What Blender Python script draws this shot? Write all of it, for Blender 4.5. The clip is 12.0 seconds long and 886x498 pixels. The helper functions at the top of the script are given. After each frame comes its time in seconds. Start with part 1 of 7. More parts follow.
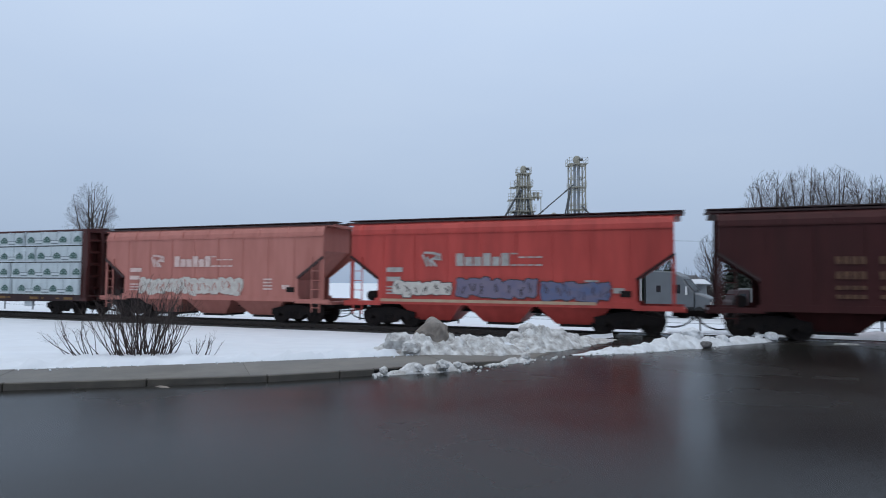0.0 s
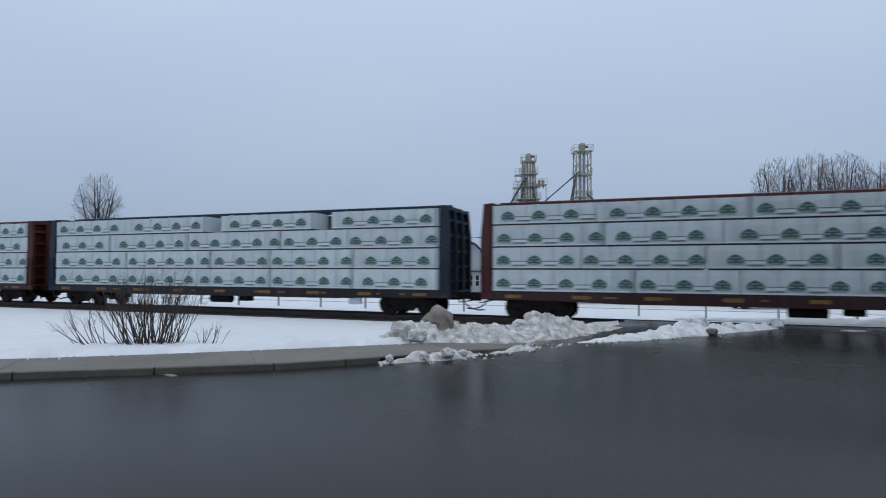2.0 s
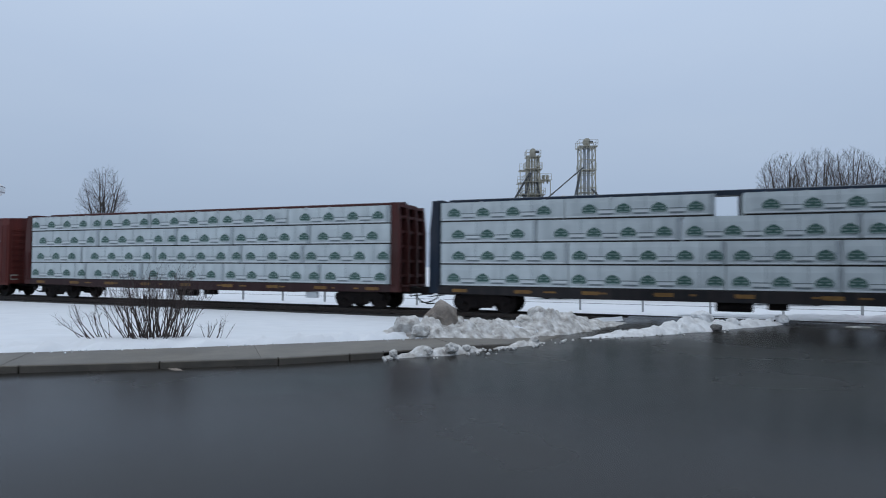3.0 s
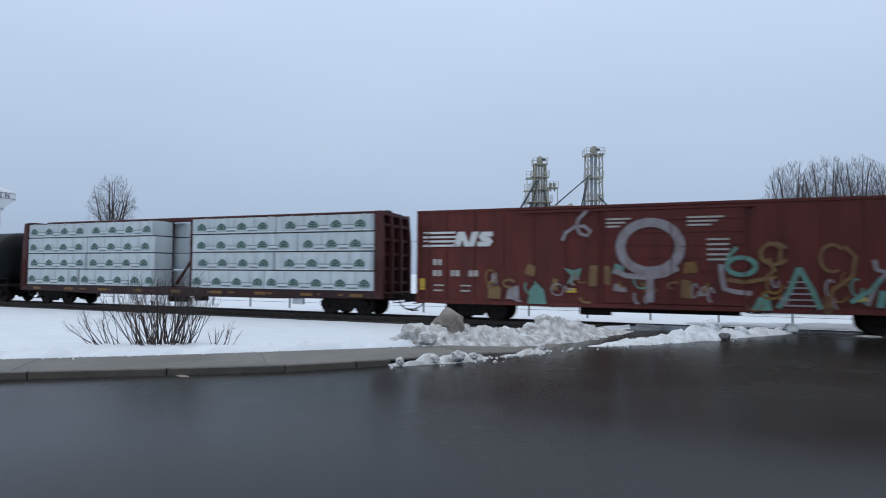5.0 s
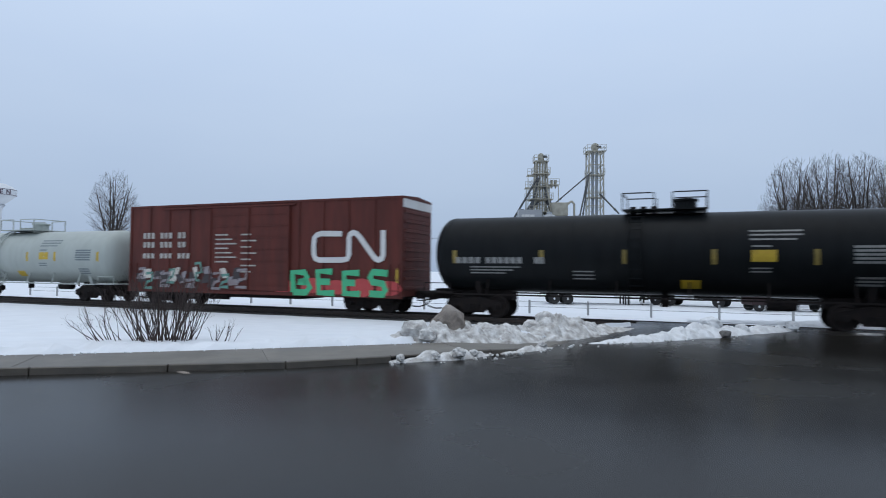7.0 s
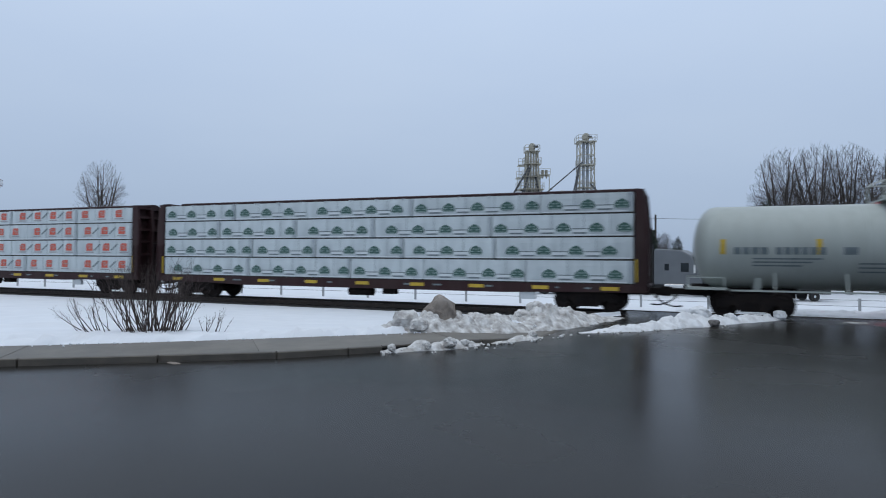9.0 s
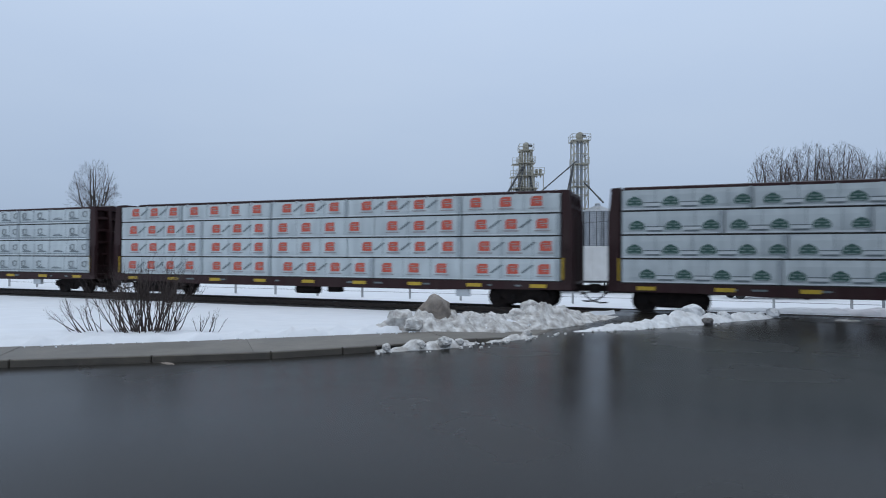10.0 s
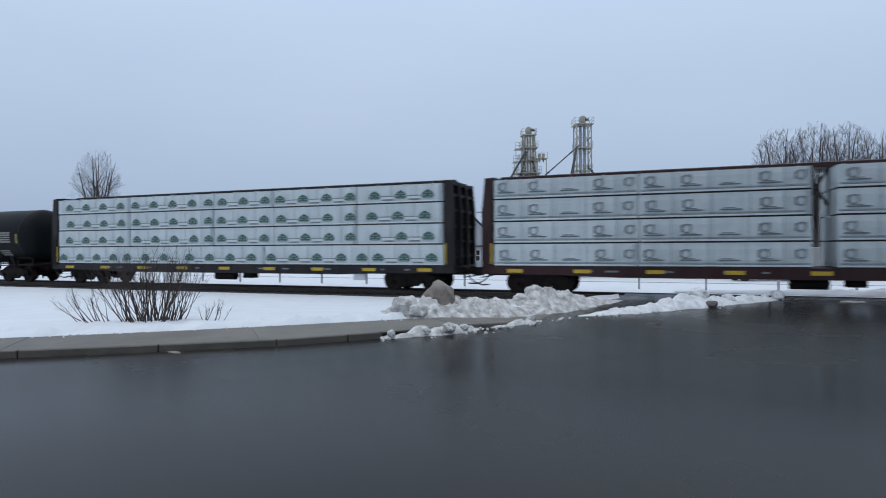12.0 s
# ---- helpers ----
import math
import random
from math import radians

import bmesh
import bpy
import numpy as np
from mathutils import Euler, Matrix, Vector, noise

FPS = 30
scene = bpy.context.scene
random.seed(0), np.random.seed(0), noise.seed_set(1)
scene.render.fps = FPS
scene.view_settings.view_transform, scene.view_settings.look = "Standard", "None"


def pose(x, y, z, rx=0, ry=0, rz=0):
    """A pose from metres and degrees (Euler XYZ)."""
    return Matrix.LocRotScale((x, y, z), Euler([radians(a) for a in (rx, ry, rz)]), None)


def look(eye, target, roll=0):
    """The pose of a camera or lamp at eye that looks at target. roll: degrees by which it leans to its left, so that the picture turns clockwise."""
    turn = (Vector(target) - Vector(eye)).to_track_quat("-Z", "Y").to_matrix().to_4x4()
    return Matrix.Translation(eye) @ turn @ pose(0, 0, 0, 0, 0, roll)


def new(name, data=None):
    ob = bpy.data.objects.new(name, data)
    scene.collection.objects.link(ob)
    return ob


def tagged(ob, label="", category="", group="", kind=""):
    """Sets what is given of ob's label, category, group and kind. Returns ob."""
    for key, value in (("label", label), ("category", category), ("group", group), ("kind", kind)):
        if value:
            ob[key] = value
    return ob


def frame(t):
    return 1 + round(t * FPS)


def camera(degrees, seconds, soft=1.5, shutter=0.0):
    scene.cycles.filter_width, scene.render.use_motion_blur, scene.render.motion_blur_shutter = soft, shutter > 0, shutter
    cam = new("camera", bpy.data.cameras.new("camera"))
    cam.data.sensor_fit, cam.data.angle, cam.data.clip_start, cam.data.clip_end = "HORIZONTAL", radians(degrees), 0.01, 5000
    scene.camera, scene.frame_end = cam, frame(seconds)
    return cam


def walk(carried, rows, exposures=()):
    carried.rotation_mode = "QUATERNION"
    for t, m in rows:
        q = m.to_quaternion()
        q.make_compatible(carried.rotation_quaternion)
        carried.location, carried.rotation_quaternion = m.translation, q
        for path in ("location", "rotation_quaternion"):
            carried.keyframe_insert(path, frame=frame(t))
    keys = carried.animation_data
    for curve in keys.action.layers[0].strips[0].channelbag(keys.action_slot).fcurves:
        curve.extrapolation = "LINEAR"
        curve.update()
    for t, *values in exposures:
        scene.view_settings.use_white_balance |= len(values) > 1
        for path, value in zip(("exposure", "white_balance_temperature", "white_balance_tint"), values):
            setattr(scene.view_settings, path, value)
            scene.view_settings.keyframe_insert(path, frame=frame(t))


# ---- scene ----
# camera: stands on one spot by the road and is turned by hand
EYE = (0.0, 0.0, 1.92)
cam = camera(71.95, 12.0, soft=1.05, shutter=0.2)
# seconds, yaw, pitch, roll
TURNS = [
    (0.0, -0.284, 3.198, 0.438), (0.5, -0.335, 3.083, 0.355), (1.0, -0.210, 2.870, 0.150),
    (1.5, 0.000, 2.490, 0.280), (2.0, 0.190, 2.094, 0.205), (2.5, 0.357, 1.772, 0.329),
    (3.1, 0.600, 1.640, 0.330), (3.8, 0.930, 1.800, 0.330),
    (4.5, 1.188, 2.105, 0.338), (5.0, 1.198, 2.346, 0.487), (5.5, 1.244, 2.467, 0.418),
    (6.0, 1.375, 2.499, 0.338), (6.5, 1.371, 2.372, 0.334), (7.0, 1.272, 2.063, 0.589),
    (7.6, 1.050, 1.660, 0.570), (8.4, 0.680, 1.270, 0.530),
    (9.0, 0.423, 1.137, 0.517), (9.5, 0.160, 1.129, 0.688), (10.0, -0.099, 1.067, 0.356),
    (10.5, -0.332, 0.794, -0.166), (11.0, -0.186, 0.397, -0.308), (11.5, -0.001, 0.052, -0.309),
    (12.0, 0.233, -0.235, -0.356),
]


def camera_pose(yaw, pitch, roll):
    return pose(*EYE, 0, 0, yaw) @ pose(0, 0, 0, 90 + pitch) @ pose(0, 0, 0, 0, 0, roll)


walk(cam, [(t, camera_pose(y, p, r)) for t, y, p, r in TURNS],
     exposures=((0.0, 0.0), (1.0, -0.09), (2.0, -0.15), (2.5, -0.15), (4.5, -0.05), (5.0, 0.02), (5.5, -0.05), (6.0, -0.09), (6.5, -0.09), (7.0, 0.05), (9.5, -0.05), (12.0, 0.0)))

# world: a cold overcast winter sky, brighter overhead than at the horizon
world = bpy.data.worlds.new("overcast_sky")
scene.world = world
world.use_nodes = True
wn, wl = world.node_tree.nodes, world.node_tree.links
wn.clear()
w_out = wn.new("ShaderNodeOutputWorld")
w_bg = wn.new("ShaderNodeBackground")
w_sky = wn.new("ShaderNodeTexSky")
w_sky.sky_type = "NISHITA"
w_sky.sun_disc = False
w_sky.sun_elevation, w_sky.sun_rotation = radians(78), radians(200)
w_sky.dust_density, w_sky.air_density = 2.0, 1.0
w_geo = wn.new("ShaderNodeTexCoord")
w_sep = wn.new("ShaderNodeSeparateXYZ")
w_ramp = wn.new("ShaderNodeValToRGB")
w_ramp.color_ramp.elements[0].position = 0.0
w_ramp.color_ramp.elements[0].color = (0.365, 0.470, 0.645, 1)
w_ramp.color_ramp.elements[1].position = 1.0
w_ramp.color_ramp.elements[1].color = (1.02, 1.15, 1.32, 1)
w_mid = w_ramp.color_ramp.elements.new(0.38)
w_mid.color = (0.600, 0.735, 0.950, 1)
w_noise = wn.new("ShaderNodeTexNoise")
w_noise.inputs["Scale"].default_value = 1.7
w_noise.inputs["Detail"].default_value = 4.0
w_map = wn.new("ShaderNodeMapping")
w_map.inputs["Scale"].default_value = (1.0, 1.0, 3.0)
w_cloud = wn.new("ShaderNodeMixRGB")
w_cloud.blend_type = "SOFT_LIGHT"
w_cloud.inputs[0].default_value = 0.22
w_scale = wn.new("ShaderNodeMixRGB")
w_scale.blend_type = "MULTIPLY"
w_scale.inputs[0].default_value = 1.0
w_scale.inputs[2].default_value = (0.08, 0.08, 0.08, 1)
w_mix = wn.new("ShaderNodeMixRGB")
w_mix.inputs[0].default_value = 0.88
wl.new(w_geo.outputs["Generated"], w_sep.inputs[0])
wl.new(w_sep.outputs["Z"], w_ramp.inputs[0])
wl.new(w_geo.outputs["Generated"], w_map.inputs[0])
wl.new(w_map.outputs[0], w_noise.inputs[0])
wl.new(w_ramp.outputs[0], w_cloud.inputs[1])
wl.new(w_noise.outputs["Fac"], w_cloud.inputs[2])
wl.new(w_sky.outputs[0], w_scale.inputs[1])
wl.new(w_scale.outputs[0], w_mix.inputs[1])
wl.new(w_cloud.outputs[0], w_mix.inputs[2])
wl.new(w_mix.outputs[0], w_bg.inputs[0])
wl.new(w_bg.outputs[0], w_out.inputs[0])
w_bg.inputs[1].default_value = 1.0

sun = new("sun", bpy.data.lights.new("sun", "SUN"))
sun.data.energy, sun.data.angle, sun.data.color = 0.5, radians(50), (1.0, 0.97, 0.93)
sun.matrix_world = look((-8, 0, 60), (0, 10, 0))


# ---- materials ----
def material(name, base, rough=0.7, metal=0.0, second=None, scale=4.0, amount=0.5, stretch=(1, 1, 1), bump=0.15,
             grime=None, grime_amount=0.0, grime_scale=1.2, grime_stretch=(1, 1, 1), vary=0.0, emission=None, specular=0.5):
    """A surface with fine grain, a second colour in patches, and grime or streaks at a larger scale."""
    m = bpy.data.materials.new(name)
    m.use_nodes = True
    n, l = m.node_tree.nodes, m.node_tree.links
    b = n["Principled BSDF"]
    b.inputs["Roughness"].default_value, b.inputs["Metallic"].default_value = rough, metal
    b.inputs["Specular IOR Level"].default_value = specular
    co = n.new("ShaderNodeTexCoord")
    mp = n.new("ShaderNodeMapping")
    mp.inputs["Scale"].default_value = stretch
    l.new(co.outputs["Object"], mp.inputs[0])
    nz = n.new("ShaderNodeTexNoise")
    nz.inputs["Scale"].default_value, nz.inputs["Detail"].default_value = scale, 6.0
    l.new(mp.outputs[0], nz.inputs[0])
    rp = n.new("ShaderNodeValToRGB")
    rp.color_ramp.elements[0].position, rp.color_ramp.elements[1].position = 0.35, 0.7
    l.new(nz.outputs["Fac"], rp.inputs[0])
    mx = n.new("ShaderNodeMixRGB")
    mx.inputs[1].default_value = (*base, 1)
    mx.inputs[2].default_value = (*(second or [c * 0.7 for c in base]), 1)
    k = n.new("ShaderNodeMath")
    k.operation = "MULTIPLY"
    k.inputs[1].default_value = amount
    l.new(rp.outputs[0], k.inputs[0])
    l.new(k.outputs[0], mx.inputs[0])
    colour = mx.outputs[0]
    if grime_amount:
        mp2 = n.new("ShaderNodeMapping")
        mp2.inputs["Scale"].default_value = grime_stretch
        mp2.inputs["Location"].default_value = (3.1, 7.7, 1.3)
        l.new(co.outputs["Object"], mp2.inputs[0])
        n2 = n.new("ShaderNodeTexNoise")
        n2.inputs["Scale"].default_value, n2.inputs["Detail"].default_value = grime_scale, 8.0
        l.new(mp2.outputs[0], n2.inputs[0])
        r2 = n.new("ShaderNodeValToRGB")
        r2.color_ramp.elements[0].position, r2.color_ramp.elements[1].position = 0.42, 0.72
        l.new(n2.outputs["Fac"], r2.inputs[0])
        k2 = n.new("ShaderNodeMath")
        k2.operation = "MULTIPLY"
        k2.inputs[1].default_value = grime_amount
        l.new(r2.outputs[0], k2.inputs[0])
        m2 = n.new("ShaderNodeMixRGB")
        l.new(k2.outputs[0], m2.inputs[0])
        l.new(colour, m2.inputs[1])
        m2.inputs[2].default_value = (*(grime or (0.05, 0.04, 0.035)), 1)
        colour = m2.outputs[0]
    if vary:
        oi = n.new("ShaderNodeObjectInfo")
        hs = n.new("ShaderNodeHueSaturation")
        mr = n.new("ShaderNodeMapRange")
        mr.inputs["To Min"].default_value, mr.inputs["To Max"].default_value = 1 - vary, 1 + vary
        l.new(oi.outputs["Random"], mr.inputs["Value"])
        l.new(mr.outputs[0], hs.inputs["Value"])
        l.new(colour, hs.inputs["Color"])
        colour = hs.outputs[0]
    l.new(colour, b.inputs["Base Color"])
    if bump:
        nb = n.new("ShaderNodeTexNoise")
        nb.inputs["Scale"].default_value, nb.inputs["Detail"].default_value = scale * 3, 5.0
        l.new(mp.outputs[0], nb.inputs[0])
        bp = n.new("ShaderNodeBump")
        bp.inputs["Strength"].default_value, bp.inputs["Distance"].default_value = bump, 0.03
        l.new(nb.outputs["Fac"], bp.inputs["Height"])
        l.new(bp.outputs[0], b.inputs["Normal"])
    if emission:
        b.inputs["Emission Color"].default_value = (*emission[:3], 1)
        b.inputs["Emission Strength"].default_value = emission[3]
    return m


def wet_asphalt():
    """Dark asphalt with a water film: smooth puddled patches among rougher, drier ones, with fine aggregate."""
    m = bpy.data.materials.new("wet_asphalt")
    m.use_nodes = True
    n, l = m.node_tree.nodes, m.node_tree.links
    b = n["Principled BSDF"]
    co = n.new("ShaderNodeTexCoord")
    big = n.new("ShaderNodeTexNoise")
    big.inputs["Scale"].default_value, big.inputs["Detail"].default_value = 0.22, 5.0
    fine = n.new("ShaderNodeTexNoise")
    fine.inputs["Scale"].default_value, fine.inputs["Detail"].default_value = 55.0, 3.0
    for t in (big, fine):
        l.new(co.outputs["Object"], t.inputs[0])
    ramp = n.new("ShaderNodeValToRGB")
    ramp.color_ramp.elements[0].position, ramp.color_ramp.elements[0].color = 0.35, (0.012, 0.011, 0.0095, 1)
    ramp.color_ramp.elements[1].position, ramp.color_ramp.elements[1].color = 0.65, (0.024, 0.022, 0.019, 1)
    l.new(big.outputs["Fac"], ramp.inputs[0])
    mx = n.new("ShaderNodeMixRGB")
    mx.blend_type = "OVERLAY"
    mx.inputs[0].default_value = 0.5
    l.new(ramp.outputs[0], mx.inputs[1])
    l.new(fine.outputs["Fac"], mx.inputs[2])
    l.new(mx.outputs[0], b.inputs["Base Color"])
    mr = n.new("ShaderNodeMapRange")
    mr.inputs["From Min"].default_value, mr.inputs["From Max"].default_value = 0.35, 0.65
    mr.inputs["To Min"].default_value, mr.inputs["To Max"].default_value = 0.20, 0.30
    l.new(big.outputs["Fac"], mr.inputs["Value"])
    l.new(mr.outputs[0], b.inputs["Roughness"])
    b.inputs["Specular IOR Level"].default_value = 0.108
    bp = n.new("ShaderNodeBump")
    bp.inputs["Strength"].default_value, bp.inputs["Distance"].default_value = 0.10, 0.004
    l.new(fine.outputs["Fac"], bp.inputs["Height"])
    l.new(bp.outputs[0], b.inputs["Normal"])
    return m


M_ROAD = wet_asphalt()
M_SNOW = material("snow", (0.70, 0.725, 0.755), 0.6, second=(0.61, 0.64, 0.68), scale=1.3, amount=0.6, bump=0.35,
                  grime=(0.52, 0.52, 0.52), grime_amount=0.18, grime_scale=0.5)
M_PILE = material("ploughed_snow", (0.68, 0.68, 0.67), 0.7, second=(0.36, 0.34, 0.31), scale=6.0, amount=0.85, bump=1.0,
                  grime=(0.12, 0.10, 0.085), grime_amount=0.7, grime_scale=5.0)
M_CLEANPILE = material("fresh_ploughed_snow", (0.72, 0.735, 0.745), 0.65, second=(0.56, 0.565, 0.565), scale=5.0, amount=0.7, bump=0.8,
                       grime=(0.22, 0.20, 0.18), grime_amount=0.4, grime_scale=4.0)
M_CONCRETE = material("damp_concrete", (0.148, 0.134, 0.112), 0.6, second=(0.112, 0.101, 0.085), scale=3.0, amount=0.7, bump=0.2,
                      grime=(0.07, 0.066, 0.06), grime_amount=0.5, grime_scale=0.9, vary=0.06)
M_CURB = material("curb_concrete", (0.098, 0.084, 0.066), 0.6, second=(0.062, 0.053, 0.043), scale=4.0, amount=0.7, bump=0.25,
                  grime=(0.05, 0.048, 0.045), grime_amount=0.5, grime_scale=1.5, vary=0.08)
M_ROCK = material("granite_boulder", (0.25, 0.21, 0.175), 0.85, second=(0.13, 0.112, 0.098), scale=5.0, amount=0.8, bump=0.9,
                  grime=(0.40, 0.38, 0.36), grime_amount=0.35, grime_scale=2.5)
M_SLUSH = material("frozen_slush", (0.13, 0.12, 0.115), 0.7, second=(0.07, 0.065, 0.06), scale=8.0, amount=0.8, bump=0.8)
M_POST = material("pale_grey_post", (0.40, 0.41, 0.42), 0.8, second=(0.30, 0.30, 0.30), scale=6.0, bump=0.0)
M_BALLAST = material("ballast", (0.022, 0.021, 0.021), 0.95, second=(0.045, 0.042, 0.04), scale=14.0, amount=0.8, bump=1.0)
M_RAIL = material("rail_steel", (0.045, 0.038, 0.034), 0.5, 0.4, second=(0.10, 0.06, 0.04), scale=8.0, amount=0.5)
M_TIE = material("creosoted_tie", (0.03, 0.026, 0.022), 0.85, second=(0.06, 0.05, 0.045), scale=9.0)
M_BARK = material("bark", (0.060, 0.052, 0.048), 0.9, second=(0.035, 0.03, 0.028), scale=9.0, bump=0.5)
M_TWIG = material("twigs", (0.060, 0.050, 0.047), 0.9, second=(0.038, 0.031, 0.029), scale=9.0, bump=0.0)
M_SHRUB = material("shrub_stems", (0.050, 0.033, 0.028), 0.8, second=(0.028, 0.02, 0.018), scale=9.0, bump=0.0)
M_NEEDLE = material("conifer_needles", (0.030, 0.042, 0.028), 0.8, second=(0.016, 0.022, 0.016), scale=3.0, bump=0.0)
M_GALV = material("galvanised_steel", (0.36, 0.38, 0.40), 0.5, 0.5, second=(0.24, 0.26, 0.28), scale=2.0, stretch=(1, 1, 0.3), amount=0.7)
M_TOWER = material("painted_tower_steel", (0.40, 0.38, 0.31), 0.6, 0.1, second=(0.26, 0.24, 0.20), scale=1.5, amount=0.7, bump=0.0)
M_SPOUT = material("dark_spout_steel", (0.09, 0.095, 0.10), 0.6, 0.3, scale=2.0, bump=0.0)
M_SIDING = material("grey_siding", (0.34, 0.355, 0.37), 0.7, second=(0.28, 0.29, 0.31), scale=1.2, stretch=(1, 1, 8), amount=0.6)
M_ROOF = material("dark_roofing", (0.07, 0.07, 0.075), 0.8, scale=6.0)
M_WHITE = material("white_paint", (0.60, 0.60, 0.59), 0.5, second=(0.50, 0.50, 0.48), scale=1.5, amount=0.5, bump=0.05,
                   grime=(0.40, 0.37, 0.33), grime_amount=0.3, grime_scale=1.0, grime_stretch=(1, 1, 0.25))
M_GLASS = material("dark_window_glass", (0.02, 0.024, 0.028), 0.08, scale=1.0, bump=0.0)
M_RUBBER = material("tyre_rubber", (0.02, 0.02, 0.02), 0.85, scale=10.0)
M_CHROME = material("bright_metal", (0.6, 0.6, 0.6), 0.25, 0.9, scale=3.0, bump=0.0)
M_CABGREY = material("silver_grey_cab_paint", (0.125, 0.135, 0.145), 0.4, 0.1, second=(0.10, 0.108, 0.115), scale=1.0, bump=0.0)
M_BOXGREY = material("truck_box_panel", (0.23, 0.23, 0.225), 0.5, second=(0.19, 0.19, 0.185), scale=1.5, amount=0.5, bump=0.0)
M_MAROON = material("maroon_cab_paint", (0.022, 0.006, 0.007), 0.6, scale=1.0, bump=0.0)
M_SIGNALRED = material("lit_red_signal_lens", (0.6, 0.01, 0.02), 0.4, bump=0.0, emission=(1.0, 0.03, 0.08, 28.0))
M_SIGNALOFF = material("unlit_red_signal_lens", (0.12, 0.01, 0.012), 0.2, bump=0.0)
M_BLACK = material("black_paint", (0.018, 0.018, 0.019), 0.5, scale=3.0, bump=0.0)
M_TOWERWHITE = material("water_tower_paint", (0.58, 0.60, 0.62), 0.5, second=(0.50, 0.52, 0.54), scale=0.3, bump=0.0)
M_TOWERLETTER = material("dark_violet_letter_paint", (0.07, 0.035, 0.06), 0.6, bump=0.0)
M_WIRE = material("weathered_wire", (0.06, 0.06, 0.06), 0.7, bump=0.0)


def car_paint(name, base, rough=0.55, dirt=0.45, dirt_colour=(0.045, 0.035, 0.03), second=None):
    """Old railcar paint with vertical run-off streaks and soot."""
    return material(name, base, rough, 0.0, specular=0.28, second=second or [c * 0.6 for c in base], scale=1.6, amount=0.7, stretch=(1.6, 1.6, 0.35),
                    bump=0.08, grime=dirt_colour, grime_amount=dirt, grime_scale=1.4, grime_stretch=(2.2, 2.2, 0.22))


M_RED = car_paint("red_hopper_paint", (0.50, 0.072, 0.058), 0.5, 0.40, (0.22, 0.033, 0.028), (0.38, 0.050, 0.041))
M_PINK = car_paint("faded_pink_hopper_paint", (0.47, 0.185, 0.150), 0.6, 0.30, (0.30, 0.095, 0.075), (0.39, 0.145, 0.115))
M_DARKBROWN = car_paint("dark_brown_hopper_paint", (0.064, 0.0150, 0.0140), 0.65, 0.35, (0.045, 0.015, 0.013))
M_BROWN = car_paint("boxcar_brown_paint", (0.115, 0.022, 0.017), 0.6, 0.45, (0.05, 0.018, 0.015))
M_CNBROWN = car_paint("boxcar_red_brown_paint", (0.108, 0.024, 0.017), 0.6, 0.5, (0.05, 0.016, 0.013))
M_BEAMRED = car_paint("flatcar_oxide_red_paint", (0.070, 0.015, 0.013), 0.6, 0.4)
M_BEAMDARK = car_paint("flatcar_dark_oxide_paint", (0.030, 0.009, 0.010), 0.6, 0.4)
M_BEAMBLUE = car_paint("flatcar_dark_blue_paint", (0.010, 0.022, 0.042), 0.6, 0.4)
M_BEAMBLACK = car_paint("flatcar_black_paint", (0.011, 0.010, 0.012), 0.6, 0.4)
M_TANKBLACK = car_paint("tank_black_paint", (0.0105, 0.0120, 0.0130), 0.42, 0.25, (0.014, 0.013, 0.013))
M_TANKBLACK.node_tree.nodes["Principled BSDF"].inputs["Specular IOR Level"].default_value = 0.075
M_TANKWHITE = car_paint("tank_pale_grey_paint", (0.37, 0.40, 0.375), 0.5, 0.2, (0.27, 0.28, 0.25), (0.33, 0.36, 0.335))
M_ROOFSTEEL = car_paint("roof_walk_steel", (0.06, 0.035, 0.035), 0.7, 0.4)
M_UNDER = material("underframe_grime", (0.011, 0.009, 0.009), 0.9, specular=0.2, second=(0.024, 0.017, 0.014), scale=5.0, amount=0.6, bump=0.3)
M_WHEEL = material("wheel_steel", (0.016, 0.012, 0.011), 0.7, 0.2, specular=0.3, second=(0.032, 0.021, 0.017), scale=7.0, amount=0.6)
# the second colour's upright streaks put fold shading into the wrap
M_WRAP = material("white_lumber_wrap", (0.52, 0.575, 0.585), 0.5, second=(0.37, 0.42, 0.435), scale=1.3, amount=0.6, stretch=(1.6, 1, 0.25),
                  bump=0.35, grime=(0.25, 0.28, 0.30), grime_amount=0.35, grime_scale=0.9, grime_stretch=(2.0, 1, 0.5), vary=0.05)
M_BRIGHTWRAP = material("clean_white_wrap", (0.60, 0.64, 0.65), 0.5, second=(0.48, 0.52, 0.53), scale=2.5, amount=0.6, bump=0.1)
M_ENDWRAP = material("plain_grey_wrap", (0.50, 0.53, 0.55), 0.45, second=(0.40, 0.43, 0.45), scale=2.0, amount=0.5, bump=0.5)
M_PALEGREEN = material("pale_green_print", (0.22, 0.29, 0.275), 0.5, second=(0.16, 0.22, 0.205), scale=5.0, amount=0.6, bump=0.0)
M_PALEMARK = material("pale_grey_print", (0.24, 0.22, 0.21), 0.5, second=(0.38, 0.37, 0.37), scale=5.0, amount=0.6, bump=0.0)
# darker wrap tone: painted shade of vertical folds, and the sheet's overlap
M_FOLDOVERLAP = material("wrap_fold_shade_and_overlap", (0.33, 0.37, 0.39), 0.5, second=(0.24, 0.28, 0.30), scale=6.0, amount=0.6, bump=0.0)
M_GREEN = material("green_print", (0.022, 0.078, 0.062), 0.5, second=(0.05, 0.105, 0.09), scale=5.0, amount=0.5, bump=0.0)
M_GREY = material("grey_print", (0.11, 0.14, 0.15), 0.5, second=(0.20, 0.235, 0.25), scale=5.0, amount=0.5, bump=0.0)
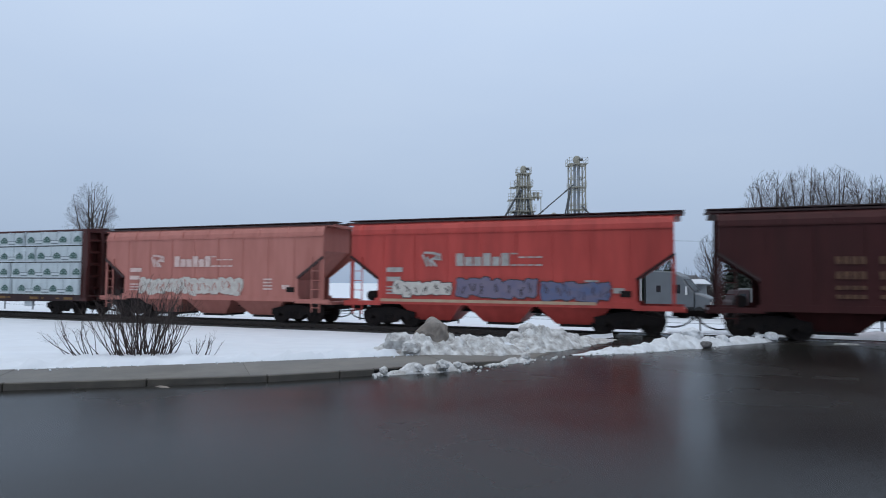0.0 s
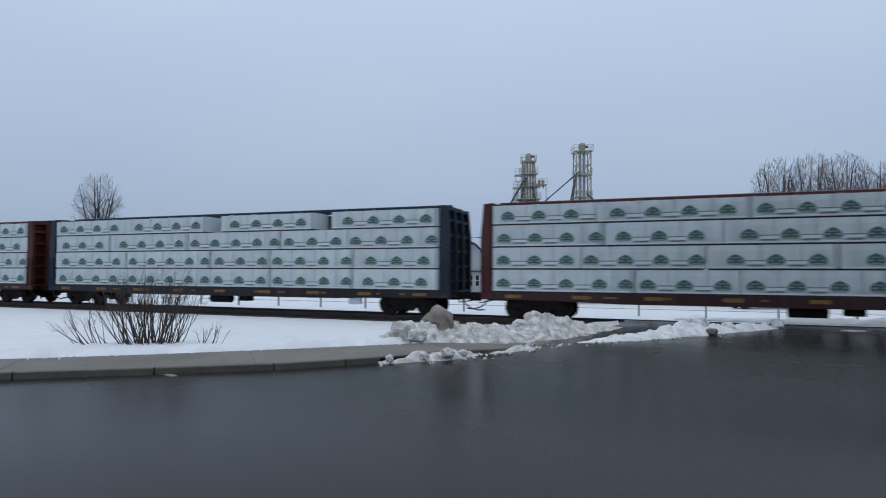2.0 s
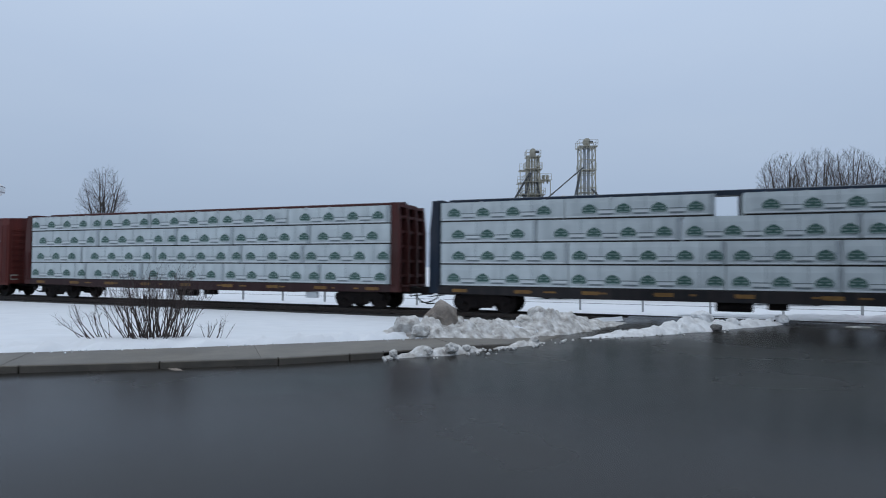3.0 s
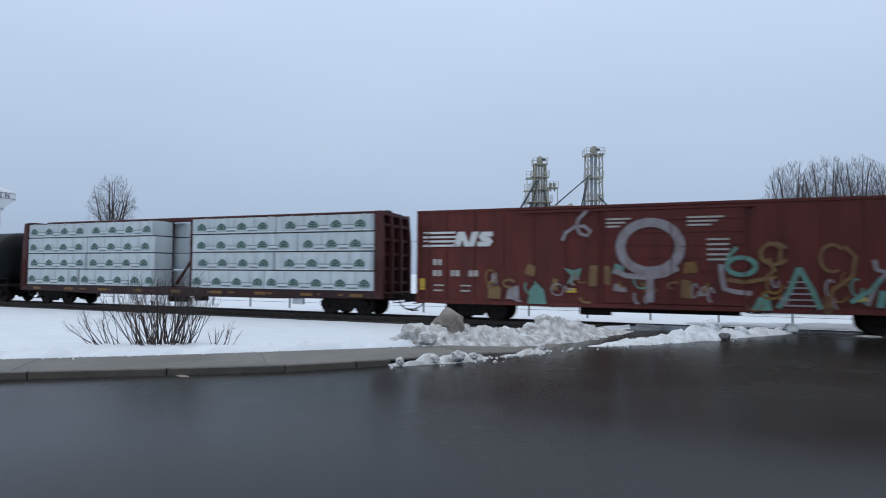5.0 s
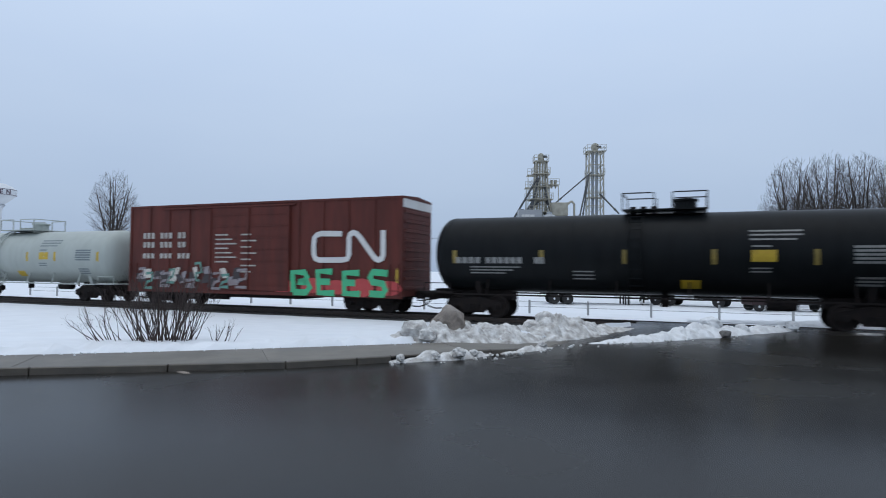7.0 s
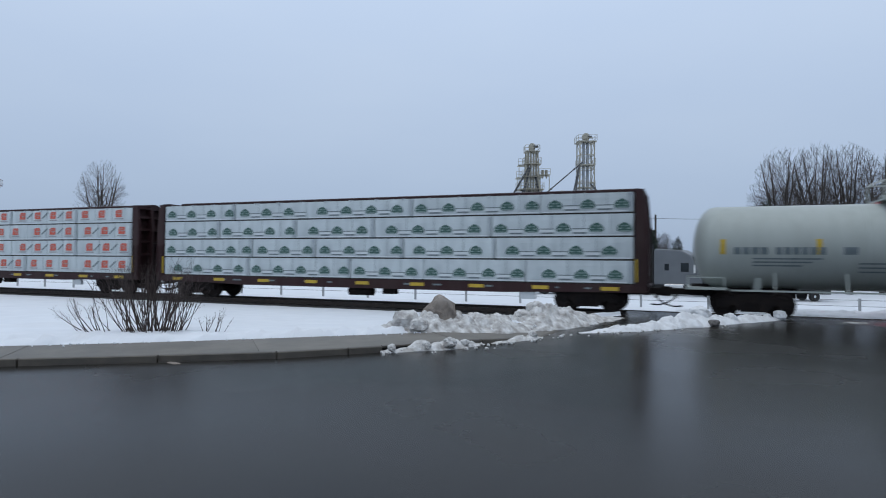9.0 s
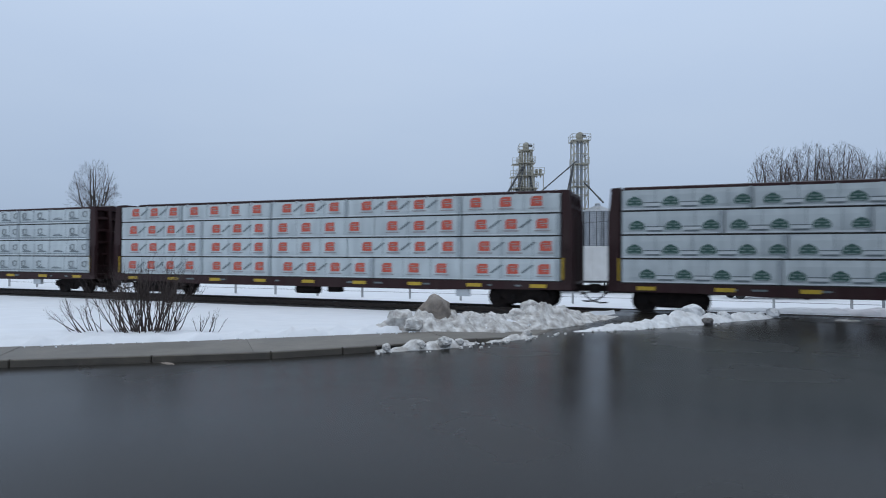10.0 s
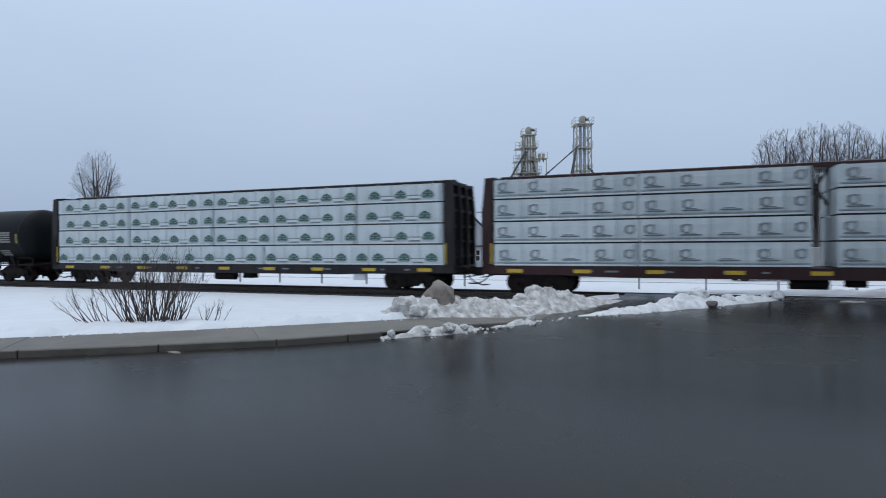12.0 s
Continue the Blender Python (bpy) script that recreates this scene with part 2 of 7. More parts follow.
M_SOFTGREY = material("soft_grey_print", (0.17, 0.195, 0.20), 0.5, second=(0.27, 0.30, 0.31), scale=5.0, amount=0.6, bump=0.0)
M_ORANGE = material("orange_print", (0.50, 0.065, 0.035), 0.5, second=(0.54, 0.14, 0.09), scale=5.0, amount=0.5, bump=0.0)
M_STENCIL = material("worn_white_stencil", (0.42, 0.40, 0.37), 0.6, second=(0.22, 0.19, 0.17), scale=6.0, amount=0.7, bump=0.0)
M_YELLOW = material("yellow_reflector", (0.50, 0.34, 0.025), 0.5, second=(0.30, 0.19, 0.02), scale=5.0, amount=0.5, bump=0.0)
M_OCHRE = material("dirty_ochre_reflector", (0.20, 0.10, 0.015), 0.6, second=(0.08, 0.035, 0.012), scale=6.0, amount=0.8, bump=0.0)
M_DIMTAN = material("worn_tan_stencil", (0.15, 0.075, 0.035), 0.6, second=(0.07, 0.025, 0.018), scale=7.0, amount=0.8, bump=0.0)
M_DIMYELLOW = material("dull_yellow_reflector", (0.23, 0.165, 0.030), 0.6, second=(0.13, 0.10, 0.03), scale=6.0, amount=0.7, bump=0.0)
M_DIMSTENCIL = material("dim_white_stencil", (0.24, 0.24, 0.23), 0.6, second=(0.10, 0.10, 0.10), scale=7.0, amount=0.7, bump=0.0)
M_FADEWHITE = material("faded_white_lettering", (0.66, 0.50, 0.45), 0.6, second=(0.52, 0.30, 0.26), scale=5.0, amount=0.6, bump=0.0)
M_TAGWHITE = material("white_spray_paint", (0.56, 0.53, 0.47), 0.6, second=(0.40, 0.33, 0.29), scale=5.0, amount=0.7, bump=0.0)
M_TAGPURPLE = material("violet_spray_paint", (0.17, 0.14, 0.19), 0.6, second=(0.12, 0.11, 0.19), scale=3.0, amount=0.8, bump=0.0)
M_TAGBLUE = material("blue_spray_paint", (0.09, 0.115, 0.22), 0.6, second=(0.17, 0.13, 0.17), scale=3.0, amount=0.8, bump=0.0)
M_TAGBLACK = material("black_spray_paint", (0.04, 0.03, 0.032), 0.6, scale=3.0, bump=0.0)
M_TAGTEAL = material("teal_spray_paint", (0.10, 0.25, 0.205), 0.6, second=(0.09, 0.13, 0.11), scale=4.0, amount=0.6, bump=0.0)
M_TAGGREEN = material("green_spray_paint", (0.05, 0.42, 0.20), 0.6, second=(0.06, 0.30, 0.16), scale=4.0, amount=0.6, bump=0.0)
M_TAGRED = material("red_spray_paint", (0.42, 0.05, 0.05), 0.6, scale=4.0, bump=0.0)
M_TAGOLIVE = material("olive_spray_paint", (0.17, 0.105, 0.035), 0.6, second=(0.12, 0.045, 0.022), scale=4.0, amount=0.7, bump=0.0)
M_TAGGREY = material("silver_spray_paint", (0.25, 0.235, 0.25), 0.6, second=(0.17, 0.11, 0.105), scale=4.0, amount=0.7, bump=0.0)
M_CREAM = material("cream_fade", (0.44, 0.33, 0.22), 0.6, second=(0.36, 0.20, 0.13), scale=3.0, amount=0.7, bump=0.0)


# ---- mesh helpers ----
def quad_box(bm, x0, x1, y0, y1, z0, z1):
    v = [bm.verts.new(p) for p in ((x0, y0, z0), (x1, y0, z0), (x1, y1, z0), (x0, y1, z0),
                                   (x0, y0, z1), (x1, y0, z1), (x1, y1, z1), (x0, y1, z1))]
    for f in ((0, 3, 2, 1), (4, 5, 6, 7), (0, 1, 5, 4), (1, 2, 6, 5), (2, 3, 7, 6), (3, 0, 4, 7)):
        bm.faces.new([v[i] for i in f])
    return v


def tube(bm, a, b, r, r2=None, n=8, caps=True):
    """A tapered rod from a to b."""
    a, b = Vector(a), Vector(b)
    r2 = r if r2 is None else r2
    w = (b - a).normalized()
    u = w.orthogonal().normalized()
    k = w.cross(u)
    rings = []
    for p, rad in ((a, r), (b, r2)):
        rings.append([bm.verts.new(p + (u * math.cos(2 * math.pi * i / n) + k * math.sin(2 * math.pi * i / n)) * rad) for i in range(n)])
    for i in range(n):
        j = (i + 1) % n
        bm.faces.new((rings[0][i], rings[0][j], rings[1][j], rings[1][i]))
    if caps:
        bm.faces.new(rings[0][::-1])
        bm.faces.new(rings[1])


def bar(bm, a, b, w, h):
    """A square bar of width w (sideways) and height h from a to b."""
    a, b = Vector(a), Vector(b)
    d = (b - a).normalized()
    up = Vector((0, 0, 1)) if abs(d.z) < 0.95 else Vector((1, 0, 0))
    s = d.cross(up).normalized()
    t = s.cross(d).normalized()
    v = [bm.verts.new(p + s * i * w / 2 + t * j * h / 2) for p in (a, b) for i, j in ((-1, -1), (1, -1), (1, 1), (-1, 1))]
    for f in ((0, 1, 2, 3), (7, 6, 5, 4), (0, 4, 5, 1), (1, 5, 6, 2), (2, 6, 7, 3), (3, 7, 4, 0)):
        bm.faces.new([v[i] for i in f])


def prism(bm, pts, y0, y1):
    """A polygon in x and z drawn out from y0 to y1."""
    a = [bm.verts.new((x, y0, z)) for x, z in pts]
    b = [bm.verts.new((x, y1, z)) for x, z in pts]
    bm.faces.new(a)
    bm.faces.new(b[::-1])
    for i in range(len(pts)):
        j = (i + 1) % len(pts)
        bm.faces.new((a[i], b[i], b[j], a[j]))


def section(bm, pts, x0, x1):
    """A polygon in y and z drawn out from x0 to x1."""
    a = [bm.verts.new((x0, y, z)) for y, z in pts]
    b = [bm.verts.new((x1, y, z)) for y, z in pts]
    bm.faces.new(a[::-1])
    bm.faces.new(b)
    for i in range(len(pts)):
        j = (i + 1) % len(pts)
        bm.faces.new((a[j], b[j], b[i], a[i]))


def lathe(bm, profile, n=24, axis="z"):
    """Turn pairs (radius, height) about an axis."""
    rings = []
    for r, h in profile:
        ring = []
        for i in range(n):
            c, s = math.cos(2 * math.pi * i / n) * r, math.sin(2 * math.pi * i / n) * r
            ring.append(bm.verts.new((c, s, h) if axis == "z" else (h, c, s) if axis == "x" else (c, h, s)))
        rings.append(ring)
    for a, b in zip(rings, rings[1:]):
        for i in range(n):
            j = (i + 1) % n
            bm.faces.new((a[i], a[j], b[j], b[i]))
    bm.faces.new(rings[0][::-1])
    bm.faces.new(rings[-1])


def plate(bm, pts, y, thick=0.006):
    """A thin flat shape in x and z that stands proud of a side at y, towards the near side."""
    prism(bm, pts, y - thick, y)


def rect(bm, x0, x1, z0, z1, y, thick=0.006):
    plate(bm, ((x0, z0), (x1, z0), (x1, z1), (x0, z1)), y, thick)


def ribbon(bm, pts, width, y, thick=0.006):
    """A painted band of even width along a line of points in x and z."""
    pts = [Vector(p) for p in pts]
    left, right = [], []
    for i, p in enumerate(pts):
        d = (pts[min(i + 1, len(pts) - 1)] - pts[max(i - 1, 0)]).normalized()
        nrm = Vector((-d.y, d.x)) * width / 2
        left.append(bm.verts.new((p.x + nrm.x, y - thick, p.y + nrm.y)))
        right.append(bm.verts.new((p.x - nrm.x, y - thick, p.y - nrm.y)))
    for i in range(len(pts) - 1):
        bm.faces.new((left[i], left[i + 1], right[i + 1], right[i]))


def arc(cx, cz, rx, rz, a0, a1, n=14):
    return [(cx + rx * math.cos(radians(a0 + (a1 - a0) * i / n)), cz + rz * math.sin(radians(a0 + (a1 - a0) * i / n))) for i in range(n + 1)]


def finish(bm, name, mat, bevel=0.0, smooth=False):
    bmesh.ops.recalc_face_normals(bm, faces=bm.faces)
    if bevel:
        edges = [e for e in bm.edges if e.is_manifold and e.calc_face_angle(0) > 0.6]
        bmesh.ops.bevel(bm, geom=edges, offset=bevel, segments=1, affect="EDGES", profile=0.5)
    me = bpy.data.meshes.new(name)
    bm.to_mesh(me)
    bm.free()
    if smooth:
        me.polygons.foreach_set("use_smooth", [True] * len(me.polygons))
    me.materials.append(mat)
    return me


def attach(name, me, parent, m=None, label=""):
    ob = new(name, me)
    ob.parent = parent
    if m is not None:
        ob.matrix_basis = m
    return tagged(ob, label)


def part(name, bm, mat, parent, label="", bevel=0.0, smooth=False, m=None):
    return attach(name, finish(bm, name, mat, bevel, smooth), parent, m, label)


def thing(name, label, category, m=None, group=""):
    ob = new(name)
    ob.empty_display_size = 0.3
    if m is not None:
        ob.matrix_basis = m
    return tagged(ob, label, category, group)


def solo(name, bm, mat, label, category="", m=None, kind="", group="", bevel=0.0, smooth=False):
    ob = new(name, finish(bm, name, mat, bevel, smooth))
    if m is not None:
        ob.matrix_basis = m
    return tagged(ob, label, category, group, kind)


# ---- lie of the land ----
TRACK = pose(0, 27.0, 0, 0, 0, -21.2)          # x along the rails, y away from the camera, z = 0 at the rail top


def lateral(x, y):
    """How far a place lies beyond the track's centre line."""
    a = radians(21.2)
    return x * math.sin(a) + (y - 27.0) * math.cos(a)


def land(x, y):
    d = lateral(x, y)
    t = min(max((d - 3.0) / 27.0, 0), 1)
    return -0.22 - 0.83 * t * t * (3 - 2 * t)


# ---- setting: ground, road, walk, track ----
def grid_sheet(name, xs, ys, height, mat, label, kind="structure", smooth=True):
    verts = [(x, y, height(x, y)) for y in ys for x in xs]
    k = len(xs)
    faces = [(j * k + i, j * k + i + 1, (j + 1) * k + i + 1, (j + 1) * k + i) for j in range(len(ys) - 1) for i in range(k - 1)]
    me = bpy.data.meshes.new(name)
    me.from_pydata(verts, [], faces)
    me.polygons.foreach_set("use_smooth", [smooth] * len(faces))
    me.materials.append(mat)
    return tagged(new(name, me), label, kind=kind)


def steps(a, b, n):
    return [a + (b - a) * i / n for i in range(n + 1)]


def build_ground():
    xs = [-2500, -900, -400, -200, -120] + steps(-80, 80, 80) + [120, 200, 400, 900, 2500]
    ys = [-800, -200, -60] + steps(-20, 100, 80) + [130, 180, 260, 420, 900, 2500]

    def h(x, y):
        z = land(x, y)
        if abs(x) < 120 and 0 < y < 200 and lateral(x, y) > 3:
            z += 0.05 * noise.noise(Vector((x * 0.25, y * 0.25, 0)))
        return z

    grid_sheet("ground", xs, ys, h, M_SNOW, "flat snow-covered ground beyond the railway")


CURB_LINE = [(-38.0, 3.2), (-7.75, 10.68), (-5.5, 11.22), (-3.2, 11.85), (-1.45, 12.72), (0.9, 14.2), (2.6, 15.9), (3.15, 17.1)]
BACK_LINE = [(-38.0, 5.0), (-8.75, 12.35), (-5.85, 13.28), (-3.56, 14.15), (-1.33, 15.05), (1.0, 16.2), (2.6, 17.3), (3.05, 18.0)]


def slab_between(bm, a, b, z0, z1):
    """A slab of two matching lines in plan: a in front, b behind."""
    n = len(a)
    lo_a = [bm.verts.new((*p, z0)) for p in a]
    hi_a = [bm.verts.new((*p, z1)) for p in a]
    lo_b = [bm.verts.new((*p, z0)) for p in b]
    hi_b = [bm.verts.new((*p, z1)) for p in b]
    for i in range(n - 1):
        bm.faces.new((hi_a[i], hi_a[i + 1], hi_b[i + 1], hi_b[i]))
        bm.faces.new((lo_a[i], lo_a[i + 1], hi_a[i + 1], hi_a[i]))
        bm.faces.new((hi_b[i], hi_b[i + 1], lo_b[i + 1], lo_b[i]))
    bm.faces.new((lo_a[0], hi_a[0], hi_b[0], lo_b[0]))
    bm.faces.new((lo_a[-1], lo_b[-1], hi_b[-1], hi_a[-1]))


def along(line, s):
    """The place s metres along a line of points."""
    for (x0, y0), (x1, y1) in zip(line, line[1:]):
        d = math.hypot(x1 - x0, y1 - y0)
        if s <= d:
            return (x0 + (x1 - x0) * s / d, y0 + (y1 - y0) * s / d)
        s -= d
    return line[-1]


def length(line):
    return sum(math.hypot(x1 - x0, y1 - y0) for (x0, y0), (x1, y1) in zip(line, line[1:]))


def build_road():
    bm = bmesh.new()
    near = TRACK @ Vector((110, -0.86, 0))
    meet = TRACK @ Vector((7.3, -0.86, 0))
    outline = [(-60, -60), (130, -60), (near.x, near.y), (meet.x, meet.y), (5.0, 20.6), (3.05, 18.0), (3.15, 17.1), (2.6, 15.9),
               (0.9, 14.2), (-1.45, 12.72), (-3.2, 11.85), (-5.5, 11.22), (-7.75, 10.68), (-38.0, 3.2), (-60, -2.2)]
    top = [bm.verts.new((x, y, 0)) for x, y in outline]
    low = [bm.verts.new((x, y, -0.4)) for x, y in outline]
    bm.faces.new(top)
    for i in range(len(top)):
        j = (i + 1) % len(top)
        bm.faces.new((top[i], low[i], low[j], top[j]))
    solo("road", bm, M_ROAD, "wide road of dark wet asphalt", kind="structure")
    # filler of asphalt between the rails of the crossing
    bm = bmesh.new()
    quad_box(bm, 7.6, 110, -0.64, 0.64, -0.2, -0.03)
    solo("road_crossing", bm, M_ROAD, "asphalt filling between the rails", kind="structure", m=TRACK)


def sink_end(bm):
    """The sidewalk runs out level with the road at the crossing."""
    for v in bm.verts:
        if v.co.z > 0:
            u = min(max((v.co.x + v.co.y * 0.5 - 7.2) / 3.2, 0.0), 1.0)
            v.co.z -= (v.co.z - 0.010) * u * u * (3 - 2 * u)


def build_walk():
    walk_base = thing("sidewalk", "damp grey concrete sidewalk beside the road", "")
    walk_base["kind"] = "structure"
    curb_base = thing("curb", "low worn concrete curb along the road", "")
    curb_base["kind"] = "structure"
    inner = [(x - 0.055, y + 0.15) for x, y in CURB_LINE]
    lc, li, lb = length(CURB_LINE), length(inner), length(BACK_LINE)
    # curb stones, with joints between; the drain takes one gap
    cuts = [0, 8, 16, 22, 26, 29.0, 31.35, 33.65, 35.77, 37.2, 37.95, 38.62, 40.5, 42.3, lc]
    for a, b in zip(cuts, cuts[1:]):
        if abs(a - 37.95) < 0.01:
            continue
        fr = [along(CURB_LINE, a + (b - a) * k / 4 + (0.012 if k == 0 else -0.012 if k == 4 else 0)) for k in range(5)]
        bk = [(x - 0.055, y + 0.15) for x, y in fr]
        bm = bmesh.new()
        slab_between(bm, fr, bk, -0.1, 0.13)
        sink_end(bm)
        part("curb_stone", bm, M_CURB, curb_base, bevel=0.015)
    fr = [along(CURB_LINE, 37.95), along(CURB_LINE, 38.62)]
    bm = bmesh.new()
    slab_between(bm, fr, [(x - 0.055, y + 0.15) for x, y in fr], 0.10, 0.13)
    part("drain_lintel", bm, M_CURB, curb_base, "concrete lintel over the drain inlet")
    bm = bmesh.new()
    slab_between(bm, [(x - 0.05, y + 0.13) for x, y in fr], [(x - 0.055, y + 0.149) for x, y in fr], -0.1, 0.10)
    part("drain_inlet", bm, M_BLACK, curb_base, "dark storm drain inlet")
    n = 10
    for i in range(n):
        a, b = i / n, (i + 1) / n
        fr = [along(inner, li * (a + (b - a) * k / 6)) for k in range(7)]
        bk = [along(BACK_LINE, lb * (a + (b - a) * k / 6)) for k in range(7)]
        g = 0.006
        fr[0] = (fr[0][0] + g, fr[0][1] + g * 0.4)
        bk[0] = (bk[0][0] + g, bk[0][1] + g * 0.4)
        bm = bmesh.new()
        slab_between(bm, fr, bk, -0.1, 0.122 + 0.004 * math.sin(i * 2.3))
        sink_end(bm)
        part("slab", bm, M_CONCRETE, walk_base)


def build_verge():
    """The snowy strip between the sidewalk and the track, with a soft thick edge."""
    back = [(-60.0, -0.4)] + BACK_LINE + [(4.9, 20.7), (6.3, 22.2)]
    lb = length(back)
    nu, nv = 700, 26
    verts, faces = [], []
    for i in range(nu + 1):
        fx, fy = along(back, lb * i / nu)
        far = TRACK @ Vector(((TRACK.inverted() @ Vector((fx, fy, 0))).x * 1.0 - 1.2, -1.65, 0))
        for j in range(nv + 1):
            v = (j / nv) ** 1.7
            x, y = fx + (far.x - fx) * v, fy + (far.y - fy) * v
            rough = noise.noise(Vector((x * 1.1, y * 1.1, 3)))
            wob = noise.noise(Vector((x * 0.35, y * 0.35, 9)))
            if j == 0:
                z = 0.02
                x += 0.10 * rough
                y -= 0.10 + 0.12 * noise.noise(Vector((x * 0.9, 0, 1))) + 0.09 * noise.noise(Vector((x * 4, 0, 5)))
            else:
                edge = min(1.0, j / 2.5)
                z = 0.20 * edge * (1 - v) - 0.22 * v + 0.05 * rough * (1 - v * 0.7) + 0.05 * wob * (1 - v)
                z += 0.22 * min(max((4.2 - fx) / 2.5, 0), 1) * max(0, 1 - abs(j - 3) / 3.5) * (0.2 + noise.noise(Vector((x * 2.6, y * 2.6, 7))) + 0.6 * noise.noise(Vector((x * 6.5, y * 6.5, 2))))
            verts.append((x, y, z))
    k = nv + 1
    for i in range(nu):
        for j in range(nv):
            faces.append((i * k + j, (i + 1) * k + j, (i + 1) * k + j + 1, i * k + j + 1))
    me = bpy.data.meshes.new("snow_verge")
    me.from_pydata(verts, [], faces)
    me.polygons.foreach_set("use_smooth", [True] * len(faces))
    me.materials.append(M_SNOW)
    tagged(new("snow_verge", me), "snow-covered verge between sidewalk and railway track", kind="structure")


def build_track():
    track = thing("railway_track", "single railway track with dark steel rails in thin snow", "railway track", TRACK)
    track["kind"] = "structure"
    bm = bmesh.new()
    section(bm, ((-2.3, -0.6), (1.9, -0.6), (1.35, -0.19), (-1.75, -0.19)), -260, 130)
    part("ballast_bed", bm, M_BALLAST, track, "dark stone ballast")
    for y in (-0.75, 0.75):
        bm = bmesh.new()
        prof = [(-0.07, -0.17), (0.07, -0.17), (0.07, -0.15), (0.012, -0.135), (0.012, -0.045), (0.036, -0.035), (0.036, 0.0),
                (-0.036, 0.0), (-0.036, -0.035), (-0.012, -0.045), (-0.012, -0.135), (-0.07, -0.15)]
        section(bm, [(y + a, b) for a, b in prof], -260, 130)
        part("rail", bm, M_RAIL, track)
    bm = bmesh.new()
    quad_box(bm, -0.11, 0.11, -1.28, 1.28, -0.36, -0.165)
    tie = finish(bm, "tie", M_TIE)
    for i in range(150):
        attach("tie", tie, track, pose(-40 + i * 0.52, 0, 0, 0, 0, 1.2 * math.sin(i * 3.7)))


def heap(name, line, widths, heights, label, seed, nu=220, nv=34, mat=None, rough=0.6):
    """A ploughed ridge of lumpy snow along a line in plan."""
    mat = mat or M_PILE
    ll = length(line)
    verts, faces = [], []
    m = len(widths) - 1
    for i in range(nu + 1):
        u = i / nu
        x0, y0 = along(line, ll * u)
        x1, y1 = along(line, min(ll, ll * u + 0.05))
        xb, yb = along(line, max(0, ll * u - 0.05))
        d = Vector((x1 - xb, y1 - yb)).normalized()
        nrm = Vector((-d.y, d.x))
        k = min(int(u * m), m - 1)
        w = widths[k] + (widths[k + 1] - widths[k]) * (u * m - k)
        hh = heights[k] + (heights[k + 1] - heights[k]) * (u * m - k)
        for j in range(nv + 1):
            v = -1 + 2 * j / nv
            here = Vector((x0 + nrm.x * v * w, y0 + nrm.y * v * w, seed))
            f1 = noise.voronoi(here * 2.6)[0][0]
            f2 = noise.voronoi(here * 6.5 + Vector((5, 3, 1)))[0][0]
            lump = noise.fractal(here * 1.6, 0.8, 2.1, 4) * 0.45 + 0.55 * (0.5 - min(f1, 1) ** 2 * 1.6) + 0.28 * (0.5 - min(f2, 1) ** 2 * 1.6)
            side = noise.noise(Vector((x0 * 1.7, y0 * 1.7 + (3 if v > 0 else 0), seed)))
            off = v * w * (1 + 0.35 * side)
            z = hh * max(0.0, 1 - abs(v) ** 1.8) * (1 + rough * lump) + (min(0.06, hh * 0.25) * lump if abs(v) < 0.95 else 0)
            z = z - 0.02 if abs(v) < 0.97 else -0.05
            verts.append((x0 + nrm.x * off + 0.05 * lump, y0 + nrm.y * off + 0.05 * lump, z))
    k = nv + 1
    for i in range(nu):
        for j in range(nv):
            faces.append((i * k + j, i * k + j + 1, (i + 1) * k + j + 1, (i + 1) * k + j))
    me = bpy.data.meshes.new(name)
    me.from_pydata(verts, [], [f[::-1] for f in faces])
    me.polygons.foreach_set("use_smooth", [False] * len(faces))
    me.materials.append(mat)
    return tagged(new(name, me), label, "snow pile")


def lump(name, at, r, mat, label, category, seed, squash=(1, 1, 0.8), sharp=0.35, sub=4, facets=0, turn=None):
    bm = bmesh.new()
    bmesh.ops.create_icosphere(bm, subdivisions=sub, radius=r)
    rnd = random.Random(int(seed * 10))
    for _ in range(facets):
        d = Vector((rnd.gauss(0, 1), rnd.gauss(0, 1) - 0.4, rnd.gauss(0, 0.8))).normalized()
        cut = r * rnd.uniform(0.68, 0.86)
        for v in bm.verts:
            over = v.co.dot(d) - cut
            if over > 0:
                v.co -= d * over * 0.95
    for v in bm.verts:
        k = 1 + sharp * noise.fractal(v.co * (1.5 / r) + Vector((seed, 0, 0)), 0.9, 2.0, 4) * 0.7
        c = noise.noise(v.co * (0.9 / r) + Vector((0, seed, 0)))
        v.co = Vector((v.co.x * squash[0], v.co.y * squash[1], v.co.z * squash[2])) * (k + 0.25 * c)
    return solo(name, bm, mat, label, category, m=pose(*at, 0, 0, seed * 40) if turn is None else pose(*at, 0, turn, 10))


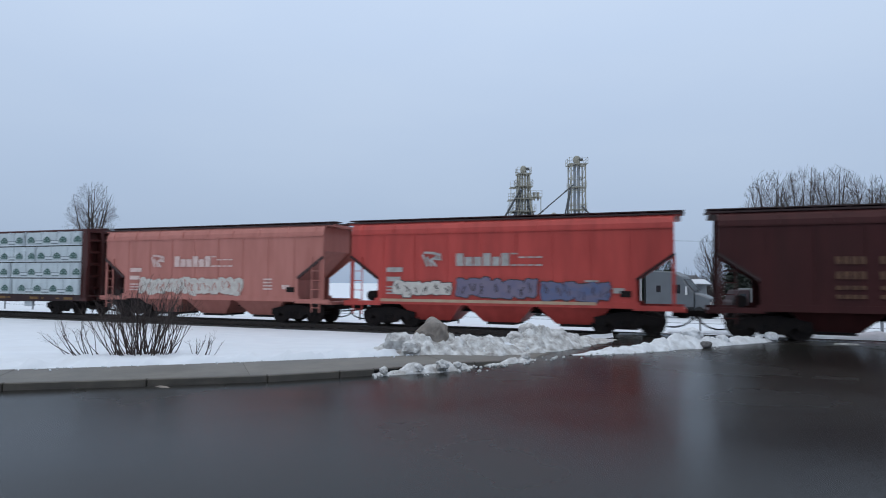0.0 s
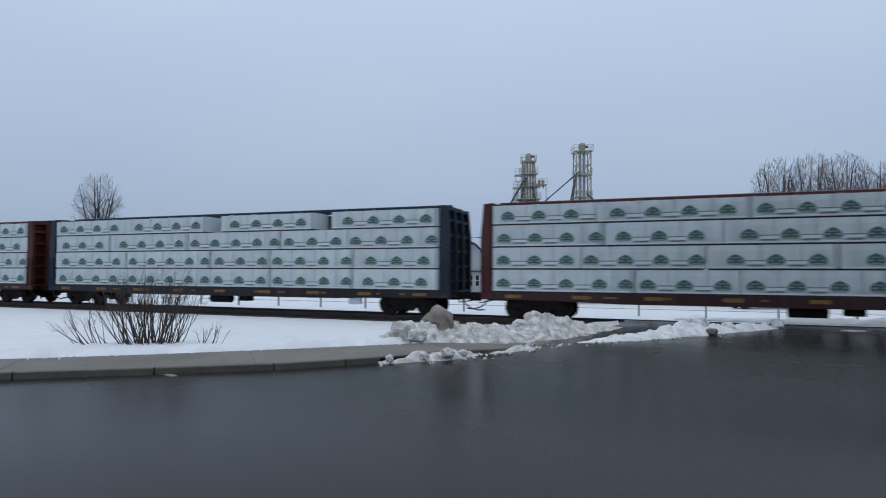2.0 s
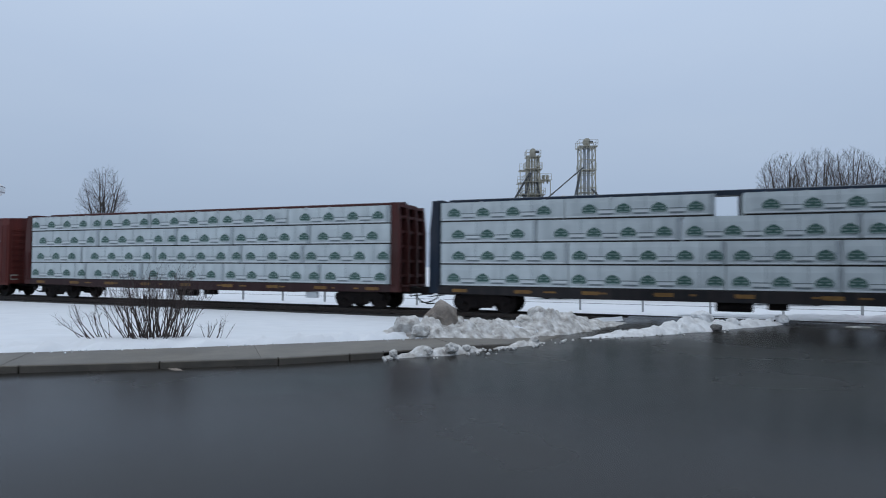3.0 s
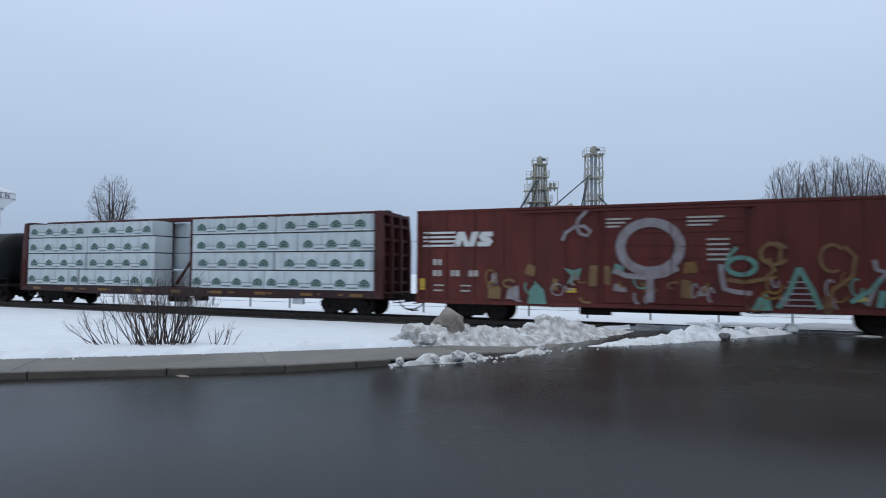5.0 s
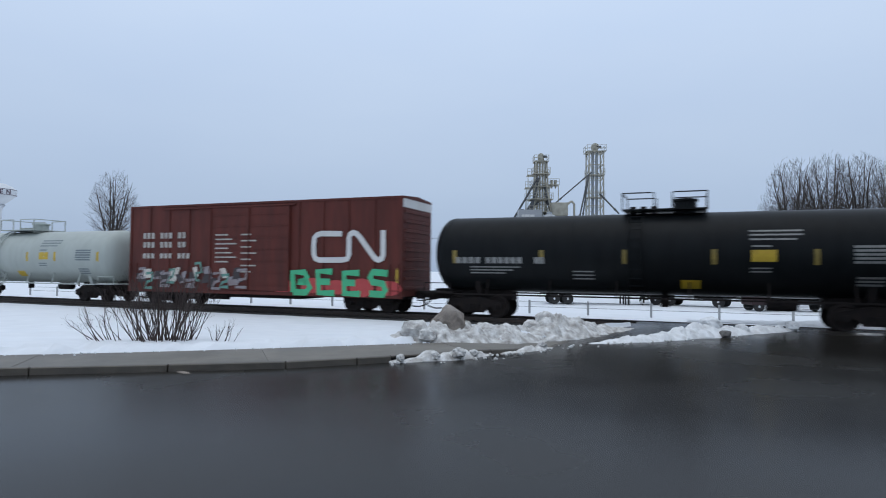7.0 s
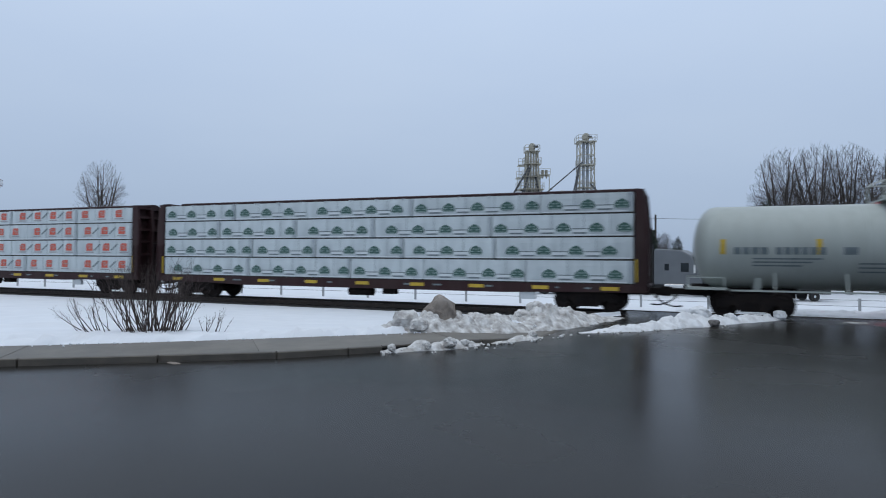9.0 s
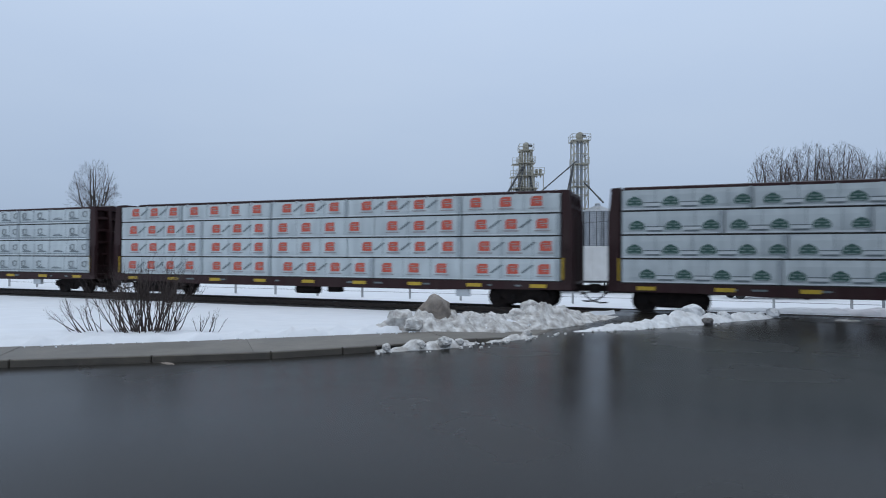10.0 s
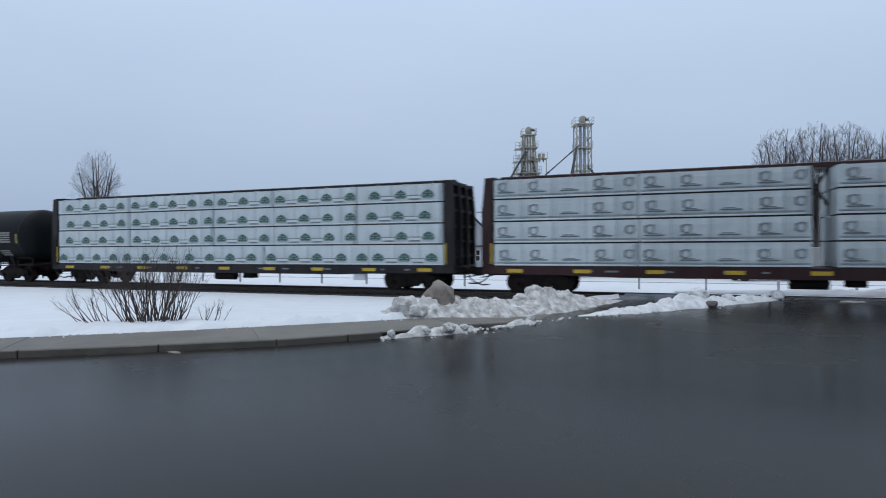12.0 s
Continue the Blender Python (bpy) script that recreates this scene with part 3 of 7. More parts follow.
def build_piles():
    heap("snow_ridge", [(-1.75, 15.65), (-0.35, 16.02), (1.3, 17.0), (2.75, 18.1), (4.5, 20.0), (6.1, 21.5)],
         [0.35, 0.80, 0.95, 0.90, 0.95, 0.80, 0.60, 0.30], [0.26, 0.50, 0.48, 0.36, 0.60, 0.32, 0.15, 0.03],
         "long pile of dirty ploughed snow at the road edge", 3.0)
    heap("snow_ridge", [(-1.35, 12.75), (0.0, 13.5), (1.4, 14.6), (2.5, 15.75)],
         [0.10, 0.24, 0.28, 0.12, 0.10, 0.20, 0.08], [0.05, 0.17, 0.17, 0.05, 0.05, 0.14, 0.03],
         "small heap of crumbly dirty snow over the curb", 8.0, nu=150, rough=0.9)
    heap("snow_ridge", [(3.55, 16.6), (5.4, 17.55), (8.0, 19.3), (10.0, 20.5), (11.7, 21.35)],
         [0.10, 0.35, 0.48, 0.55, 0.45, 0.40, 0.2], [0.03, 0.15, 0.22, 0.38, 0.18, 0.22, 0.06],
         "low ridge of ploughed snow lying on the asphalt", 13.0, mat=M_CLEANPILE)
    heap("snow_ridge", [(9.6, 25.7), (13.0, 24.4), (17.0, 22.9), (25.0, 19.8), (41.0, 13.6)],
         [0.5, 0.8, 0.8, 0.6], [0.01, 0.30, 0.30, 0.2], "low snow bank on the far side of the track", 21.0, mat=M_SNOW)
    lump("boulder", (-0.14, 16.35, 0.46), 0.60, M_ROCK, "large grey-brown granite boulder set in the snow pile", "boulder", 2.0,
         squash=(0.82, 0.60, 0.93), sharp=0.22, facets=9, turn=18)
    rnd = random.Random(5)
    spots = [(-1.05, 15.8, 0.34), (0.75, 16.7, 0.26), (2.7, 18.3, 0.38), (2.2, 17.8, 0.26), (3.4, 18.9, 0.24), (-0.7, 15.5, 0.24),
             (0.06, 13.35, 0.16), (-0.45, 13.15, 0.12), (0.4, 13.7, 0.10), (7.95, 19.2, 0.30), (6.9, 18.5, 0.18), (9.2, 19.9, 0.2),
             (11.5, 21.2, 0.2), (10.9, 20.9, 0.14), (2.15, 15.35, 0.12), (-1.15, 12.8, 0.10)]
    for i, (x, y, r) in enumerate(spots):
        lump("snow_chunk", (x, y, r * 0.75 + (0.12 if r > 0.2 and y < 20 else 0.02)), r, M_CLEANPILE if x > 5 else M_PILE, "chunk of dirty frozen snow in a pile", "snow chunk", 5.0 + i,
             squash=(1.1, 0.9, 0.8), sub=3)
    lump("snow_chunk", (8.15, 18.75, 0.07), 0.24, M_SLUSH, "dark lump of frozen slush on asphalt", "snow chunk", 33, squash=(1.1, 0.8, 0.6), sub=3)
    for i in range(90):
        u = rnd.random()
        x, y = along([(-1.3, 12.6), (0.6, 13.5), (2.8, 15.8), (4.2, 16.6), (8.6, 18.9)], u * 11.5)
        r = rnd.uniform(0.015, 0.055)
        lump("snow_crumb", (x + rnd.uniform(-0.25, 0.25), y + 0.2 - 0.55 * rnd.random() ** 1.6, r * 0.4), r, M_PILE, "crumb of dirty snow on the asphalt",
             "snow chunk", i, sub=1)
    bm = bmesh.new()
    lb = length(BACK_LINE)
    for i in range(150):
        u = 0.55 + 0.45 * rnd.random()
        x, y = along(BACK_LINE, lb * u)
        r = rnd.uniform(0.008, 0.022) + 0.02 * rnd.random() ** 4
        bmesh.ops.create_icosphere(bm, subdivisions=1, radius=r, matrix=pose(x + rnd.uniform(-0.1, 0.1), y - abs(rnd.gauss(0.0, 0.12)), 0.126 + r * 0.3, rnd.uniform(0, 90), rnd.uniform(0, 90)) @ Matrix.Diagonal((1.4, 1, 0.8, 1)))
    solo("snow_crumbs", bm, M_SNOW, "loose crumbs along the edge of the snow verge", "snow", kind="stuff")
    lump("slush_patch", (-5.05, 11.25, 0.0), 0.28, M_ROCK, "flat patch of grey slush by the curb", "snow chunk", 71, squash=(0.8, 0.25, 0.04), sub=3)
    lump("slush_patch", (13.4, 20.2, 0.0), 0.38, M_PILE, "flat patch of grey slush on asphalt", "snow chunk", 72, squash=(1.0, 0.5, 0.1), sub=3)


# ---- plants ----
def bare_tree(at, height, width, seed, label, leaders=5, fork=0.2):
    """A leafless tree: rising leaders fan out of a short trunk; branches leave them upwards and end at a rounded crown."""
    rnd = random.Random(seed)
    tree = thing("tree", label, "tree", pose(*at))
    wood, twigs = bmesh.new(), bmesh.new()
    mid, base = height * 0.60, height * 0.30
    lobes = [rnd.uniform(0, 6.3) for _ in range(3)]

    def inside(p):
        a = math.atan2(p.y, p.x)
        lobe = 1.0 + 0.10 * math.sin(3 * a + lobes[0]) + 0.07 * math.sin(5 * a + lobes[1] + p.z)
        top = (height - mid) * (1.0 + 0.05 * math.sin(2 * a + lobes[2]))
        v = (p.z - mid) / (top if p.z > mid else mid - base)
        return (p.x * p.x + p.y * p.y) / (width / 2 * lobe) ** 2 + v * v < 1

    def room(p, d, most):
        """How far a branch may run before it leaves the crown."""
        k = 0.0
        while k < most and inside(p + d * (k + 0.2)):
            k += 0.2
        return k

    def branch(p, d, r, level, ln):
        n = max(2, int(ln / (height * (0.034, 0.030, 0.024)[level])))
        seg = ln / n
        bend = Vector((rnd.gauss(0, 0.03), rnd.gauss(0, 0.03), 0.05))
        for i in range(n):
            d = (d + bend + Vector((rnd.gauss(0, 0.06), rnd.gauss(0, 0.06), rnd.gauss(0, 0.04)))).normalized()
            q = p + d * seg
            ra, rb = max(0.010, r * (1 - i / n)), max(0.007, r * (1 - (i + 1) / n))
            tube(twigs if ra < 0.05 else wood, p, q, ra, rb, 3 if ra < 0.02 else 5, caps=False)
            p = q
            fork_here(p, d, rb, level, i / n)

    def fork_here(p, d, r, level, u):
        if level > 1:
            return
        for _ in range(2 if level == 1 and u > 0.6 else 1):
            if rnd.random() > (0.85, 0.75)[level]:
                continue
            side = Matrix.Rotation(rnd.uniform(0, 6.3), 3, d) @ d.orthogonal().normalized()
            out = Vector((p.x, p.y, 0)) / (width / 2)
            e = (d + side * rnd.uniform(0.6, 1.0) + out * 0.3).normalized()
            ln = min(room(p, e, height * 0.3) * rnd.uniform(0.85, 1.05), height * ((0.15, 0.075)[level]) * rnd.uniform(0.6, 1.2))
            if ln > 0.25:
                branch(p, e, max(0.011, r * 0.5), level + 1, ln)

    thick = height * 0.019
    top = Vector((rnd.gauss(0, 0.1), rnd.gauss(0, 0.1), height * fork))
    tube(wood, (0, 0, -0.4), top, thick * 1.3, thick * 1.05, 9, caps=False)
    count = leaders + 3
    for k in range(count):
        # limbs: the first ones rise, the later ones spread
        a = 2.4 * k + rnd.uniform(-0.35, 0.35)
        rho = math.sqrt((k + 0.2) / count) * 0.94
        end = Vector((math.cos(a) * rho * width / 2, math.sin(a) * rho * width / 2, mid + (height - mid) * math.sqrt(1 - rho * rho) * rnd.uniform(0.90, 1.0)))
        start = top - Vector((0, 0, rnd.uniform(0, height * fork * 0.3)))
        knee = start.lerp(end, 0.45) + Vector((end.x * -0.16, end.y * -0.16, height * 0.02))
        n, p = 14, start
        r0 = thick * rnd.uniform(0.42, 0.68)
        wander = Vector((0, 0, 0))
        for i in range(1, n + 1):
            u = i / n
            wander += Vector((rnd.gauss(0, 0.05), rnd.gauss(0, 0.05), 0))
            q = start * (1 - u) ** 2 + knee * 2 * u * (1 - u) + end * u * u + wander
            ra, rb = r0 * (1 - (i - 1) / n) ** 0.8 + 0.012, r0 * (1 - u) ** 0.8 + 0.010
            tube(wood if ra > 0.05 else twigs, p, q, ra, rb, 7 if ra > 0.05 else 4, caps=False)
            if i >= 3:
                d = (q - p).normalized()
                for _ in range(1 if i % 3 else 2):
                    side = Matrix.Rotation(rnd.uniform(0, 6.3), 3, d) @ d.orthogonal().normalized()
                    out = Vector((q.x, q.y, 0)) / (width / 2)
                    e = (d * 0.9 + side * rnd.uniform(0.6, 1.1) + out * 0.5).normalized()
                    ln = min(room(q, e, height * 0.35) * rnd.uniform(0.9, 1.05), height * 0.26 * rnd.uniform(0.5, 1.1))
                    if ln > 0.3:
                        branch(q, e, max(0.013, rb * 0.5), 0, ln)
            p = q
    part("trunk", wood, M_BARK, tree)
    part("crown", twigs, M_TWIG, tree, "bare twigs")
    return tree


def conifer(at, height, width, seed, label, columnar=False):
    rnd = random.Random(seed)
    tree = thing("evergreen_tree", label, "tree", pose(*at))
    bm = bmesh.new()
    tube(bm, (0, 0, -0.3), (0, 0, height * 0.95), height * 0.018, 0.02, 8)
    part("trunk", bm, M_BARK, tree)
    bm = bmesh.new()
    n = int(75 * height)
    for i in range(n):
        u = rnd.random() ** 0.8
        z = height * (0.06 + 0.94 * u)
        reach = width / 2 * ((1 - u) ** 0.8 if not columnar else min(1.0, (1 - u) * 4) * 0.9) * rnd.uniform(0.25, 1.25) + 0.05
        a = rnd.uniform(0, 2 * math.pi)
        d = Vector((math.cos(a), math.sin(a), -0.25 if not columnar else 0.9)).normalized()
        base = Vector((0, 0, z)) + Vector((math.cos(a), math.sin(a), 0)) * reach * 0.55
        tip = Vector((math.cos(a) * reach, math.sin(a) * reach, z - 0.12 * reach if not columnar else z + 0.25))
        s = d.cross(Vector((0, 0, 1))).normalized() * (0.10 + 0.12 * reach)
        for k in range(3):
            o = Vector((rnd.gauss(0, 0.10), rnd.gauss(0, 0.10), rnd.gauss(0, 0.10)))
            v = [bm.verts.new(base + o), bm.verts.new((base + tip) / 2 + s + o), bm.verts.new(tip + o), bm.verts.new((base + tip) / 2 - s + o * 2)]
            bm.faces.new(v)
    part("crown", bm, M_NEEDLE, tree, "dense dark needles")
    return tree


def shrub(at, size, stems, seed, label, lean=0.0):
    """A leafless shrub: many thin stems that fan out from the root and fork into twigs."""
    rnd = random.Random(seed)
    bush = thing("shrub", label, "shrub", pose(*at))
    for i in range(stems):
        stems_bm = twigs_bm = bmesh.new()
        a = rnd.uniform(0, 2 * math.pi)
        r0 = rnd.random() ** 0.6
        foot = Vector((r0 * math.cos(a) * size * 0.46, r0 * math.sin(a) * size * 0.26, -0.05))
        out = Vector((foot.x / size * 1.55 + rnd.gauss(0, 0.24) + lean, rnd.gauss(0, 0.25), 1)).normalized()
        ln = size * rnd.uniform(0.55, 0.98)
        p, d, r = foot, out, rnd.uniform(0.009, 0.018)
        for k in range(6):
            d = (d + Vector((rnd.gauss(0, 0.09) - 0.06 * d.x, rnd.gauss(0, 0.09), 0.03))).normalized()
            q = p + d * ln / 6
            tube(stems_bm, p, q, r, r * 0.8, 4, caps=False)
            if k >= 2:
                for _ in range(2):
                    t = (d + Vector((rnd.gauss(0, 0.5), rnd.gauss(0, 0.5), rnd.gauss(0.1, 0.3)))).normalized()
                    w = q + t * size * rnd.uniform(0.10, 0.26)
                    tube(twigs_bm, q, w, r * 0.5, r * 0.25, 3, caps=False)
                    if rnd.random() < 0.6:
                        t2 = (t + Vector((rnd.gauss(0, 0.5), rnd.gauss(0, 0.5), rnd.gauss(0, 0.4)))).normalized()
                        m = (q + w) / 2
                        tube(twigs_bm, m, m + t2 * size * 0.12, r * 0.35, r * 0.2, 3, caps=False)
            p, r = q, r * 0.8
        part("stem", stems_bm, M_SHRUB, bush)
    return bush


def build_plants():
    shrub((-7.2, 14.95, 0.16), 1.75, 95, 4, "leafless multi-stemmed shrub standing in the snow")
    shrub((-5.75, 14.9, 0.15), 0.62, 9, 9, "small sparse leafless shrub beside the larger one", 0.5)
    shrub((-8.65, 15.0, 0.15), 1.05, 12, 14, "low sideways-leaning leafless twigs", -0.9)
    for x, y, h, w, seed, leaders, lab in (
            (-45.7, 80, 16.2, 6.6, 3, 4, "bare deciduous tree with a rounded upright crown"),
            (32.9, 60, 14.5, 7.2, 12, 5, "bare deciduous tree with a rounded spreading crown"),
            (36.9, 61, 15.2, 6.4, 14, 5, "tall bare deciduous tree with a narrow crown"),
            (40.6, 62, 15.4, 8.0, 17, 6, "tall bare deciduous tree with strong forking limbs"),
            (45.4, 64, 14.8, 7.8, 15, 6, "tall bare deciduous tree with spreading limbs"),
            (50.6, 67, 14.6, 8.4, 19, 6, "tall bare deciduous tree at the edge of a grove"),
            (42.5, 78, 13.4, 8.0, 23, 5, "bare deciduous tree in a grove"),
            (48.5, 82, 13.6, 8.0, 29, 5, "bare deciduous tree in a grove"),
            (34.6, 77, 9.8, 4.6, 37, 2, "bare deciduous tree behind a low building"),
            (30.2, 86, 7.4, 4.6, 31, 4, "small pale bare tree behind the utility pole")):
        bare_tree((x, y, land(x, y)), h, w, seed, lab, leaders)
    for x, y, h, w, seed, lab in (
            (29.9, 57.5, 8.9, 4.2, 41, "tall dark spruce with an open crown"), (34.8, 72, 7.0, 4.4, 42, "dark spruce in front of bare trees"),
            (37.6, 76, 6.0, 4.2, 43, "dark spruce in front of bare trees"), (29.4, 78, 6.2, 4.0, 44, "dark spruce behind the parked truck"),
            (12.2, 95, 6.4, 3.4, 45, "dark spruce in front of a grain bin"), (20.8, 98, 6.2, 3.0, 46, "dark spruce in front of a grain bin"),
            (45.0, 80, 6.4, 4.4, 47, "dark spruce behind bare trees"), (51.0, 80, 6.0, 4.4, 48, "dark spruce behind bare trees")):
        conifer((x, y, land(x, y)), h, w, seed, lab)
    rnd = random.Random(77)
    bm = bmesh.new()
    for i in range(1500):
        x, y = rnd.uniform(30, 90), rnd.uniform(82, 104)
        g = land(x, y)
        h = rnd.uniform(2.0, 5.5) * (1.25 if x > 45 else 1.0)
        p = Vector((x, y, g - 0.2))
        d = Vector((rnd.gauss(0, 0.16), rnd.gauss(0, 0.16), 1)).normalized()
        q = p + d * h * 0.5
        tube(bm, p, q, 0.05, 0.035, 3, caps=False)
        for _ in range(4):
            e = (d + Vector((rnd.gauss(0, 0.35), rnd.gauss(0, 0.35), 0))).normalized()
            tube(bm, q, q + e * h * rnd.uniform(0.3, 0.6), 0.03, 0.015, 3, caps=False)
    solo("thicket", bm, M_TWIG, "grey-brown leafless thicket at the edge of the field", "thicket", kind="stuff")
    for x, y, h in ((18.87, 62, 5.5), (19.8, 62, 6.1), (20.75, 62.3, 6.15)):
        conifer((x, y, land(x, y)), h, 0.80, int(x * 10), "narrow columnar evergreen behind the trailer", True)


# ---- far side: grain elevator, bins, houses, truck, signal ----
def platform(parent, w, z, name="platform", mat=None):
    mat = mat or M_TOWER
    bm = bmesh.new()
    quad_box(bm, -w, w, -w, w, z - 0.12, z)
    deck = part(name, bm, mat, parent)
    bm = bmesh.new()
    for k in (0.55, 1.1):
        for a, b in (((-w, -w), (w, -w)), ((w, -w), (w, w)), ((w, w), (-w, w)), ((-w, w), (-w, -w))):
            bar(bm, (*a, z + k), (*b, z + k), 0.05, 0.05)
    for x in (-w, 0, w):
        for y in (-w, 0, w):
            if x or y:
                bar(bm, (x, y, z), (x, y, z + 1.1), 0.06, 0.06)
    part("railing", bm, mat, deck)
    return deck


def lattice(parent, w, z0, z1, bay, taper=1.0):
    legs = [(-1, -1), (1, -1), (1, 1), (-1, 1)]
    h = z1 - z0

    def at(k, z):
        f = taper + (1 - taper) * (z - z0) / h
        return (legs[k][0] * w * f, legs[k][1] * w * f, z)

    for k in range(4):
        bm = bmesh.new()
        bar(bm, at(k, z0), at(k, z1), 0.20, 0.20)
        part("leg", bm, M_TOWER, parent)
    n = max(1, round(h / bay))
    bm = bmesh.new()
    for i in range(n):
        za, zb = z0 + h * i / n, z0 + h * (i + 1) / n
        for k in range(4):
            bar(bm, at(k, zb), at((k + 1) % 4, zb), 0.13, 0.13)
            if (i + k) % 2:
                bar(bm, at(k, za), at((k + 1) % 4, zb), 0.09, 0.09)
            else:
                bar(bm, at((k + 1) % 4, za), at(k, zb), 0.09, 0.09)
    part("bracing", bm, M_TOWER, parent)


def elevator_head(parent, z, r=0.75):
    bm = bmesh.new()
    quad_box(bm, -0.55, 0.55, -0.35, 0.35, z, z + 0.9)
    lathe_bm = bmesh.new()
    lathe(lathe_bm, ((r * 0.55, -0.4), (r, -0.36), (r, 0.36), (r * 0.55, 0.4)), 16, "y")
    bmesh.ops.translate(lathe_bm, verts=lathe_bm.verts, vec=(0, 0, z + 1.0))
    part("head_house", bm, M_TOWER, parent, bevel=0.05)
    part("head_pulley_cover", lathe_bm, M_TOWER, parent)
    bm = bmesh.new()
    tube(bm, (0.4, -0.5, z + 0.9), (1.05, -0.5, z + 0.9), 0.26, n=10)
    part("motor", bm, M_SPOUT, parent, "dark drive motor")


def build_elevator():
    # the taller slim leg tower
    x, y = 25.9, 115.0
    g = land(x, y)
    tower = thing("elevator_tower", "slim cream steel lattice tower of a grain elevator", "grain elevator", pose(x, y, g))
    top = 24.6 - g
    lattice(tower, 1.35, 0, top, 2.6)
    for z in (top, top - 4.4, top - 8.6):
        platform(tower, 1.75 if z == top else 1.55, z)
    for dx in (-0.4, 0.35):
        bm = bmesh.new()
        quad_box(bm, dx - 0.22, dx + 0.22, -0.25, 0.25, 0, top)
        part("elevator_leg", bm, M_GALV, tower)
    elevator_head(tower, top, 0.7)
    # the broader, busier tower
    x2, y2 = 15.75, 115.0
    g2 = land(x2, y2)
    tw = thing("elevator_tower", "wide stepped steel tower of a grain elevator with platforms", "grain elevator", pose(x2, y2, g2))
    t2 = 22.7 - g2
    lattice(tw, 1.0, 0, t2, 2.0, 1.9)
    platform(tw, 1.35, t2)
    elevator_head(tw, t2, 0.6)
    bm = bmesh.new()
    for dx in (-0.75, -0.25, 0.3, 0.8):
        quad_box(bm, dx - 0.17, dx + 0.17, -0.6, -0.2, 0, t2)
    part("elevator_leg", bm, M_TOWER, tw)
    for cx, zz, ww in ((-1.9, t2 - 2.6, 0.75), (-2.2, t2 - 5.0, 0.8), (2.3, t2 - 4.4, 1.05), (-2.1, t2 - 7.2, 1.0)):
        bm = bmesh.new()
        quad_box(bm, cx - ww, cx + ww, -1.2, 1.0, zz - 0.12, zz)
        ledge = part("platform", bm, M_TOWER, tw)
        bm = bmesh.new()
        for k in (0.55, 1.1):
            bar(bm, (cx - ww, -1.2, zz + k), (cx + ww, -1.2, zz + k), 0.05, 0.05)
        for e in (-ww, 0, ww):
            bar(bm, (cx + e, -1.2, zz), (cx + e, -1.2, zz + 1.1), 0.06, 0.06)
        for e in (-ww * 0.8, ww * 0.8):
            bar(bm, (cx + e, -1.1, zz), (cx + e, -1.1, max(0, zz - 12)), 0.13, 0.13)
        part("railing", bm, M_TOWER, ledge)
    for cx, zz in ((2.0, t2 - 4.2), (2.7, t2 - 4.2)):
        bm = bmesh.new()
        tube(bm, (cx, -0.5, zz - 0.9), (cx, -0.5, zz - 0.2), 0.10, 0.26, n=10)
        tube(bm, (cx, -0.5, zz - 0.2), (cx, -0.5, zz + 0.7), 0.26, n=10)
        part("dust_cyclone", bm, M_TOWER, tw)
    rnd = random.Random(2)
    for i in range(15):
        bm = bmesh.new()
        z0 = t2 - 3.2 - (i % 8) * 0.75
        side = -1 if i < 9 else 1
        foot = side * (1.6 + 0.34 * (i if i < 9 else i - 9) + rnd.uniform(0, 0.3))
        tube(bm, (side * (0.5 + 0.08 * (i % 5)), -1.25, z0), (foot * 1.1, -1.9, t2 - 10.8 + rnd.uniform(-0.8, 0.8)), 0.19, n=8)
        part("spout", bm, M_SPOUT if i % 2 == 0 else M_TOWER, tw)
    for z in (t2 - 2.4, t2 - 4.8, t2 - 7.2, t2 - 9.6):
        platform(tw, 1.35 + 0.10 * (t2 - z), z)
    bm = bmesh.new()
    bar(bm, (-4.3, -1.5, t2 - 14), (-4.3, -1.5, t2 - 9.2), 0.14, 0.14)
    bar(bm, (-4.3, -1.5, t2 - 9.2), (-3.3, -1.5, t2 - 9.2), 0.14, 0.14)
    part("stand_pipe", bm, M_SPOUT, tw)
    # work house below it
    wh = thing("grain_dryer", "boxy grey steel grain dryer housing", "grain dryer", pose(13.2, 112, land(13.2, 112)))
    bm = bmesh.new()
    quad_box(bm, -2.0, 2.2, -2, 2, 0, 14.2)
    part("housing", bm, M_SIDING, wh)
    bm = bmesh.new()
    rect(bm, -1.5, 0.8, 12.6, 13.3, -2.0, 0.03)
    part("sign_band", bm, M_WHITE, wh, "small pale sign panel")
    bm = bmesh.new()
    for i in range(5):
        rect(bm, -1.9 + i * 0.9, -1.82 + i * 0.9, 0.2, 14.0, -2.0, 0.04)
    part("rib", bm, M_SIDING, wh)
    hp = thing("overhead_hopper", "pale hanging steel hopper with a bent pipe", "grain hopper", pose(19.2, 112, land(19.2, 112)))
    bm = bmesh.new()
    quad_box(bm, -1.9, 0.9, -1.5, 1.5, 13.2, 15.6)
    part("box", bm, M_TOWER, hp, bevel=0.04)
    bm = bmesh.new()
    lathe(bm, ((0.25, 11.4), (1.3, 13.2)), 12)
    part("cone", bm, M_TOWER, hp)
    bm = bmesh.new()
    tube(bm, (-1.2, -1.2, 0), (-1.2, -1.2, 13.2), 0.12)
    tube(bm, (0.8, -1.2, 0), (0.8, -1.2, 13.2), 0.12)
    part("post", bm, M_TOWER, hp)
    bm = bmesh.new()
    tube(bm, (0.7, -1.0, 15.2), (1.6, -1.0, 15.9), 0.2)
    tube(bm, (1.6, -1.0, 15.9), (2.1, -1.0, 15.4), 0.2)
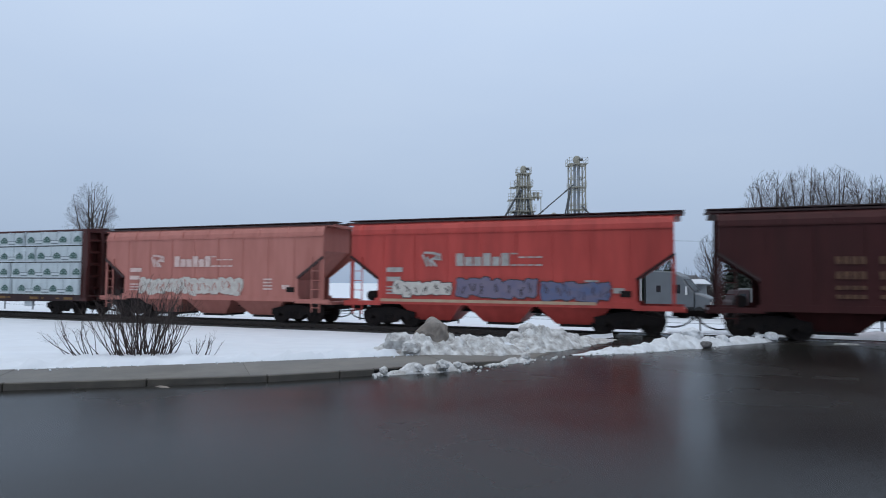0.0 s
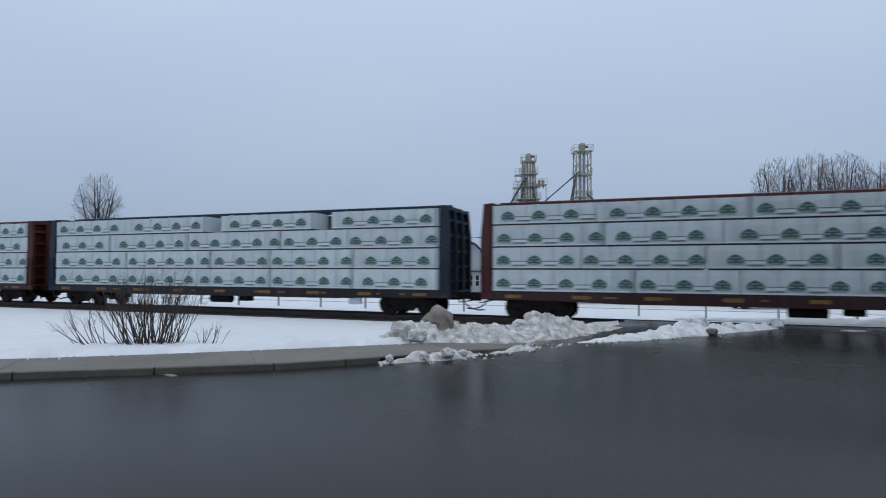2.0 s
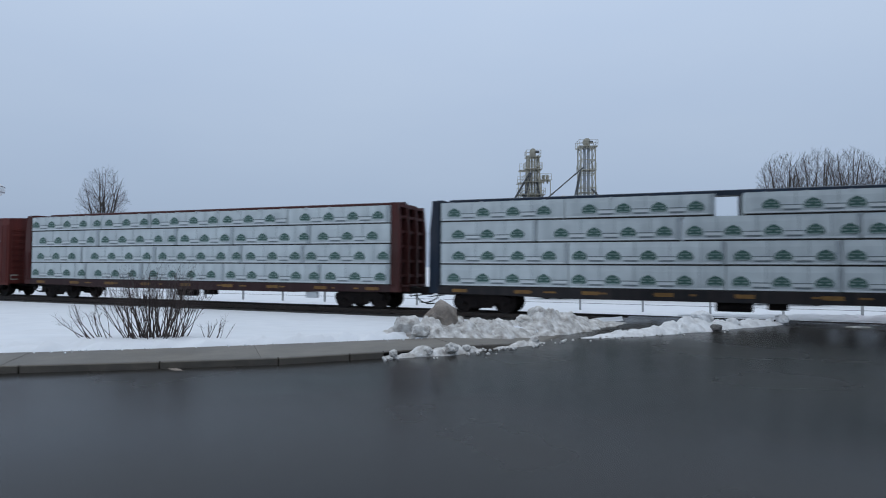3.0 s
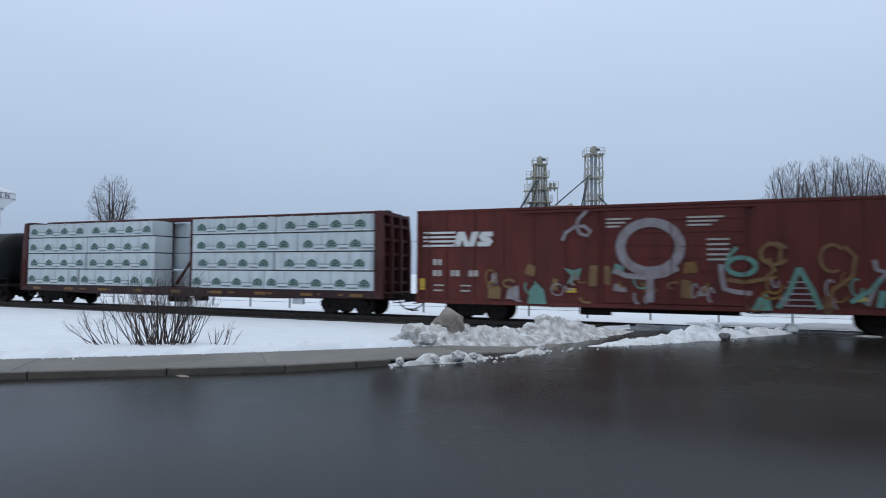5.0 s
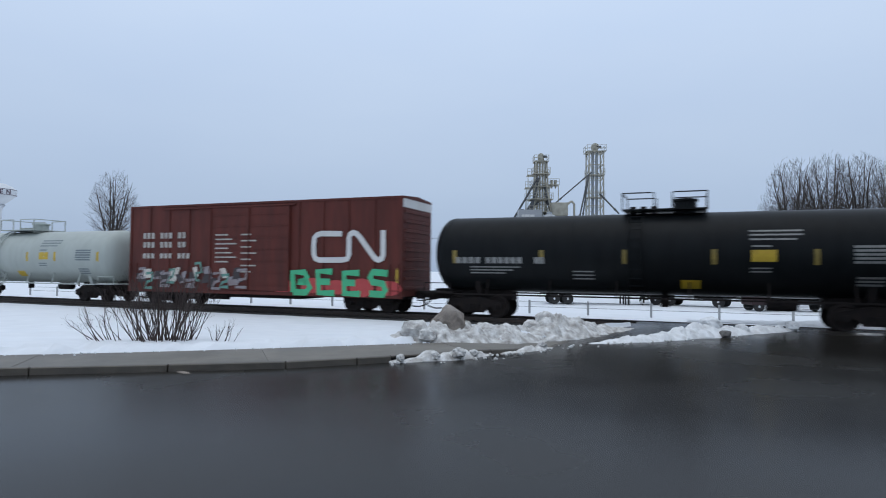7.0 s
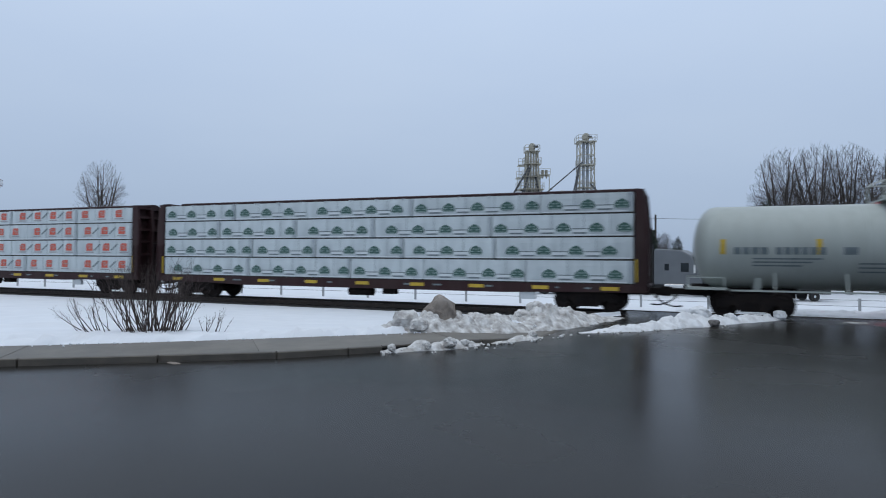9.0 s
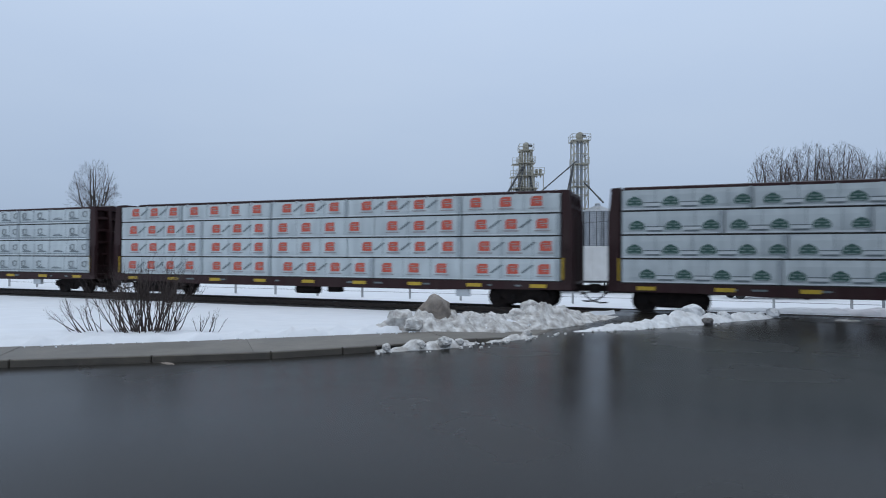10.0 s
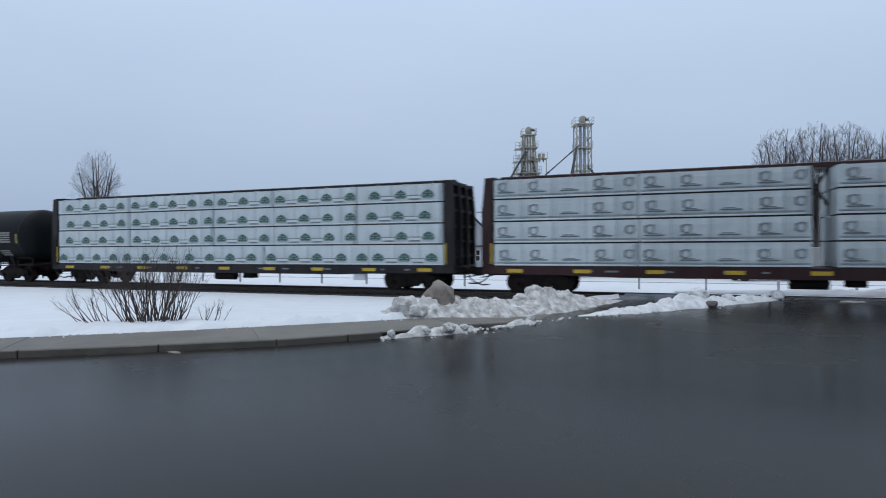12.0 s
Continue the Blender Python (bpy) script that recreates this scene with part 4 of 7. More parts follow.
    tube(bm, (2.1, -1.0, 15.4), (2.1, -1.0, 9.0), 0.2)
    part("pipe", bm, M_TOWER, hp)
    # long inclined spouts between towers and bins
    for a, b, r in (((25.0, 113.6, 20.6), (17.6, 111.8, 14.2), 0.12), ((24.4, 113.4, 19.9), (22.7, 111.0, 11.0), 0.14),
                    ((24.3, 113.4, 19.6), (22.0, 111.0, 10.6), 0.14), ((26.6, 113.6, 16.5), (28.0, 106, 12.2), 0.15)):
        bm = bmesh.new()
        tube(bm, a, b, r, n=8)
        for t in (0.2, 0.8):
            c = Vector(a).lerp(Vector(b), t)
            tube(bm, c - Vector((0, 0, 0.02)), c + (Vector(b) - Vector(a)).normalized() * 0.25, r * 1.5, n=8)
        solo("grain_spout", bm, M_SPOUT, "long inclined dark grain spout pipe", "grain spout")


def grain_bin(x, y, r, eave, apex, label):
    g = land(x, y)
    b = thing("grain_bin", label, "grain bin", pose(x, y, g), "grain bins")
    e, a = eave - g, apex - g
    bm = bmesh.new()
    prof, n = [], int(e / 0.35)
    for i in range(n):
        z = e * i / n
        prof += [(r, z), (r - 0.035, z + e / n * 0.5)]
    prof.append((r, e))
    lathe(bm, prof, 40)
    part("wall", bm, M_GALV, b)
    bm = bmesh.new()
    lathe(bm, ((r + 0.12, e - 0.06), (r + 0.12, e), (0.5, a - 0.25), (0.45, a + 0.1), (0.1, a + 0.2)), 40)
    part("roof", bm, M_GALV, b)
    for i in range(15):
        an = 2 * math.pi * (i + 0.5) / 15
        bm = bmesh.new()
        bar(bm, ((r + 0.05) * math.cos(an), (r + 0.05) * math.sin(an), 0), ((r + 0.05) * math.cos(an), (r + 0.05) * math.sin(an), e), 0.10, 0.07)
        part("stiffener", bm, M_SPOUT, b)
    bm = bmesh.new()
    for k in (-0.22, 0.22):
        bar(bm, (k, -r - 0.25, 0.5), (k, -r - 0.25, e), 0.05, 0.05)
    for i in range(int(e / 0.35) - 1):
        bar(bm, (-0.22, -r - 0.25, 0.6 + i * 0.35), (0.22, -r - 0.25, 0.6 + i * 0.35), 0.03, 0.03)
    part("ladder", bm, M_SPOUT, b)
    bm = bmesh.new()
    quad_box(bm, -0.8, -0.1, -r * 0.72, -r * 0.58, e + 0.3, e + 0.75)
    part("roof_hatch", bm, M_WHITE, b)


def wheel_mesh(r, w, name):
    bm = bmesh.new()
    lathe(bm, ((r * 0.55, -w / 2), (r * 0.92, -w / 2), (r, -w * 0.35), (r, w * 0.35), (r * 0.92, w / 2), (r * 0.55, w / 2)), 20, "y")
    return finish(bm, name, M_RUBBER)


def road_wheels(parent, xs, y, r, zc):
    tyre = wheel_mesh(r, 0.28, "wheel")
    bm = bmesh.new()
    lathe(bm, ((0.08, -0.16), (0.12, -0.13), (r * 0.5, -0.10), (r * 0.54, 0.1)), 14, "y")
    rim = finish(bm, "rim", M_CHROME)
    for x in xs:
        for s in (-1, 1):
            w = attach("wheel", tyre, parent, pose(x, s * y, zc, 0, 0, 0 if s < 0 else 180))
            attach("rim", rim, w)


def build_truck():
    y = 58.0
    g = land(20, y)
    tr = thing("semi_trailer", "long white box semi-trailer parked behind the truck cab", "trailer", pose(8.1, y, g))
    bm = bmesh.new()
    quad_box(bm, 0, 10.70, -1.28, 1.28, 1.16, 4.36)
    part("box", bm, M_WHITE, tr, bevel=0.04)
    for i in range(10):
        bm = bmesh.new()
        quad_box(bm, 0.5 + i * 1.08, 0.54 + i * 1.08, -1.295, -1.28, 1.25, 4.28)
        part("side_post", bm, M_WHITE, tr)
    bm = bmesh.new()
    quad_box(bm, 0, 10.8, -1.2, 1.2, 0.96, 1.157)
    part("underframe", bm, M_BLACK, tr)
    for x0, z0, w in ((9.55, 2.25, 0.16), (9.45, 1.62, 0.10)):
        bm = bmesh.new()
        for a, b, c, d in ((0, w, 0, 0.03), (0, w, w - 0.03, w), (0, 0.03, 0.03, w - 0.03), (w - 0.03, w, 0.03, w - 0.03)):
            rect(bm, x0 + a, x0 + b, z0 + c, z0 + d, -1.281, 0.008)
        part("side_marking", bm, M_BLACK, tr, "small dark square mark")
    bm = bmesh.new()
    for i in range(5):
        rect(bm, 1.45 + i * 0.34, 1.68 + i * 0.34, 2.3, 2.75, -1.285, 0.01)
    part("lettering_bar", bm, M_BLACK, tr, "dark lettering on the side")
    bm = bmesh.new()
    for x in (7.6, 7.9):
        for s in (-0.9, 0.9):
            bar(bm, (x, s, 0), (x, s, 1.1), 0.12, 0.12)
    part("landing_leg", bm, M_BLACK, tr)
    road_wheels(tr, (1.0, 2.25), 1.05, 0.52, 0.52)
    cab = thing("semi_truck", "silver-grey sleeper semi-truck cab waiting on the far road", "truck", pose(19.6, y - 0.2, g, 0, 0, -38))
    bm = bmesh.new()
    prism(bm, ((0.3, 1.0), (4.6, 1.0), (4.6, 2.35), (4.0, 3.05), (3.55, 3.72), (2.7, 4.18), (0.45, 4.3), (0.3, 4.1)), -1.2, 1.2)
    part("sleeper_body", bm, M_CABGREY, cab, bevel=0.08)
    bm = bmesh.new()
    prism(bm, ((4.55, 0.75), (5.9, 0.75), (6.0, 1.1), (5.92, 1.80), (5.4, 2.05), (4.55, 2.3)), -1.0, 1.0)
    part("hood", bm, M_CABGREY, cab, bevel=0.10)
    bm = bmesh.new()
    quad_box(bm, 5.98, 6.1, -0.66, 0.66, 0.80, 1.86)
    grille = part("grille", bm, M_CHROME, cab, bevel=0.03)
    for k in range(8):
        bm = bmesh.new()
        quad_box(bm, 6.1, 6.11, -0.54 + k * 0.14, -0.46 + k * 0.14, 0.95, 1.72)
        part("grille_slot", bm, M_BLACK, grille)
    for k in (-0.85, 0.85):
        bm = bmesh.new()
        quad_box(bm, 5.75, 6.02, k - 0.14, k + 0.14, 1.15, 1.45)
        part("headlight", bm, M_CHROME, cab, bevel=0.04)
    for x0, x1, z0, z1 in ((1.3, 1.7, 2.3, 2.9), (2.75, 3.45, 2.2, 3.0)):
        bm = bmesh.new()
        quad_box(bm, x0, x1, -1.212, -1.19, z0, z1)
        part("side_window", bm, M_GLASS, cab)
    bm = bmesh.new()
    prism(bm, ((3.74, 3.50), (4.03, 3.06), (4.60, 2.40), (4.63, 2.44), (4.06, 3.10), (3.77, 3.54)), -1.05, 1.05)
    part("windscreen", bm, M_GLASS, cab)
    for s in (-1, 1):
        bm = bmesh.new()
        quad_box(bm, 3.95, 4.1, s * 1.42 - 0.1, s * 1.42 + 0.1, 2.1, 2.85)
        part("mirror", bm, M_WHITE, cab)
    bm = bmesh.new()
    tube(bm, (0.15, -0.95, 1.0), (0.15, -0.95, 4.7), 0.08)
    part("exhaust_stack", bm, M_BLACK, cab)
    bm = bmesh.new()
    tube(bm, (1.3, -1.0, 0.85), (3.0, -1.0, 0.85), 0.3, n=14)
    part("fuel_tank", bm, M_CHROME, cab)
    bm = bmesh.new()
    quad_box(bm, -0.9, 5.6, -0.45, 0.45, 0.7, 0.98)
    part("chassis", bm, M_BLACK, cab)
    road_wheels(cab, (-0.5, 0.8, 5.0), 1.02, 0.52, 0.52)
    # smaller box truck beside the trees
    y2 = 50.0
    bt = thing("box_truck", "white box truck with a maroon cab parked by trees", "truck", pose(23.5, y2, land(26, y2)))
    bm = bmesh.new()
    quad_box(bm, 1.45, 7.6, -1.1, 1.1, 0.95, 2.72)
    part("cargo_box", bm, M_BOXGREY, bt, bevel=0.04)
    bm = bmesh.new()
    prism(bm, ((0.0, 0.5), (1.38, 0.5), (1.38, 2.62), (0.6, 2.6), (0.25, 1.8), (0.0, 1.6)), -1.0, 1.0)
    part("cab", bm, M_MAROON, bt, bevel=0.06)
    bm = bmesh.new()
    quad_box(bm, 0.65, 1.1, -1.012, -0.99, 1.85, 2.3)
    part("side_window", bm, M_GLASS, bt)
    bm = bmesh.new()
    quad_box(bm, 1.0, 7.5, -0.45, 0.45, 0.55, 0.94)
    part("chassis", bm, M_BLACK, bt)
    road_wheels(bt, (0.55, 5.9), 0.85, 0.4, 0.4)


def build_house():
    x, y = 2.6, 85.0
    g = land(x, y)
    h = thing("house", "pale grey house with a dark-edged gambrel roof", "house", pose(x, y, g))
    outline = ((-3.9, 3.0), (3.9, 3.0), (3.3, 4.9), (1.6, 6.6), (0, 7.2), (-1.6, 6.6), (-3.3, 4.9))
    bm = bmesh.new()
    quad_box(bm, -3.7, 3.7, 0, 9, 0, 3.0)
    part("wall", bm, M_SIDING, h)
    bm = bmesh.new()
    prism(bm, outline, 0.0, 9)
    part("gable", bm, M_SIDING, h)
    pts = [(4.1, 2.75), (3.4, 4.95), (1.65, 6.72), (0, 7.35), (-1.65, 6.72), (-3.4, 4.95), (-4.1, 2.75)]
    for (xa, za), (xb, zb) in zip(pts, pts[1:]):
        bm = bmesh.new()
        prism(bm, ((xa, za), (xb, zb), (xb, zb + 0.16), (xa, za + 0.16)), -0.35, 9.3)
        part("roof", bm, M_ROOF, h)
    bm = bmesh.new()
    quad_box(bm, -3.9, 3.9, -0.25, 0, 2.85, 3.1)
    part("eave_band", bm, M_ROOF, h)
    for cx in (-2.3, -0.6, 1.0, 1.9, 2.9):
        bm = bmesh.new()
        quad_box(bm, cx - 0.33, cx + 0.33, -0.06, 0, 0.9, 2.5)
        w = part("window", bm, M_WHITE, h, "white window frame")
        for zz in (0.98, 1.74):
            bm = bmesh.new()
            quad_box(bm, cx - 0.25, cx + 0.25, -0.075, -0.055, zz, zz + 0.68)
            part("pane", bm, M_GLASS, w)
    # low grey building behind the truck
    x, y = 25.6, 80.0
    g = land(x, y)
    s = thing("low_building", "long low white building with a shallow dark roof", "building", pose(x, y, g))
    bm = bmesh.new()
    quad_box(bm, 0, 9.4, 0, 8, 0, 3.1)
    part("wall", bm, M_SIDING, s)
    bm = bmesh.new()
    section(bm, ((-0.4, 3.0), (8.4, 3.0), (4, 4.3)), -0.4, 9.8)
    part("roof", bm, M_ROOF, s)
    bm = bmesh.new()
    section(bm, ((-0.42, 3.06), (-0.42, 3.14), (1.6, 3.76), (1.6, 3.68)), 4.0, 9.82)
    part("snow_strip", bm, M_SNOW, s, "strip of snow on the roof edge")
    for k in range(3):
        bm = bmesh.new()
        quad_box(bm, 1.5 + k * 2.8, 2.4 + k * 2.8, -0.04, 0, 1.0, 2.2)
        part("window", bm, M_GLASS, s)


def build_water_tower():
    x, y = -153.7, 200.0
    g = land(x, y)
    t = thing("water_tower", "white pedestal water tower with dark lettering", "water tower", pose(x, y, g + 1.2))
    bm = bmesh.new()
    lathe(bm, ((3.4, -1.2), (1.9, 2.5), (1.5, 12), (1.5, 20 - g), (2.4, 21.2 - g)), 28)
    part("pedestal", bm, M_TOWERWHITE, t, smooth=True)
    prof = [(1.7, 21.0), (2.6, 22.0), (4.2, 23.4), (5.4, 24.7), (5.5, 25.9), (5.2, 26.6), (4.0, 27.6), (2.2, 28.4), (0.6, 28.7)]
    bm = bmesh.new()
    lathe(bm, [(r, z - g) for r, z in prof], 40)
    part("tank", bm, M_TOWERWHITE, t, smooth=True)
    bm = bmesh.new()
    tube(bm, (0, 0, 28.6 - g), (0, 0, 30.2 - g), 0.6, n=12)
    part("vent", bm, M_TOWERWHITE, t)
    for zz, rr in ((24.55, 5.34), (26.35, 5.36)):
        bm = bmesh.new()
        lathe(bm, ((rr - 0.2, zz - 0.07 - g), (rr + 0.04, zz - 0.07 - g), (rr + 0.04, zz + 0.07 - g), (rr - 0.2, zz + 0.07 - g)), 40)
        part("painted_band", bm, M_TOWERLETTER, t, "thin dark painted band")
    # letters set one by one round the tank
    for ch, a in (("V", -64), ("E", -42), ("N", -20)):
        cu = bpy.data.curves.new("letter", "FONT")
        cu.body, cu.size, cu.extrude, cu.align_x, cu.align_y = ch, 2.0, 0.02, "CENTER", "CENTER"
        cu.offset = 0.03
        tmp = bpy.data.objects.new("letter", cu)
        scene.collection.objects.link(tmp)
        me = bpy.data.meshes.new_from_object(tmp.evaluated_get(bpy.context.evaluated_depsgraph_get()))
        bpy.data.objects.remove(tmp)
        me.materials.append(M_TOWERLETTER)
        an = radians(a)
        attach("letter", me, t, pose(5.52 * math.cos(an), 5.52 * math.sin(an), 25.35 - g, 90, 0, a + 90), "dark painted letter")


def build_signal():
    x, y = 18.25, 25.2
    s = thing("crossing_signal", "railway crossing signal with one red lamp lit", "crossing signal", pose(x, y, land(x, y), 0, 0, -8))
    bm = bmesh.new()
    tube(bm, (0, 0, 0), (0, 0, 4.3), 0.06, n=12)
    part("mast", bm, M_GALV, s)
    bm = bmesh.new()
    bar(bm, (-0.42, -0.05, 2.96), (0.42, -0.05, 2.96), 0.06, 0.06)
    part("cross_arm", bm, M_BLACK, s)
    for k, lit in ((-0.38, True), (0.38, False)):
        bm = bmesh.new()
        lathe(bm, ((0.30, -0.10), (0.30, -0.08), (0.10, -0.02)), 24, "y")
        bmesh.ops.translate(bm, verts=bm.verts, vec=(k, 0, 2.96))
        head = part("lamp_head", bm, M_BLACK, s)
        bm = bmesh.new()
        lathe(bm, ((0.165, -0.135), (0.17, -0.105)), 20, "y")
        bmesh.ops.translate(bm, verts=bm.verts, vec=(k, 0, 2.96))
        part("lens", bm, M_SIGNALRED if lit else M_SIGNALOFF, head, "glowing red lens" if lit else "unlit red lens")
    for a in (45, -45):
        bm = bmesh.new()
        c, q = math.cos(radians(a)) * 0.6, math.sin(radians(a)) * 0.6
        bar(bm, (-c, -0.08, 4.0 - q), (c, -0.08, 4.0 + q), 0.02, 0.22)
        part("crossbuck_blade", bm, M_WHITE, s)


def build_poles():
    def utility_pole(x, y, h, arm):
        p = thing("utility_pole", "dark wooden utility pole with a short cross-arm" if arm else "plain dark wooden utility pole", "utility pole", pose(x, y, land(x, y)))
        bm = bmesh.new()
        tube(bm, (0, 0, -0.3), (0, 0, h), 0.15, 0.11, 10)
        part("pole", bm, M_BARK, p)
        if arm:
            bm = bmesh.new()
            bar(bm, (-0.9, 0, h - 0.5), (0.9, 0, h - 0.5), 0.1, 0.12)
            part("cross_arm", bm, M_BARK, p)

    tops = [(-60, 96, 8.2), (5.7, 92, 8.6), (25.5, 75, 8.9), (52, 66, 9.0)]
    for x, y, h in tops:
        utility_pole(x, y, h, x < 20)
    for (xa, ya, ha), (xb, yb, hb) in zip(tops, tops[1:]):
        for k in (-0.8, 0.8):
            bm = bmesh.new()
            pts = []
            for i in range(9):
                u = i / 8
                pts.append((xa + (xb - xa) * u + k * 0.5, ya + (yb - ya) * u, land(xa, ya) + ha - 0.45 + (hb - ha) * u - 1.4 * u * (1 - u)))
            for a, b in zip(pts, pts[1:]):
                tube(bm, a, b, 0.018, n=4, caps=False)
            solo("overhead_wire", bm, M_WIRE, "thin dark overhead wire between poles", "wire")
    # low post-and-wire fence past the track
    bm = bmesh.new()
    quad_box(bm, -0.05, 0.05, -0.05, 0.05, -0.3, 0.70)
    post = finish(bm, "post", M_POST)
    fence = thing("wire_fence", "low fence of grey posts and thin wires in snow", "fence", TRACK)
    for i in range(26):
        x = -38 + i * 3.05
        p = TRACK @ Vector((x, 6.5, 0))
        attach("post", post, fence, pose(x, 6.5, land(p.x, p.y)))
    for k in (0.35, 0.62):
        bm = bmesh.new()
        p = TRACK @ Vector((0, 6.5, 0))
        tube(bm, (-38, 6.5, land(p.x, p.y) + k), (38, 6.5, land(p.x, p.y) + k), 0.012, n=4, caps=False)
        part("wire", bm, M_WIRE, fence)


# ---- the train ----
SIDE = -1.42      # the near side of a car


def bogie_meshes():
    bm = bmesh.new()
    side = ((-1.22, 0.40), (-1.22, 0.66), (-0.95, 0.72), (-0.55, 0.80), (-0.30, 0.86), (0.30, 0.86), (0.55, 0.80), (0.95, 0.72), (1.22, 0.66),
            (1.22, 0.40), (1.02, 0.38), (0.95, 0.48), (0.62, 0.44), (0.42, 0.22), (-0.42, 0.22), (-0.62, 0.44), (-0.95, 0.48), (-1.02, 0.38))
    for y in (-1.08, 0.96):
        prism(bm, side, y, y + 0.12)
    quad_box(bm, -0.22, 0.22, -0.97, 0.97, 0.48, 0.80)
    for y in (-1.12, 1.06):
        for x in (-0.16, 0.0, 0.16):
            tube(bm, (x, y + 0.03, 0.28), (x, y + 0.03, 0.55), 0.07, n=8)
    for x in (-0.9, 0.9):
        for y in (-1.14, 1.02):
            tube(bm, (x, y, 0.46), (x, y + 0.12, 0.46), 0.13, n=10)
    frame_me = finish(bm, "bogie", M_UNDER)
    bm = bmesh.new()
    for y in (-0.75, 0.75):
        k = 1 if y > 0 else -1
        prof = [(0.10, -0.09 * k), (0.13, -0.08 * k), (0.15, -0.03 * k), (0.36, -0.02 * k), (0.395, -0.06 * k), (0.455, -0.06 * k), (0.46, 0.05 * k),
                (0.49, 0.07 * k), (0.49, 0.10 * k), (0.36, 0.06 * k), (0.12, 0.04 * k)]
        lathe(bm, [(r, y - h) for r, h in prof], 22, "y")
    tube(bm, (0, -1.02, 0), (0, 1.02, 0), 0.085, n=10)
    for i in range(3):
        a = 2 * math.pi * i / 3
        tube(bm, (0.05 * math.cos(a), -1.045, 0.05 * math.sin(a)), (0.05 * math.cos(a), -1.0, 0.05 * math.sin(a)), 0.018, n=6)
    return frame_me, finish(bm, "wheelset", M_WHEEL)


BOGIE, WHEELSET = bogie_meshes()


def add_bogies(car, xs):
    for x in xs:
        b = attach("bogie", BOGIE, car, pose(x, 0, 0))
        for dx in (-0.9, 0.9):
            attach("wheelset", WHEELSET, b, pose(dx, 0, 0.46))


def coupler_mesh():
    bm = bmesh.new()
    quad_box(bm, -0.9, 0.25, -0.10, 0.10, 0.72, 0.96)
    prism(bm, ((0.2, 0.66), (0.55, 0.66), (0.62, 0.80), (0.55, 1.02), (0.2, 1.02)), -0.17, 0.15)
    tube(bm, (0.0, -0.9, 0.62), (0.0, 0.9, 0.62), 0.025, n=6)
    tube(bm, (0.0, -0.9, 0.62), (0.15, -0.95, 0.98), 0.025, n=6)
    return finish(bm, "coupler", M_UNDER, 0.02)


def hose_mesh():
    bm = bmesh.new()
    pts = [(0, -0.35, 0.72), (0.12, -0.37, 0.52), (0.35, -0.38, 0.36), (0.65, -0.36, 0.28), (0.95, -0.34, 0.30)]
    for a, b in zip(pts, pts[1:]):
        tube(bm, a, b, 0.032, n=6)
    return finish(bm, "brake_hose", M_RUBBER)


COUPLER, HOSE = coupler_mesh(), hose_mesh()


def add_couplers(car, half, reach=0.0):
    for s in (1, -1):
        m = pose(s * half, 0, 0, 0, 0, 0 if s > 0 else 180)
        attach("coupler", COUPLER, car, m)
        attach("brake_hose", HOSE, car, m)


def ladder(car, x, y, z0, z1, mat, w=0.42, n=None):
    n = n or max(3, int((z1 - z0) / 0.36))
    bm = bmesh.new()
    for k in (-w / 2, w / 2):
        bar(bm, (x + k, y, z0), (x + k, y, z1), 0.04, 0.04)
    for i in range(n):
        z = z0 + (z1 - z0) * (i + 0.5) / n
        bar(bm, (x - w / 2, y, z), (x + w / 2, y, z), 0.03, 0.03)
    return part("ladder", bm, mat, car)


TIERS = [(1.14, 1.995), (2.055, 2.88), (2.94, 3.775), (3.835, 4.58)]


